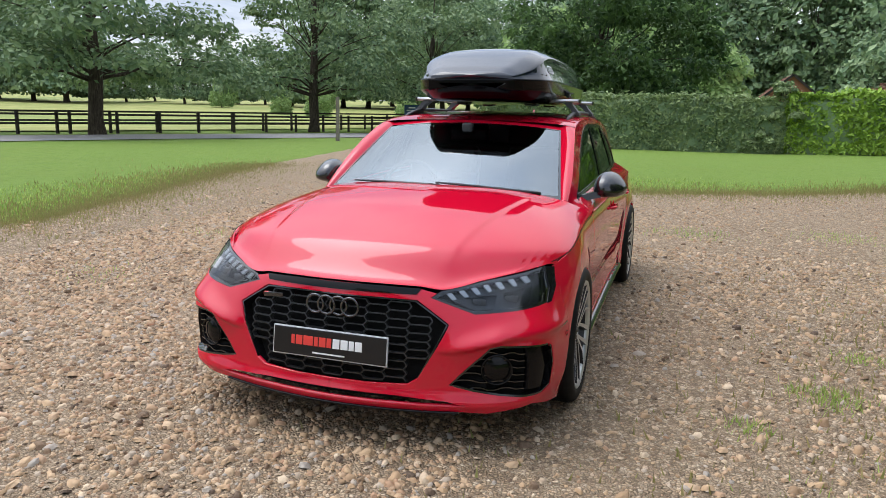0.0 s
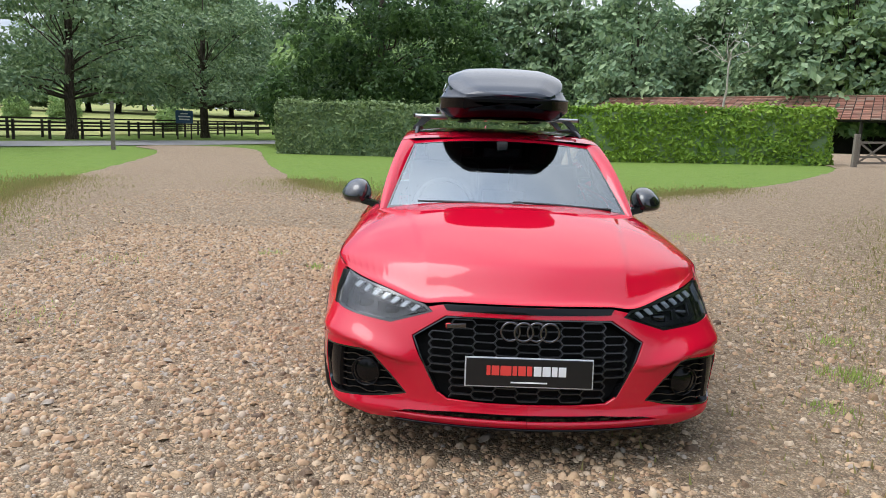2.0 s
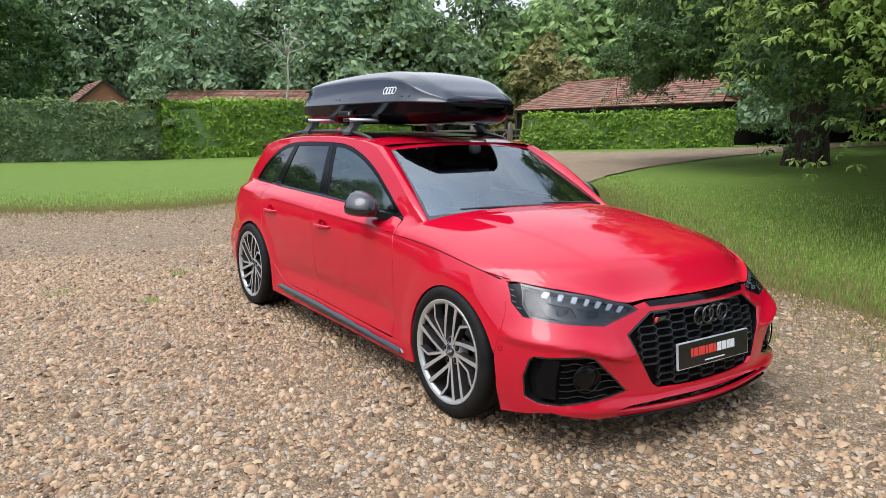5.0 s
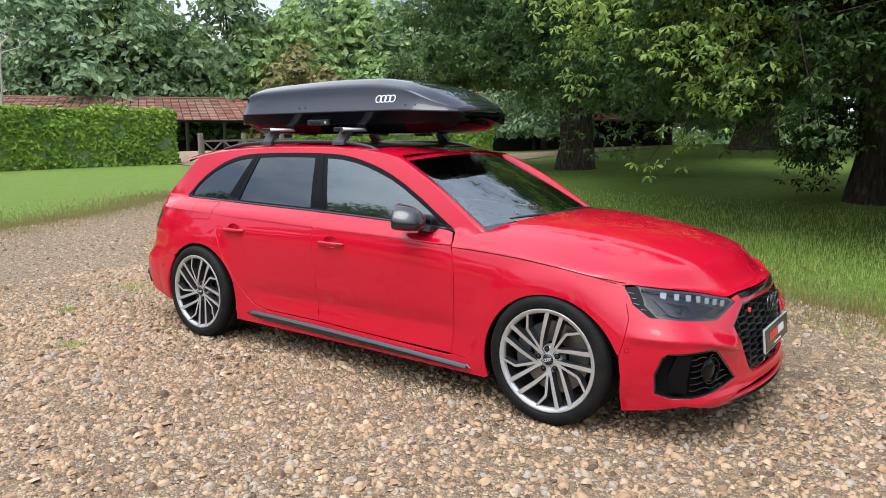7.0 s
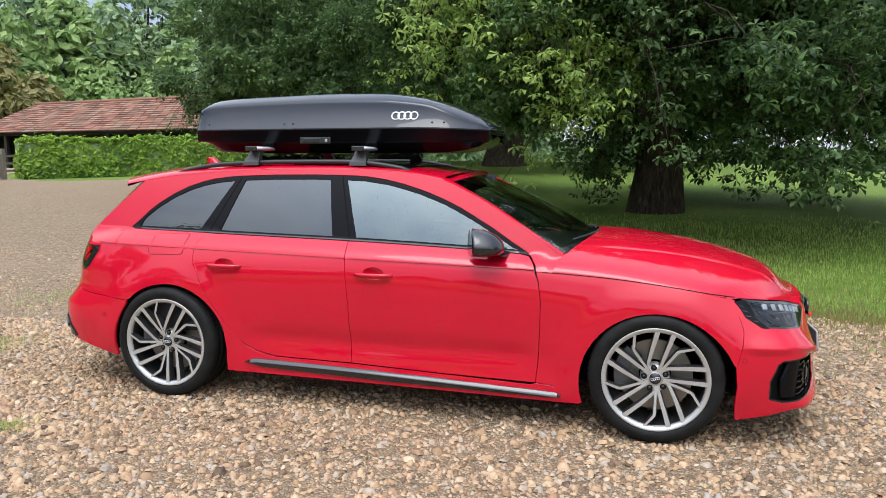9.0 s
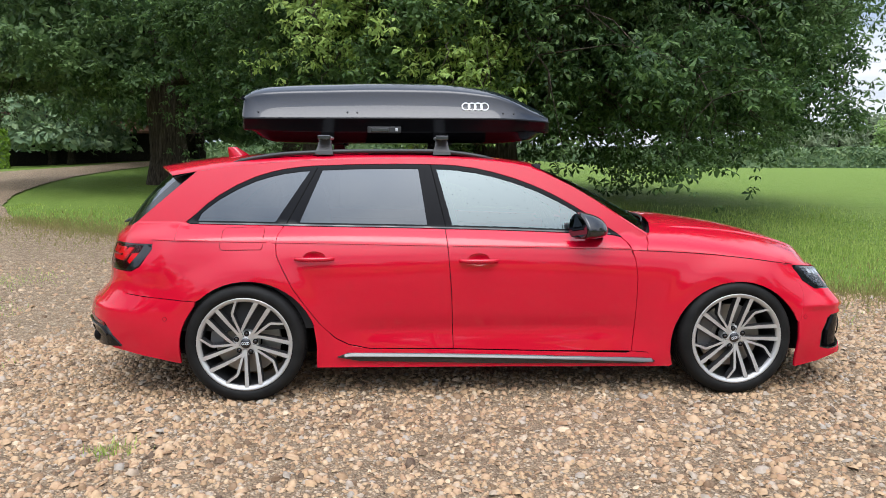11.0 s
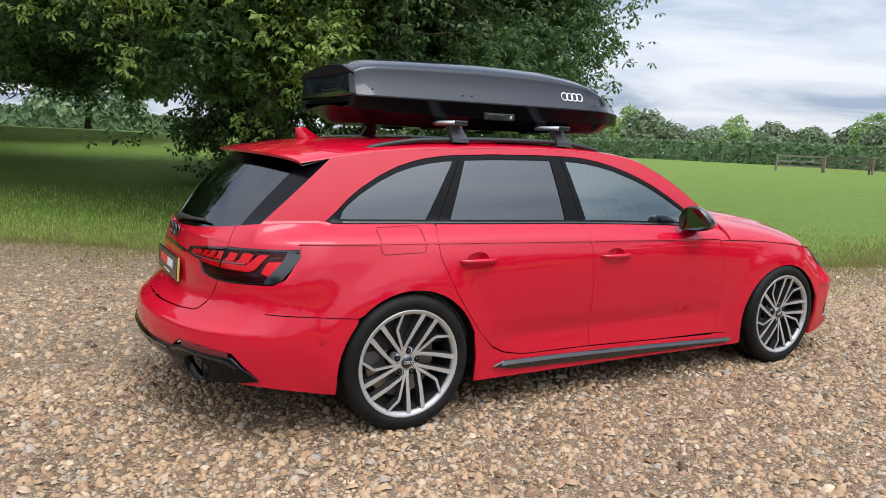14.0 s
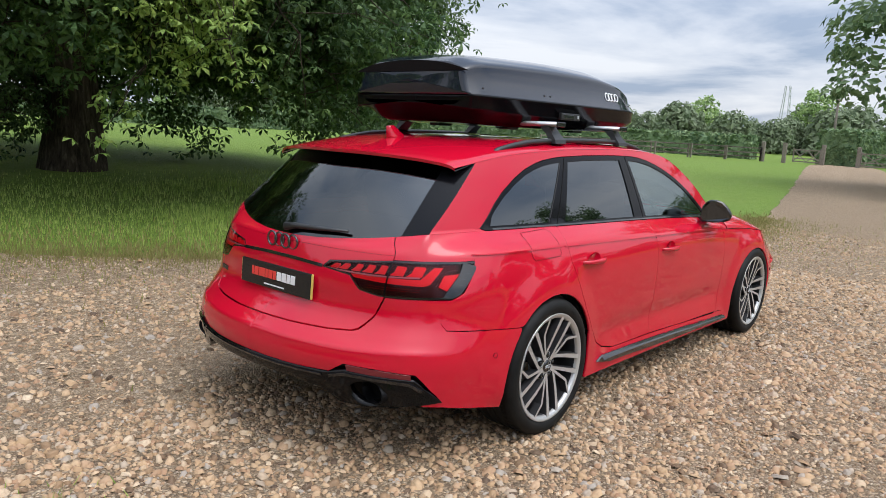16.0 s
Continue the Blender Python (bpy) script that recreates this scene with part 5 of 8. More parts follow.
class Surf:
    """A surface known on a regular grid of two parameters, with outward normals."""

    def __init__(self, u, v, P, flip=False):
        self.u, self.v, self.P = np.asarray(u, float), np.asarray(v, float), P
        du, dv = np.gradient(P, self.u, axis=0), np.gradient(P, self.v, axis=1)
        n = np.cross(du, dv)
        n /= np.maximum(np.linalg.norm(n, axis=2, keepdims=True), 1e-12)
        self.N = -n if flip else n

    def at(self, u, v):
        u, v = np.atleast_1d(u).astype(float), np.atleast_1d(v).astype(float)
        fu = np.interp(u, self.u, np.arange(len(self.u)))
        fv = np.interp(v, self.v, np.arange(len(self.v)))
        i, j = np.minimum(fu.astype(int), len(self.u) - 2), np.minimum(fv.astype(int), len(self.v) - 2)
        a, c = (fu - i)[:, None], (fv - j)[:, None]
        out = []
        for G in (self.P, self.N):
            out.append(G[i, j] * (1 - a) * (1 - c) + G[i + 1, j] * a * (1 - c) + G[i, j + 1] * (1 - a) * c + G[i + 1, j + 1] * a * c)
        n = out[1]
        return out[0], n / np.maximum(np.linalg.norm(n, axis=1, keepdims=True), 1e-12)


def densify(poly, step):
    out = []
    for i, p in enumerate(poly):
        q = poly[(i + 1) % len(poly)]
        n = max(1, int(math.ceil(math.hypot(q[0] - p[0], q[1] - p[1]) / step)))
        out += [(p[0] + (q[0] - p[0]) * k / n, p[1] + (q[1] - p[1]) * k / n) for k in range(n)]
    return out


def inside(poly, pts):
    P, x, y = np.asarray(poly), pts[:, 0], pts[:, 1]
    r = np.zeros(len(pts), bool)
    for (x0, y0), (x1, y1) in zip(P, np.roll(P, -1, axis=0)):
        if y0 == y1:
            continue
        c = (y0 > y) != (y1 > y)
        r ^= c & (x < (x1 - x0) * (y - y0) / (y1 - y0) + x0)
    return r


def edge_gap(poly, pts):
    P = np.asarray(poly)
    best = np.full(len(pts), 1e9)
    for a, c in zip(P, np.roll(P, -1, axis=0)):
        d = c - a
        s = np.clip(((pts - a) @ d) / max(d @ d, 1e-12), 0, 1)[:, None]
        best = np.minimum(best, np.linalg.norm(pts - a - s * d, axis=1))
    return best


def shrink(poly, d):
    """The polygon with its edges moved inwards by d."""
    P = np.asarray(poly, float)
    area = np.sum(P[:, 0] * np.roll(P[:, 1], -1) - np.roll(P[:, 0], -1) * P[:, 1])
    sgn = 1.0 if area > 0 else -1.0
    out = []
    for i in range(len(P)):
        a, p, c = P[i - 1], P[i], P[(i + 1) % len(P)]
        e1, e2 = (p - a) / max(np.linalg.norm(p - a), 1e-9), (c - p) / max(np.linalg.norm(c - p), 1e-9)
        n1, n2 = sgn * np.array((-e1[1], e1[0])), sgn * np.array((-e2[1], e2[0]))
        m = n1 + n2
        k = max(m @ m / 2, 0.35)
        out.append(tuple(p + m * d / k))
    return out


def patch(surf, outer, holes=(), step=0.03, offset=0.0, flange=0.012):
    """The part of a surface inside outer and outside the holes: verts, faces, normals. The rims turn inwards by flange."""
    loops = [densify(list(outer), step)] + [densify(list(h), step) for h in holes]
    pts = [p for l in loops for p in l]
    edges, k = [], 0
    for l in loops:
        edges += [(k + i, k + (i + 1) % len(l)) for i in range(len(l))]
        k += len(l)
    O = np.asarray(loops[0])
    gu = np.arange(O[:, 0].min() + step / 2, O[:, 0].max(), step)
    gv = np.arange(O[:, 1].min() + step / 2, O[:, 1].max(), step)
    if len(gu) and len(gv):
        g = np.stack(np.meshgrid(gu, gv, indexing="ij"), -1).reshape(-1, 2)
        ok = inside(loops[0], g)
        for h in loops[1:]:
            ok &= ~inside(h, g)
        g = g[ok]
        for l in loops:
            if len(g):
                g = g[edge_gap(l, g) > step * 0.45]
        pts = pts + [tuple(p) for p in g]
    V, E, F = delaunay_2d_cdt([Vector(p) for p in pts], edges, [], 0, 1e-6)[:3]
    V = np.array([(v.x, v.y) for v in V])
    F = np.array([f for f in F if len(f) == 3])
    c = V[F].mean(axis=1)
    ok = inside(loops[0], c)
    for h in loops[1:]:
        ok &= ~inside(h, c)
    F = F[ok]
    P, N = surf.at(V[:, 0], V[:, 1])
    P = P + N * offset
    fn = np.cross(P[F[:, 1]] - P[F[:, 0]], P[F[:, 2]] - P[F[:, 0]])
    bad = np.einsum("ij,ij->i", fn, N[F[:, 0]] + N[F[:, 1]] + N[F[:, 2]]) < 0
    F[bad] = F[bad][:, ::-1]
    verts, norms, faces = list(P), list(N), [tuple(f) for f in F]
    if flange:
        seen = {}
        for f in faces:
            for a, d in zip(f, f[1:] + f[:1]):
                seen[(a, d)] = True
        for (a, d) in list(seen):
            if (d, a) in seen:
                continue
            q = [P[a], P[d], P[d] - N[d] * flange, P[a] - N[a] * flange]
            fnm = np.cross(q[3] - q[0], q[1] - q[0])
            fnm = fnm / max(np.linalg.norm(fnm), 1e-9)
            o = len(verts)
            verts += q
            norms += [fnm * 0.6 + N[a] * 0.8, fnm * 0.6 + N[d] * 0.8, fnm, fnm]
            faces.append((o, o + 3, o + 2, o + 1))
    return verts, faces, norms


def join_patches(ps):
    V, F, N = [], [], []
    for v, f, n in ps:
        o = len(V)
        V += list(v)
        N += list(n)
        F += [tuple(i + o for i in q) for q in f]
    return V, F, N


def mirrored(geo):
    v, f, n = geo
    k = np.array((1, -1, 1))
    return [p * k for p in v], [tuple(reversed(q)) for q in f], [p * k for p in n]


def panel(name, geos, material, parent, label="", both=True, middle=False):
    """One mesh object per side (both), or one mesh over the middle (middle)."""
    g = join_patches(geos)
    if middle:
        g = join_patches([g, mirrored(g)])
    obs = []
    for k, gg in enumerate((g, mirrored(g)) if both and not middle else (g,)):
        obs.append(put(name, mesh_of(name, gg[0], gg[1], material, gg[2]), parent if not isinstance(parent, (list, tuple)) else parent[k], label))
    return obs


def grid_geo(surf, nu, nv, u0=None, u1=None, v0=None, v1=None, offset=0.0):
    u = np.linspace(surf.u[0] if u0 is None else u0, surf.u[-1] if u1 is None else u1, nu)
    v = np.linspace(surf.v[0] if v0 is None else v0, surf.v[-1] if v1 is None else v1, nv)
    U, W = np.meshgrid(u, v, indexing="ij")
    P, N = surf.at(U.ravel(), W.ravel())
    P = P + N * offset
    F = []
    for i in range(nu - 1):
        for j in range(nv - 1):
            a = i * nv + j
            F.append((a, a + 1, a + nv + 1, a + nv))
    q = F[0]
    if np.dot(np.cross(P[q[1]] - P[q[0]], P[q[2]] - P[q[0]]), N[q[0]]) < 0:
        F = [tuple(reversed(f)) for f in F]
    return list(P), F, list(N)


# ---------------------------------------------------------------- the car
# x forward, y to the car's left, z up; the ground under the tyres is z = 0. Surfaces are set out for the right side (y < 0).
AXF, AXR, HUB = 1.413, -1.413, 0.335
car = tagged(new("estate_car"), "glossy red estate car with black trim, parked on gravel", "car")

# plan curves of the body at rising heights, from the middle of the tail to the middle of the nose: (s, x, |y|)
TAIL = {
    0.20: ((2.385, 0), (2.38, .2), (2.36, .4), (2.32, .56), (2.26, .69), (2.17, .78), (2.05, .84), (1.9, .87)),
    0.40: ((2.48, 0), (2.47, .19), (2.435, .38), (2.375, .56), (2.295, .70), (2.2, .80), (2.08, .86), (1.92, .895)),
    0.51: ((2.475, 0), (2.465, .19), (2.43, .38), (2.37, .56), (2.29, .70), (2.2, .795), (2.08, .86), (1.92, .895)),
    0.575: ((2.42, 0), (2.41, .19), (2.375, .38), (2.32, .55), (2.25, .69), (2.165, .785), (2.05, .85), (1.9, .888)),
    0.63: ((2.36, 0), (2.352, .19), (2.325, .38), (2.278, .55), (2.215, .68), (2.135, .775), (2.03, .84), (1.89, .88)),
    0.75: ((2.335, 0), (2.33, .19), (2.308, .37), (2.262, .54), (2.198, .67), (2.12, .762), (2.02, .83), (1.88, .873)),
    0.86: ((2.315, 0), (2.31, .19), (2.285, .37), (2.24, .53), (2.175, .65), (2.09, .745), (1.98, .81), (1.87, .85)),
    0.93: ((2.295, 0), (2.288, .19), (2.262, .36), (2.215, .52), (2.15, .635), (2.068, .725), (1.965, .79), (1.855, .825)),
}
NOSE = {
    0.14: ((1.78, .88), (1.93, .855), (2.05, .805), (2.13, .72), (2.19, .58), (2.24, .38), (2.268, .19), (2.28, 0)),
    0.22: ((1.78, .892), (1.93, .87), (2.06, .825), (2.14, .735), (2.20, .59), (2.25, .385), (2.28, .19), (2.29, 0)),
    0.35: ((1.78, .905), (1.94, .885), (2.06, .84), (2.135, .755), (2.19, .60), (2.245, .40), (2.272, .20), (2.282, 0)),
    0.50: ((1.78, .905), (1.94, .885), (2.05, .84), (2.12, .76), (2.175, .61), (2.225, .41), (2.255, .2), (2.266, 0)),
    0.60: ((1.77, .892), (1.91, .86), (2.01, .805), (2.08, .715), (2.135, .58), (2.195, .40), (2.228, .2), (2.24, 0)),
    0.70: ((1.745, .865), (1.865, .815), (1.955, .745), (2.03, .65), (2.09, .53), (2.15, .37), (2.19, .19), (2.205, 0)),
    0.78: ((1.70, .845), (1.79, .79), (1.87, .715), (1.945, .62), (2.01, .50), (2.075, .35), (2.11, .18), (2.125, 0)),
}
SIDE_X = (-1.75, -1.41, -1.10, -0.80, -0.3, 0.3, 0.85, 1.10, 1.41, 1.60)
SIDE_Z = (0.14, 0.20, 0.30, 0.45, 0.60, 0.75, 0.83, 0.92)
SIDE_Y = (
    (.875, .885, .905, .910, .902, .883, .868, .842),
    (.890, .900, .915, .915, .912, .896, .880, .845),
    (.885, .890, .890, .895, .898, .896, .884, .850),
    (.883, .886, .880, .885, .893, .894, .884, .852),
    (.880, .884, .872, .876, .887, .892, .884, .855),
    (.880, .884, .872, .876, .886, .890, .881, .853),
    (.882, .886, .880, .884, .890, .888, .873, .843),
    (.885, .890, .892, .896, .897, .889, .870, .837),
    (.890, .900, .915, .915, .912, .893, .867, .833),
    (.888, .900, .915, .918, .912, .885, .858, .826),
)
ZV = np.linspace(0.14, 0.95, 136)
def column(knots, sx):
    zs = sorted(knots)
    n = len(knots[zs[0]])
    return [(sx * soft_spline(zs, [knots[z][i][0] for z in zs], np.clip(ZV, zs[0], zs[-1])), soft_spline(zs, [knots[z][i][1] for z in zs], np.clip(ZV, zs[0], zs[-1]))) for i in range(n)]


cols = column(TAIL, -1) + [(np.full_like(ZV, x), soft_spline(SIDE_Z, ys, np.clip(ZV, SIDE_Z[0], SIDE_Z[-1]))) for x, ys in zip(SIDE_X, SIDE_Y)] + column(NOSE, 1)
mid = len(ZV) // 2
s_knots = list(SIDE_X)
for c0, c1 in zip(cols[7::-1], cols[8:0:-1]):
    s_knots.insert(0, s_knots[0] - math.hypot(c0[0][mid] - c1[0][mid], c0[1][mid] - c1[1][mid]))
nk = len(TAIL[0.20]) + len(SIDE_X)
for c0, c1 in zip(cols[nk:], cols[nk - 1:]):
    s_knots.append(s_knots[-1] + math.hypot(c0[0][mid] - c1[0][mid], c0[1][mid] - c1[1][mid]))
S0, S1 = s_knots[0], s_knots[-1]
SV = np.linspace(S0, S1, 620)
# the knots go on past the middle, mirrored, so that both halves meet smoothly
s_wide = [2 * S0 - s_knots[2], 2 * S0 - s_knots[1]] + s_knots + [2 * S1 - s_knots[-2], 2 * S1 - s_knots[-3]]
BX, BY = np.zeros((len(SV), len(ZV))), np.zeros((len(SV), len(ZV)))
for j in range(len(ZV)):
    kx, ky = [c[0][j] for c in cols], [c[1][j] for c in cols]
    BX[:, j] = soft_spline(s_wide, [kx[2], kx[1]] + kx + [kx[-2], kx[-3]], SV)
    BY[:, j] = soft_spline(s_wide, [-ky[2], -ky[1]] + ky + [-ky[-2], -ky[-3]], SV)
BY = np.maximum(BY, 0.0)
ZZ = np.broadcast_to(ZV, BX.shape)
# blistered wheel arches, door hollow, bumper crease above the side intakes
for ax in (AXF, AXR):
    d = np.hypot(BX - ax, ZZ - HUB)
    BY += 0.013 * (1 - step01(0.385, 0.52, d)) * step01(0.16, 0.3, ZZ) * (BY > 0.7)
BY -= 0.012 * np.exp(-((ZZ - 0.40) / 0.055) ** 2) * step01(-0.95, -0.7, BX) * (1 - step01(0.65, 0.95, BX))
ledge_z = ZZ - (0.512 - 0.072 * (1 - step01(0.47, 0.84, BY)))
crease = np.where(ledge_z > 0, np.exp(-(ledge_z / 0.050) ** 2), np.exp(-(ledge_z / 0.009) ** 2)) * step01(1.77, 1.90, BX)
BX += 0.034 * crease * step01(0.42, 0.60, BY) * (1 - 0.8 * step01(0.66, 0.84, BY))
BY += 0.016 * crease * step01(0.70, 0.85, BY)
lip = np.exp(-((ZZ - 0.22) / 0.035) ** 2) * step01(1.95, 2.1, BX)
BX += 0.02 * lip
BX -= 0.010 * np.exp(-((ZZ - 0.520) / 0.016) ** 2) * (1 - step01(-2.25, -1.95, BX))
BX -= 0.006 * np.exp(-((ZZ - 0.375) / 0.014) ** 2) * (1 - step01(-2.2, -2.05, BX))
body = Surf(SV, ZV, np.stack((BX, -BY, ZZ), -1))
body.N[[0, -1], :, 1] = 0
k0 = np.argmin(abs(SV))
if body.N[k0, mid][1] > 0:
    body.N = -body.N


def s_y(y, z, front=True):
    """The way along the body at which the nose (or tail) is |y| from the middle, at height z."""
    j = int(np.argmin(abs(ZV - z)))
    h = SV > 1.6 if front else SV < -1.75
    ys, ss = BY[h, j], SV[h]
    o = np.argsort(ys)
    return float(np.interp(y, ys[o], ss[o]))


def s_x(x, z):
    j = int(np.argmin(abs(ZV - z)))
    o = np.argsort(BX[:, j])
    return float(np.interp(x, BX[o, j], SV[o]))


def nose(*pts):
    return [(s_y(y, z), z) for y, z in pts]


def tail(*pts):
    return [(s_y(y, z, False), z) for y, z in pts]


ZT_X = (-2.4, -2.084, -1.632, -1.01, -0.28, 0.232, 0.791, 1.164, 1.475, 1.773)
ZT_Z = (0.906, 0.906, 0.905, 0.899, 0.873, 0.860, 0.849, 0.831, 0.801, 0.757)
z_t = lambda x: spline(ZT_X, ZT_Z, x)
YB_X = (-2.25, -2.06, -1.79, -1.4, -1.0, -0.3, 0.25, 0.75, 0.95)
YB_Y = (0.62, 0.675, 0.716, 0.745, 0.766, 0.780, 0.782, 0.767, 0.745)
ZB_X = (-2.2, -1.761, -1.039, -0.285, 0.244, 0.756, 1.0)
ZB_Z = (1.0, 0.996, 0.985, 0.971, 0.954, 0.927, 0.90)
ZE_X = (-2.1, -1.95, -1.72, -1.5, -1.2, -0.8, -0.4, -0.1, 0.1, 0.24, 0.40, 0.53, 0.775, 0.92, 1.0)
ZE_Z = (1.22, 1.25, 1.292, 1.325, 1.350, 1.368, 1.372, 1.362, 1.345, 1.316, 1.248, 1.180, 1.020, 0.925, 0.88)
z_e = lambda x: spline(ZE_X, ZE_Z, x)


UX, UZV = np.linspace(-2.12, 0.98, 150), np.linspace(0.75, 1.42, 150)
rowx = np.repeat(UX, len(UZV)).reshape(len(UX), -1)
zt_r = z_t(UX)
wt_r = np.array([-body.at(s_x(float(a), float(c)), float(c))[0][0, 1] for a, c in zip(UX, zt_r)])


def upper_grid():
    zb, yb = spline(ZB_X, ZB_Z, UX)[:, None], soft_spline(YB_X, YB_Y, UX)[:, None]
    z, zt, wt = UZV[None, :], zt_r[:, None], wt_r[:, None]
    d = z - zb
    glass = yb - 0.27 * d - 0.17 * d * d
    q = np.clip((z - zt) / np.maximum(zb - zt, 1e-3), -0.2, 1)
    sh = wt + (yb - wt) * (0.30 * q + 0.95 * q * q - 0.25 * q**3)
    return np.where(z >= zb, glass, sh)


UY = upper_grid()
upper = Surf(UX, UZV, np.stack((rowx, -UY, np.broadcast_to(UZV, UY.shape)), -1))
if upper.N[70, 60][1] > 0:
    upper.N = -upper.N


def line(x0, x1, fz, n=24):
    return [(x, float(fz(x))) for x in np.linspace(x0, x1, n)]


def arc(cx, cz, r, a0, a1, n=26, rz=None):
    return [(cx + r * math.cos(radians(a)), cz + (rz or r) * math.sin(radians(a))) for a in np.linspace(a0, a1, n)]


# outlines on the side: (x, z)
GAP = 0.0022
arch_f = arc(1.418, 0.29, 0.385, 198, -22, 30, 0.378)
arch_r = arc(-1.393, 0.30, 0.385, 199, -18, 30, 0.388)
door_front = [(0.727, 0.943), (0.797, 0.862), (0.818, 0.78), (0.826, 0.70), (0.825, 0.55), (0.818, 0.385), (0.806, 0.258)]
door_rear = [(-1.205, 0.985), (-1.232, 0.94), (-1.240, 0.899), (-1.236, 0.834), (-1.200, 0.755), (-1.143, 0.644), (-1.07, 0.54), (-0.993, 0.436), (-0.91, 0.355), (-0.838, 0.318), (-0.712, 0.291)]
z_sill = lambda x: 0.284 - 0.0335 * (x + 0.24) / 1.04 + 0.012 * max(0.0, -(x + 0.24))


def cut(poly, keep):
    return [p for p in poly if keep(p)]


# red panels below the waist crease
g_fdoor_low = [(-0.272 + 0.0, float(z_t(-0.272)))] + line(-0.26, 0.79, z_t, 20) + [(0.812, 0.80)] + door_front[3:] + [(0.30, 0.266)] + [(-0.238, 0.284), (-0.252, 0.643)]
g_rdoor_low = [(-1.240, float(z_t(-1.24)))] + line(-1.22, -0.29, z_t, 20) + [(-0.272, float(z_t(-0.272))), (-0.252, 0.643), (-0.238, 0.284), (-0.45, 0.287)] + door_rear[:2:-1]
g_fender = [(0.806, 0.258), (0.818, 0.385), (0.825, 0.55), (0.826, 0.70), (0.812, 0.80), (0.797, float(z_t(0.797)))] + line(0.83, 1.772, lambda x: z_t(x) + 0.0024, 22)
g_fender += [(s_x(1.775, 0.745), 0.746), (s_x(1.80, 0.66), 0.66), (s_x(1.82, 0.60), 0.60), (s_x(1.815, 0.52), 0.52), (s_x(1.79, 0.42), 0.42)]
g_fender += [p for p in reversed(arch_f) if p[0] < 1.785 and not (p[0] > 1.6 and p[1] < 0.42)]
g_fender += [(1.03, 0.163), (0.98, 0.165), (0.94, 0.175), (0.90, 0.25)]
g_sill = [(-1.018, 0.185), (-0.079, 0.177), (0.98, 0.164), (0.90, 0.248), (0.806, 0.256)] + line(0.78, -0.25, lambda x: z_sill(x) - 0.004, 12) + [(-0.45, 0.283), (-0.712, 0.288), (-0.838, 0.314), (-0.91, 0.351), (-0.994, 0.4385), (-1.033, 0.4385), (-1.016, 0.32)]
quarter_low = [(-0.993, 0.436), (-1.07, 0.54), (-1.143, 0.644), (-1.20, 0.755), (-1.236, 0.834), (-1.24, float(z_t(-1.24)))] + line(-1.26, -1.90, z_t, 16)
quarter_low += [(s_x(-1.925, 0.9), 0.903), (s_x(-1.93, 0.866), 0.866), (s_x(-2.0, 0.76), 0.765), (s_x(-2.05, 0.738), 0.738), (s_x(-2.09, 0.735), 0.735), (s_x(-2.10, 0.64), 0.64), (s_x(-2.085, 0.612), 0.612), (s_x(-1.90, 0.596), 0.596), (-1.675, 0.579)]
quarter_low += [p for p in arch_r if p[1] > 0.436 and p[0] > -1.655] + [(-1.0315, 0.4362)]
fuel = [(-1.53, 0.975), (-1.32, 0.981), (-1.308, 0.965), (-1.312, 0.875), (-1.325, 0.862), (-1.525, 0.858), (-1.54, 0.872), (-1.542, 0.962)]

# window opening in black trim, and the panes
dlo_top = [(-1.715, 1.045), (-1.65, 1.105), (-1.579, 1.157), (-1.48, 1.214), (-1.378, 1.260), (-1.29, 1.287), (-1.214, 1.304), (-1.12, 1.317), (-1.034, 1.324), (-0.80, 1.333), (-0.55, 1.336), (-0.40, 1.335), (-0.28, 1.332), (-0.206, 1.327), (-0.09, 1.311), (0.022, 1.286), (0.14, 1.251), (0.25, 1.210), (0.35, 1.165), (0.446, 1.113), (0.55, 1.053), (0.645, 0.991), (0.72, 0.945)]
dlo = [(-1.765, 1.006)] + dlo_top + [(0.756, 0.921)] + [(x, float(spline(ZB_X, ZB_Z, x)) + 0.001) for x in np.linspace(0.70, -1.74, 22)]
edge = [(p[0], p[1]) for p in dlo]


def pane(x0, x1, top_in=0.024, bot=0.018, slant0=0.0, slant1=0.0):
    """The part of the window opening between two leaning uprights."""
    tx, tz = np.array([p[0] for p in dlo_top]), np.array([p[1] for p in dlo_top])
    zb = lambda x: float(spline(ZB_X, ZB_Z, x)) + bot
    up = lambda x: float(np.interp(x, tx, tz)) - top_in
    top = [(x, up(x)) for x in np.linspace(x0 + slant0, x1 + slant1, 26)]
    top = [(x, z) for x, z in top if z > zb(x) + 0.004]
    bots = [(x, zb(x)) for x in np.linspace(x1, x0, 14)]
    return top + bots


p_front = pane(-0.24, 0.70, slant0=-0.09, slant1=0.0)
p_rear = pane(-1.118, -0.385, slant0=0.127, slant1=-0.05)
p_quart = pane(-1.70, -1.255, slant0=0.02, slant1=0.195)
side_top = [(x, float(z_e(x))) for x in np.linspace(-1.72, 0.92, 90)]
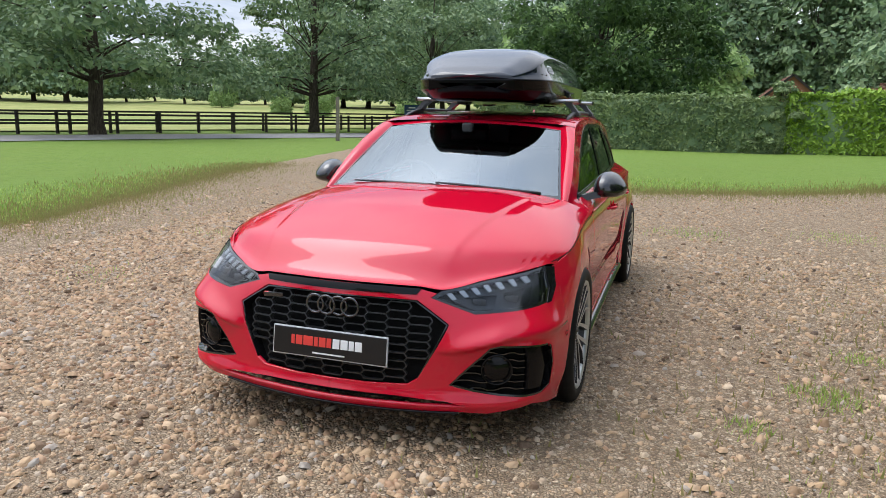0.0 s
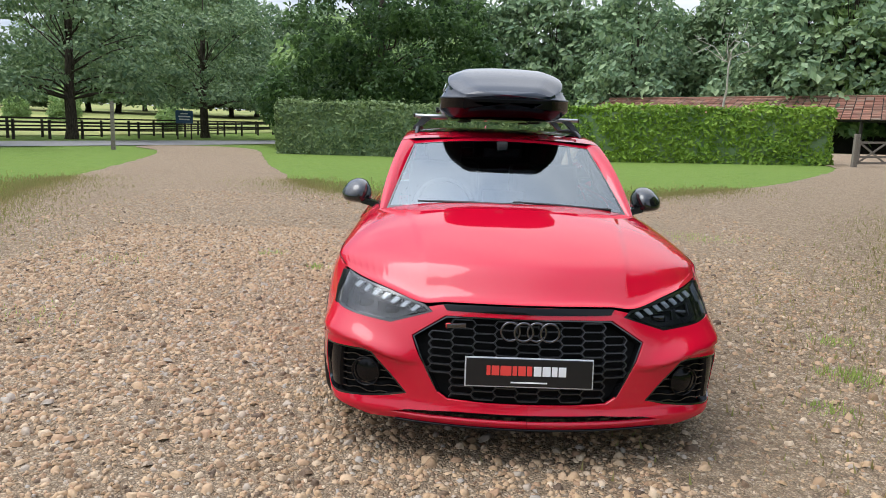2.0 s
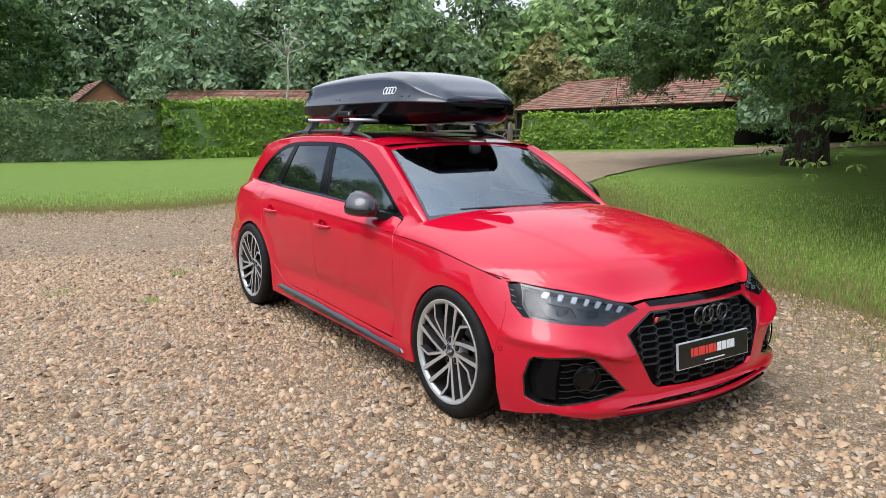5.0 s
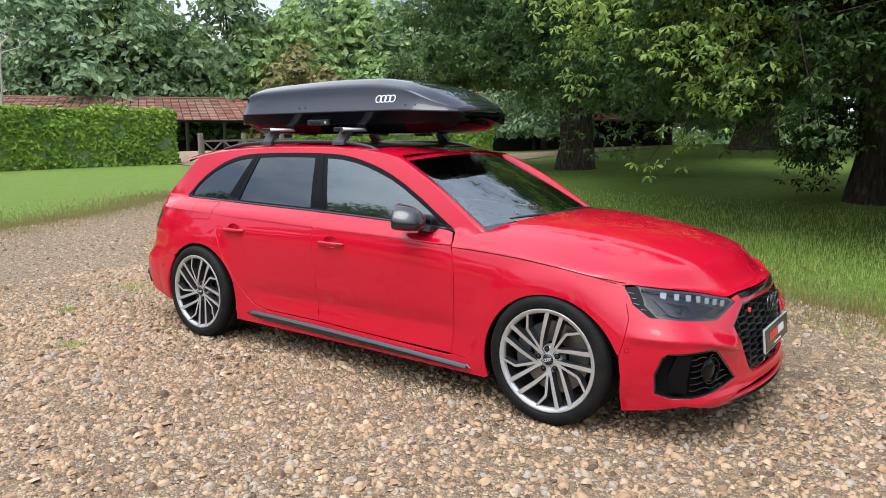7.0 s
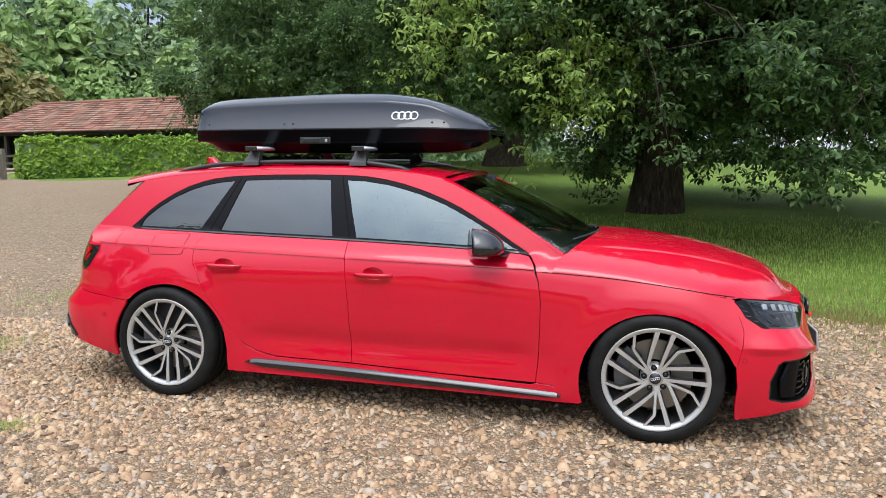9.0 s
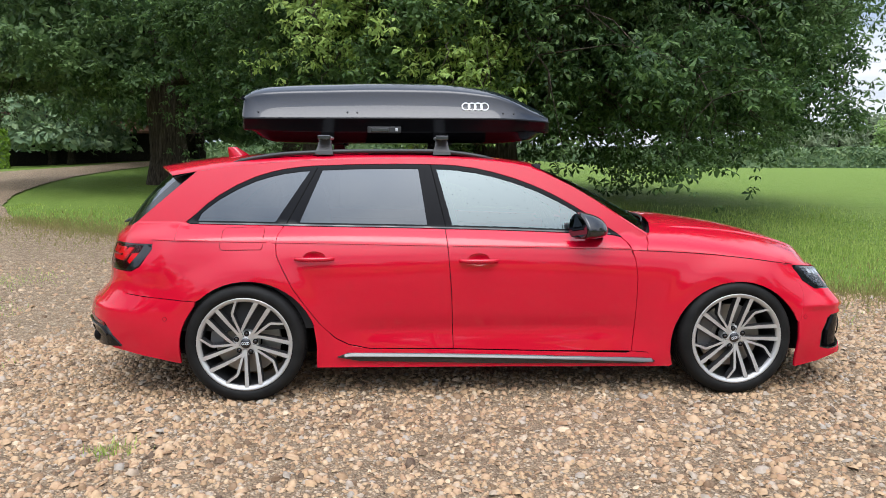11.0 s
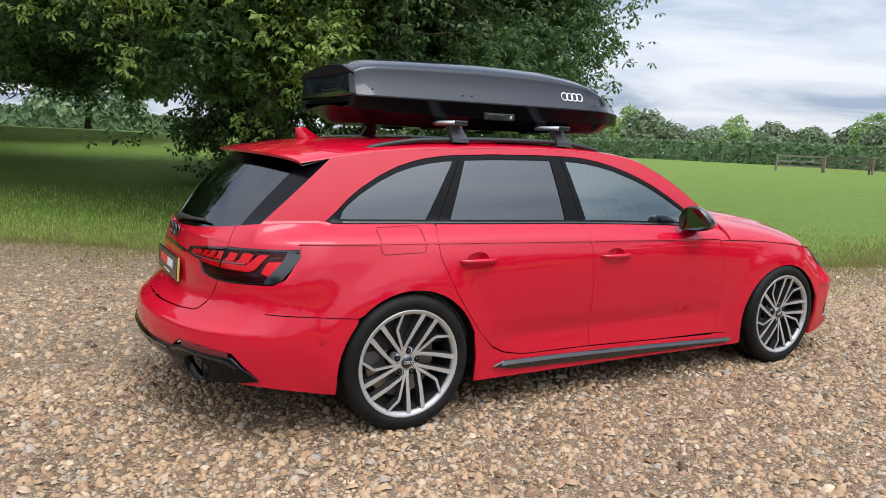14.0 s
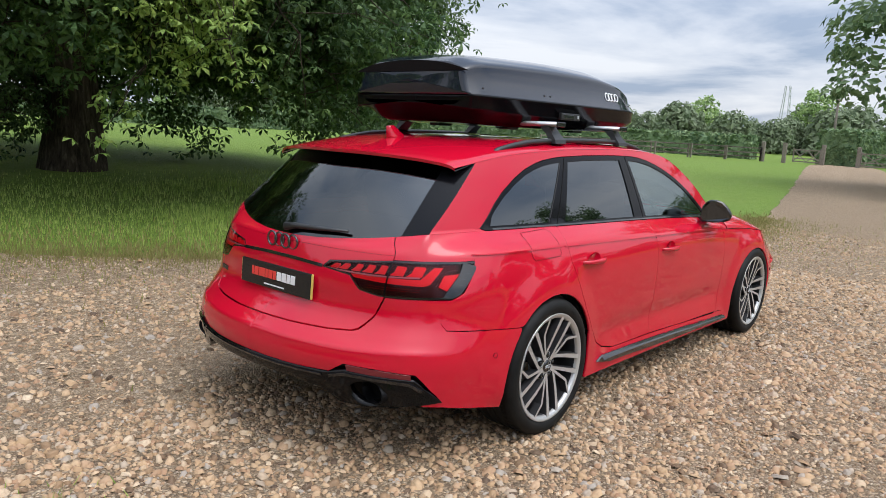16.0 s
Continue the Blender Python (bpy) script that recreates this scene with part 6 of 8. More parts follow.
# waist strip tops of the doors belong to the doors
fd_up = [(-0.272, float(z_t(-0.272))), (-0.283, 0.968)] + [(x, float(spline(ZB_X, ZB_Z, x)) - 0.001) for x in np.linspace(-0.24, 0.70, 14)] + [(0.748, 0.920), (0.775, 0.89), (0.795, float(z_t(0.795)))] + [(x, float(z_t(x))) for x in np.linspace(0.76, -0.25, 16)]
rd_up = [(-1.24, float(z_t(-1.24))), (-1.232, 0.94), (-1.212, 0.975)] + [(x, float(spline(ZB_X, ZB_Z, x)) - 0.001) for x in np.linspace(-1.203, -0.31, 14)] + [(-0.283, 0.968), (-0.272, float(z_t(-0.272)))] + [(x, float(z_t(x))) for x in np.linspace(-0.30, -1.2, 16)]
q_up = [(-1.24, float(z_t(-1.24))), (-1.232, 0.94), (-1.212, 0.975)] + [(x, float(spline(ZB_X, ZB_Z, x)) - 0.001) for x in np.linspace(-1.208, -1.74, 8)] + [(-1.768, 1.006)] + [(p[0], p[1] + 0.003) for p in dlo_top] + [(0.76, 0.918), (0.79, 0.88), (0.797, float(z_t(0.797)) + 0.001)]
q_up += [(0.85, float(z_t(0.85))), (0.88, float(z_t(0.88))), (0.905, 0.885), (0.92, 0.925)] + side_top[::-1][1:] + [(-2.065, 0.995), (-1.80, 0.995)] + [(x, float(z_t(x))) for x in np.linspace(-1.80, -1.26, 12)]

front_doors = panel("front_door", [patch(body, shrink(g_fdoor_low, GAP), step=0.035), patch(upper, shrink(fd_up, GAP), step=0.03)], M["paint"], car)
rear_doors = panel("rear_door", [patch(body, shrink(g_rdoor_low, GAP), step=0.035), patch(upper, shrink(rd_up, GAP), step=0.03)], M["paint"], car)
fenders = panel("front_wing", [patch(body, shrink(g_fender, GAP), step=0.03)], M["paint"], car)
sills = panel("sill", [patch(body, shrink(g_sill, GAP / 2), step=0.03)], M["paint"], car)
quarters = panel("rear_quarter_panel", [patch(body, shrink(quarter_low, GAP), step=0.03), patch(upper, shrink(q_up, 0.001), step=0.03)], M["paint"], car)
panel("window_trim", [patch(upper, dlo, [p_front, p_rear, p_quart], step=0.03, offset=0.001, flange=0.012)], M["trim_black"], car, "black window surround")
panel("front_side_window", [patch(upper, p_front, step=0.05, offset=-0.004, flange=0)], M["side_glass"], front_doors, "lightly tinted side window")
panel("rear_side_window", [patch(upper, p_rear, step=0.05, offset=-0.004, flange=0)], M["privacy"], rear_doors, "dark privacy glass")
panel("quarter_window", [patch(upper, p_quart, step=0.05, offset=-0.004, flange=0)], M["privacy"], quarters, "dark privacy glass")
# ---- bumpers
hl_poly = [(.74, .600), (.585, .586), (.405, .645), (.44, .670), (.60, .710)]
hl_uv = [(s_x(1.825, .742), .748), (s_x(1.872, .665), .665), (s_x(1.935, .617), .616)] + nose(*hl_poly)
grille = [(S1, .636)] + nose((.18, .637), (.352, .634), (.49, .545), (.377, .318), (.335, .292), (.18, .286)) + [(S1, .285)]
fog = nose((.868, .463), (.78, .470), (.70, .470), (.66, .460), (.575, .375), (.503, .297), (.60, .276), (.70, .262), (.80, .250), (.852, .246), (.872, .262), (.884, .36), (.879, .445))
lower_slot = [(S1, .246)] + nose((.3, .245), (.50, .234), (.58, .218), (.42, .211), (.2, .209)) + [(S1, .209)]
bump_poly = [(s_x(1.79, .42), .42), (s_x(1.815, .52), .52), (s_x(1.82, .60), .60), (s_x(1.80, .66), .66), (s_x(1.765, .74), .742)]
bump_poly += hl_uv[1:6] + nose((.425, .662), (.35, .679), (.2, .683), (.06, .685)) + [(S1, .685)]
bump_poly += grille + lower_slot + [(S1, .182)] + nose((.2, .182), (.45, .182), (.56, .187), (.66, .182), (.75, .20), (.82, .215)) + [(s_x(1.95, .18), .178), (s_x(1.80, .15), .15), (s_x(1.795, .22), .22), (s_x(1.80, .32), .32)]
bumper = panel("front_bumper", [patch(body, shrink(bump_poly, 0.001), [fog], step=0.016, flange=0.02)], M["paint"], car, middle=True)[0]

# tail: bumper, tailgate
tl = [(s_x(-1.925, .885), .89), (s_x(-1.935, .866), .862), (s_x(-2.01, .765), .762), (s_x(-2.05, .742), .742)] + tail((.66, .735), (.575, .735), (.49, .751), (.435, .806), (.285, .823), (.318, .855), (.48, .873), (.62, .886))
gate_bottom = [(S0, .577)] + tail((.2, .578), (.4, .582), (.50, .589), (.526, .598))
gate_poly = gate_bottom + tail((.566, .65), (.600, .735), (.575, .735), (.49, .751), (.435, .806), (.285, .823), (.318, .855), (.48, .873), (.60, .884), (.602, .905)) + tail((.4, .905), (.2, .905)) + [(S0, .905)]
rb_poly = [(S0, .573)] + tail((.2, .574), (.4, .578), (.505, .585), (.532, .593), (.572, .648), (.605, .732), (.66, .732)) + [(s_x(-2.05, .736), .735), (s_x(-2.088, .733), .733), (s_x(-2.098, .64), .639), (s_x(-2.083, .611), .611), (s_x(-1.90, .595), .595), (-1.676, .577)]
rb_poly += [p for p in arch_r if p[0] < -1.672 and p[1] > 0.25][::-1] + [(s_x(-1.775, .222), .222), (s_x(-1.98, .262), .262), (s_x(-2.10, .287), .287)] + tail((.79, .298), (.797, .311)) + [(s_x(-2.115, .318), .318)] + tail((.785, .440), (.66, .456), (.535, .463), (.47, .420), (.3, .414)) + [(S0, .414)]
rear_bumper = panel("rear_bumper", [patch(body, shrink(rb_poly, 0.001), step=0.025, flange=0.02)], M["paint"], car, middle=True)[0]
corner = [(s_x(-1.925, .893), .893), (s_x(-1.925, .905), .905)] + tail((.75, .905), (.70, .905), (.604, .905), (.603, .888)) + [(s_x(-1.97, .891), .891)]
# ---- bonnet
NP, NU = 110, 70
phi = np.linspace(0, math.pi / 2, NP)
g_y, k_z = np.cos(phi) ** (2 / 2.7), np.sin(phi) ** (2 / 1.7)
uu = np.linspace(0, 1, NU)
FR_Y = (0.0, 0.2, 0.35, 0.44, 0.60, 0.72, 0.812, 0.85)
fr_z = spline(FR_Y, (.692, .690, .686, .676, .712, .735, .752, .757), g_y * 0.835)
fr_x = np.array([body.at(s_y(float(y), float(z)), float(z))[0][0, 0] for y, z in zip(g_y * 0.835, fr_z)])
fr_x[0] = min(fr_x[0], 1.79)
re_x = 0.885 + 0.185 * (1 - g_y**2)
ex = 0.885 + (1.775 - 0.885) * uu
zt_u = z_t(ex)
yt_u = np.array([-body.at(s_x(float(a), float(c)), float(c))[0][0, 1] for a, c in zip(ex, zt_u)])
zc_u = spline((0, .12, .29, .47, .64, .73, .82, .91, .97, 1.0), (.998, .990, .970, .940, .897, .868, .832, .782, .735, .692), uu)
HX = re_x[None, :] + (fr_x - re_x)[None, :] * uu[:, None]
HY = g_y[None, :] * (yt_u * (1 - step01(.985, 1, uu)) + 0.835 * step01(.985, 1, uu))[:, None]
HZ = zt_u[:, None] + (zc_u - zt_u)[:, None] * k_z[None, :]
bl = step01(.80, 1, uu)[:, None] ** 2
HZ = HZ * (1 - bl) + fr_z[None, :] * bl
# two creases that run from the screen towards the lamps
cr = (1 - step01(-0.017, 0.017, HY - (0.60 - 0.17 * uu[:, None]))) * step01(.0, .2, uu)[:, None] * (1 - step01(.84, .99, uu))[:, None]
HZ += 0.006 * cr
hood = Surf(uu, np.linspace(0, 1, NP), np.stack((HX, -HY, HZ), -1))
if hood.N[30, 70][2] < 0:
    hood.N = -hood.N
panel("bonnet", [grid_geo(hood, 64, 90, v0=0.004)], M["paint"], car, "red bonnet with two creases", middle=True)[0]

# ---- windscreen, roof, tail glass
pp, qq = np.linspace(0, 1, 40), np.linspace(0, 1, 40)
base = lambda p: np.stack((1.09 - 0.175 * p**2, -0.705 * p, 0.962 - 0.034 * p**2), -1)
head = lambda p: np.stack((0.285 - 0.05 * p**2, -0.568 * p, 1.350 - 0.030 * p**2), -1)
WS = base(pp)[None] * (1 - qq)[:, None, None] + head(pp)[None] * qq[:, None, None]
bow = np.sin(qq * math.pi)[:, None] * (1 - 0.6 * pp**2)[None, :]
WS[..., 2] += 0.020 * bow
WS[..., 0] += 0.012 * bow
screen = Surf(qq, pp, WS)
if screen.N[20, 5][2] < 0:
    screen.N = -screen.N
windscreen = panel("windscreen", [grid_geo(screen, 24, 24, 0, 0.947)], M["windscreen"], car, "curved laminated windscreen reflecting the sky", middle=True)[0]
# black band printed round the glass
def band(name, surf, u0, u1, v0, v1, material, parent, off=0.0015, nu=24, nv=24, label=""):
    return panel(name, [grid_geo(surf, nu, nv, u0, u1, v0, v1, off)], material, parent, label, middle=True)[0]


band("lower_band", screen, 0, 0.05, 0, 1, M["gloss_black"], windscreen)
panel("side_band", [grid_geo(screen, 24, 4, 0, 0.947, 0.982, 1, 0.0015)], M["gloss_black"], [windscreen, windscreen])
band("top_band", screen, 0.936, 0.947, 0, 1, M["gloss_black"], windscreen)
band("screen_header", screen, 0.948, 1, 0, 1, M["paint"], car, 0.0)

# A pillars: from the glass edge to the side
pq = np.linspace(0, 1, 30)
pa = screen.at(pq, np.full(30, 1.0))[0]
px = 0.92 + (0.238 - 0.92) * pq
pb = upper.at(px, z_e(px))[0]
rows = []
for k in np.linspace(0, 1, 7):
    m = pa * (1 - k) + pb * k
    m[:, 2] += 0.010 * math.sin(k * math.pi)
    m[:, 0] += 0.006 * math.sin(k * math.pi)
    rows.append(m)
pil = Surf(np.linspace(0, 1, 7), pq, np.stack(rows))
if pil.N[3, 15][2] < 0:
    pil.N = -pil.N
panel("front_pillar", [grid_geo(pil, 7, 30)], M["paint"], car)

RP = np.linspace(0, 1, 44)
ph = RP * math.pi / 2
ry, rz = np.cos(ph) ** (2 / 2.5), np.sin(ph) ** (2 / 1.9)
ue = np.linspace(0, 1, 90)
x_edge = -1.86 + (0.238 + 1.86) * ue
x_mid = -2.055 + (0.285 + 2.055) * ue
RX = x_edge[:, None] * ry[None, :] ** 2 + x_mid[:, None] * (1 - ry[None, :] ** 2)
ze_u = z_e(np.clip(x_edge, -2.1, 0.238))
ye_u = -upper.at(x_edge, ze_u)[0][:, 1]
zc_r = spline((-2.06, -1.9, -1.6, -1.2, -0.8, -0.4, 0.0, 0.285), (1.318, 1.345, 1.384, 1.408, 1.415, 1.412, 1.388, 1.352), x_mid)
RY = ye_u[:, None] * ry[None, :]
RZ = ze_u[:, None] + (zc_r - ze_u)[:, None] * rz[None, :]
roof_s = Surf(ue, RP, np.stack((RX, -RY, RZ), -1))
if roof_s.N[40, 40][2] < 0:
    roof_s.N = -roof_s.N
roof = panel("roof", [patch(roof_s, [(0, 0), (1, 0), (1, 1), (0, 1)], step=0.035, flange=0)], M["paint"], car, middle=True)[0]
band("sunroof", roof_s, 0.55, 0.885, 0.36, 1.0, M["gloss_black"], roof, 0.004, 20, 20, "black glass sunroof")
# spoiler: trailing edge with an underside
sp_t = roof_s.at(np.zeros(30), np.linspace(0, 1, 30))[0]
sp_u = sp_t + np.array((0.006, 0, -0.014))
sv, sf = loft([[tuple(a) for a in sp_t], [tuple(a) for a in sp_u]])
sv2, sf2 = join_geo((sv, sf), ([(a[0], -a[1], a[2]) for a in sv], [tuple(reversed(q)) for q in sf]))
part("roof_spoiler", bm_from(sv2, sf2), M["paint"], car, smooth=False)

tp, tq = np.linspace(0, 1, 36), np.linspace(0, 1, 30)
tb = np.stack((-2.288 + 0.226 * tp**2.2, -0.655 * tp, 0.930 + 0.062 * tp**2), -1)
tt = np.stack((-1.985 + 0.20 * tp**2.2, -0.592 * tp, 1.296 - 0.006 * tp**2), -1)
TG = tb[None] * (1 - tq)[:, None, None] + tt[None] * tq[:, None, None]
TG[..., 0] -= 0.018 * np.sin(tq * math.pi)[:, None]
TG[..., 2] += 0.012 * np.sin(tq * math.pi)[:, None]
ed_x, ed_z = -2.065 + (2.065 - 1.72) * tq, 0.995 + (1.2915 - 0.995) * tq
ed = upper.at(ed_x, ed_z)[0]
TG += (ed - TG[:, -1])[:, None, :] * (tp**3)[None, :, None]
tail_s = Surf(tq, tp, TG)
if tail_s.N[15, 5][0] > 0:
    tail_s.N = -tail_s.N
sp_i = tail_s.at(np.ones(30), np.clip(-sp_t[:, 1] / 0.60, 0, 1))[0]
uv_, uf_ = loft([[tuple(a) for a in sp_u], [tuple(a) for a in sp_i]])
part("spoiler_underside", bm_from(*join_geo((uv_, uf_), ([(a[0], -a[1], a[2]) for a in uv_], [tuple(reversed(q)) for q in uf_]))), M["deep_black"], car)
tailgate = panel("tailgate", [patch(body, shrink(gate_poly, 0.001), step=0.03, flange=0.015)], M["paint"], car, "red tailgate", middle=True)[0]
band("rear_window", tail_s, 0, 1, 0, 0.86, M["rear_glass"], tailgate, 0.0, 20, 24, "dark tinted rear window")
panel("rear_window_edge", [grid_geo(tail_s, 20, 8, 0, 1, 0.86, 1.0)], M["trim_black"], [tailgate, tailgate])
# shoulder that wraps round the tail, from the lamps' top edge to the glass and the window line
NS = 81
s_c, s_e = s_y(.70, .905, False), s_x(-1.80, .905)
k1 = 50
sh_s = np.concatenate((np.linspace(S0, s_c, k1), np.linspace(s_c, s_e, NS - k1 + 1)[1:]))
sh_p = np.linspace(0, 1, k1)
sh_x = np.linspace(-2.065, -1.80, NS - k1 + 1)[1:]
flat_ = lambda f, *a: f(*a)[0]
lo_a, lo_b = flat_(body.at, sh_s, np.full(NS, .905)), flat_(body.at, sh_s, np.full(NS, .870))
hi_a = np.concatenate((flat_(tail_s.at, np.zeros(k1), sh_p), flat_(upper.at, sh_x, np.full(NS - k1, .995))))
hi_b = np.concatenate((flat_(tail_s.at, np.full(k1, .08), sh_p), flat_(upper.at, sh_x, np.full(NS - k1, 1.03))))
unit = lambda v: v / np.linalg.norm(v, axis=-1, keepdims=True)
chord = np.linalg.norm(hi_a - lo_a, axis=-1, keepdims=True)
m_lo, m_hi = unit(lo_a - lo_b) * chord, unit(hi_b - hi_a) * chord
sh_v = np.linspace(0, 1, 17)
sh_rows = np.stack([(2 * v**3 - 3 * v**2 + 1) * lo_a + (v**3 - 2 * v**2 + v) * m_lo + (-2 * v**3 + 3 * v**2) * hi_a + (v**3 - v**2) * m_hi for v in sh_v], 1)
side_rows = np.stack([flat_(upper.at, sh_x, .9055 + (.995 - .9055) * np.full(NS - k1, v)) for v in sh_v], 1)
w_side = step01(0.25, 1, np.linspace(0, 1, NS - k1))[:, None, None]
sh_rows[k1:] = sh_rows[k1:] * (1 - w_side) + side_rows * w_side
shoulder = Surf(np.linspace(0, 1, NS), sh_v, sh_rows)
if shoulder.N[70, 8][1] > 0:
    shoulder.N = -shoulder.N
shoulder.N[0, :, 1] = 0
u_seam = float(np.interp(.602, -lo_a[:k1, 1], np.linspace(0, 1, NS)[:k1]))
# pillar foot: closes the corner between pillar, wing and bonnet
fk = np.linspace(0, 1, 8)
fy = 0.70 + (yt_u[0] - 0.70) * fk
fa = pil.at(fk, np.zeros(8))[0]
fb = hood.at(np.zeros(8), np.interp(fy, (g_y * yt_u[0])[::-1], np.linspace(0, 1, NP)[::-1]))[0] + np.array((0.004, 0, -0.003))
foot = Surf(np.linspace(0, 1, 5), fk, np.stack([fa * (1 - q) + fb * q for q in np.linspace(0, 1, 5)]))
if foot.N[2, 4][2] < 0:
    foot.N = -foot.N
panel("pillar_foot", [grid_geo(foot, 5, 8)], M["paint"], car)
panel("upper_lip", [grid_geo(shoulder, 50, 17, 0.0, u_seam - 0.0015)], M["paint"], tailgate, middle=True)
panel("rear_shoulder", [grid_geo(shoulder, 40, 17, u_seam + 0.0015, 1.0)], M["paint"], quarters)
panel("corner_panel", [patch(body, corner, step=0.02, flange=0)], M["paint"], car)


# ---- wheels
def ring_rows(profile, n=72):
    """Turns (radius, y) points round the axle (the y axis)."""
    rows = []
    for k in range(n):
        a = 2 * math.pi * k / n
        rows.append([(r * math.cos(a), y, r * math.sin(a)) for r, y in profile])
    return rows


def turned(profile, n=72):
    rows = ring_rows(profile, n)
    rows.append(rows[0])
    v, f = loft(rows)
    bm = bm_from(v, f)
    bmesh.ops.remove_doubles(bm, verts=bm.verts, dist=1e-5)
    return bm


def blade(pts, y_face, depth, taper=0.6):
    """A spoke: its face is a strip along pts [(r, angle, half width, dy)], its sides lean inwards."""
    rows = []
    P = [(r * math.cos(a), r * math.sin(a), w, dy) for r, a, w, dy in pts]
    for i, (x, z, w, dy) in enumerate(P):
        x0, z0 = P[max(i - 1, 0)][:2]
        x1, z1 = P[min(i + 1, len(P) - 1)][:2]
        d = math.hypot(x1 - x0, z1 - z0)
        nx, nz = -(z1 - z0) / d, (x1 - x0) / d
        y = y_face + dy
        w *= 0.8
        rows.append([(x + nx * w, y, z + nz * w), (x - nx * w, y, z - nz * w), (x - nx * w * 1.3, y + depth, z - nz * w * 1.3), (x + nx * w * 1.3, y + depth, z + nz * w * 1.3)])
    return loft(rows, closed=True, cap=True)


def build_wheel(turn):
    """A wheel at the origin that faces -y."""
    w = new("wheel")
    w.parent = car
    tyre = [(0.262, -0.118), (0.270, -0.128), (0.285, -0.134), (0.305, -0.134), (0.322, -0.124), (0.332, -0.108), (0.335, -0.09), (0.3355, -0.06), (0.330, -0.058), (0.330, -0.052), (0.336, -0.05), (0.336, -0.012), (0.330, -0.010), (0.330, -0.004), (0.336, -0.002), (0.336, 0.035), (0.330, 0.037), (0.330, 0.043), (0.336, 0.045), (0.335, 0.09), (0.32, 0.118), (0.29, 0.128), (0.262, 0.118)]
    tb_ = part("tyre", turned(tyre, 96), M["rubber"], w, "low-profile black tyre", smooth=True)
    # tread blocks across the shoulder
    tv, tf = [], []
    for k in range(72):
        a = 2 * math.pi * k / 72
        o = len(tv)
        for rr, y in ((0.3345, -0.108), (0.3385, -0.092), (0.3385, -0.064), (0.332, -0.064)):
            for da in (-0.034, 0.012):
                aa = a + da + (y + 0.09) * 0.6
                tv.append((rr * math.cos(aa), y, rr * math.sin(aa)))
        tf += [(o, o + 1, o + 3, o + 2), (o + 2, o + 3, o + 5, o + 4), (o + 4, o + 5, o + 7, o + 6)]
    part("tread", bm_from(tv, tf), M["rubber"], tb_, smooth=False)
    rim = turned([(0.262, -0.118), (0.2655, -0.124), (0.266, -0.128), (0.262, -0.130), (0.257, -0.128), (0.247, -0.124), (0.243, -0.120), (0.240, -0.108), (0.236, -0.06), (0.232, 0.09), (0.25, 0.118)], 96)
    rim_o = part("rim", rim, [M["alloy"], M["alloy_dark"]], w, "silver machined alloy rim with slim spokes", smooth=True)
    for p in rim_o.data.polygons:
        if p.center.y > -0.112:
            p.material_index = 1
    step_a = 2 * math.pi / 5
    dg = math.pi / 180
    for g in range(5):
        A = turn + g * step_a
        # a kinked spoke and a straight one that part at the hub, and a straight one that passes the hub to one side
        specs = [
            [(0.038, A - 12 * dg, 0.009, 0.012), (0.11, A - 15.0 * dg, 0.0085, 0.003), (0.176, A - 15.7 * dg, 0.0090, -0.004), (0.187, A - 16.6 * dg, 0.0088, -0.006), (0.250, A - 27.6 * dg, 0.0075, -0.013)],
            [(0.036, A - 3 * dg, 0.011, 0.012), (0.10, A - 0.5 * dg, 0.0105, 0.004), (0.17, A, 0.0125, -0.005), (0.250, A + 0.2 * dg, 0.0150, -0.013)],
            [(0.060, A + 60 * dg, 0.009, 0.012), (0.088, A + 43 * dg, 0.0100, 0.006), (0.15, A + 27.5 * dg, 0.0120, -0.003), (0.250, A + 18.2 * dg, 0.0150, -0.013)],
        ]
        for sp in specs:
            v, f = blade(sp, -0.112, 0.040)
            me = mesh_of("spoke", v, f, [M["alloy"], M["alloy_dark"]], None, False)
            for p in me.polygons:
                p.material_index = 0 if abs(p.normal.y) > 0.8 and p.center.y < -0.09 else 1
            put("spoke", me, rim_o)
    hub = turned([(0.0, -0.098), (0.028, -0.098), (0.031, -0.094), (0.045, -0.096), (0.064, -0.094), (0.071, -0.086), (0.074, -0.04)], 40)
    part("hub", hub, M["alloy"], rim_o, smooth=True)
    cap = turned([(0.0, -0.103), (0.026, -0.102), (0.029, -0.098), (0.03, -0.09)], 32)
    part("centre_cap", cap, M["gloss_black"], rim_o, smooth=True)
    for k in range(5):
        a = turn + 28 * dg + k * step_a
        hole = turned([(0.0, -0.0975), (0.0135, -0.0975), (0.0150, -0.0965), (0.0150, -0.080)], 16)
        bmesh.ops.translate(hole, verts=hole.verts, vec=(0.055 * math.cos(a), 0, 0.055 * math.sin(a)))
        part("bolt_recess", hole, M["under"], rim_o, smooth=True)
        nut = turned([(0.0, -0.1005), (0.007, -0.1005), (0.0082, -0.0985), (0.0082, -0.09)], 12)
        bmesh.ops.translate(nut, verts=nut.verts, vec=(0.055 * math.cos(a), 0, 0.055 * math.sin(a)))
        part("wheel_bolt", nut, M["gloss_black"], rim_o, smooth=True)
    rv, rf = [], []
    for k in range(4):
        cx = -0.015 + 0.010 * k
        rr = [[(cx + (0.0065 + dr) * math.cos(a), -0.1045 + dy, (0.0065 + dr) * math.sin(a)) for dr, dy in ((0, -0.001), (0.0012, 0), (0, 0.001), (-0.0012, 0))] for a in np.linspace(0, 2 * math.pi, 17)]
        rv, rf = join_geo((rv, rf), loft(rr, closed=True))
    part("cap_emblem", bm_from(rv, rf), M["silver"], rim_o)
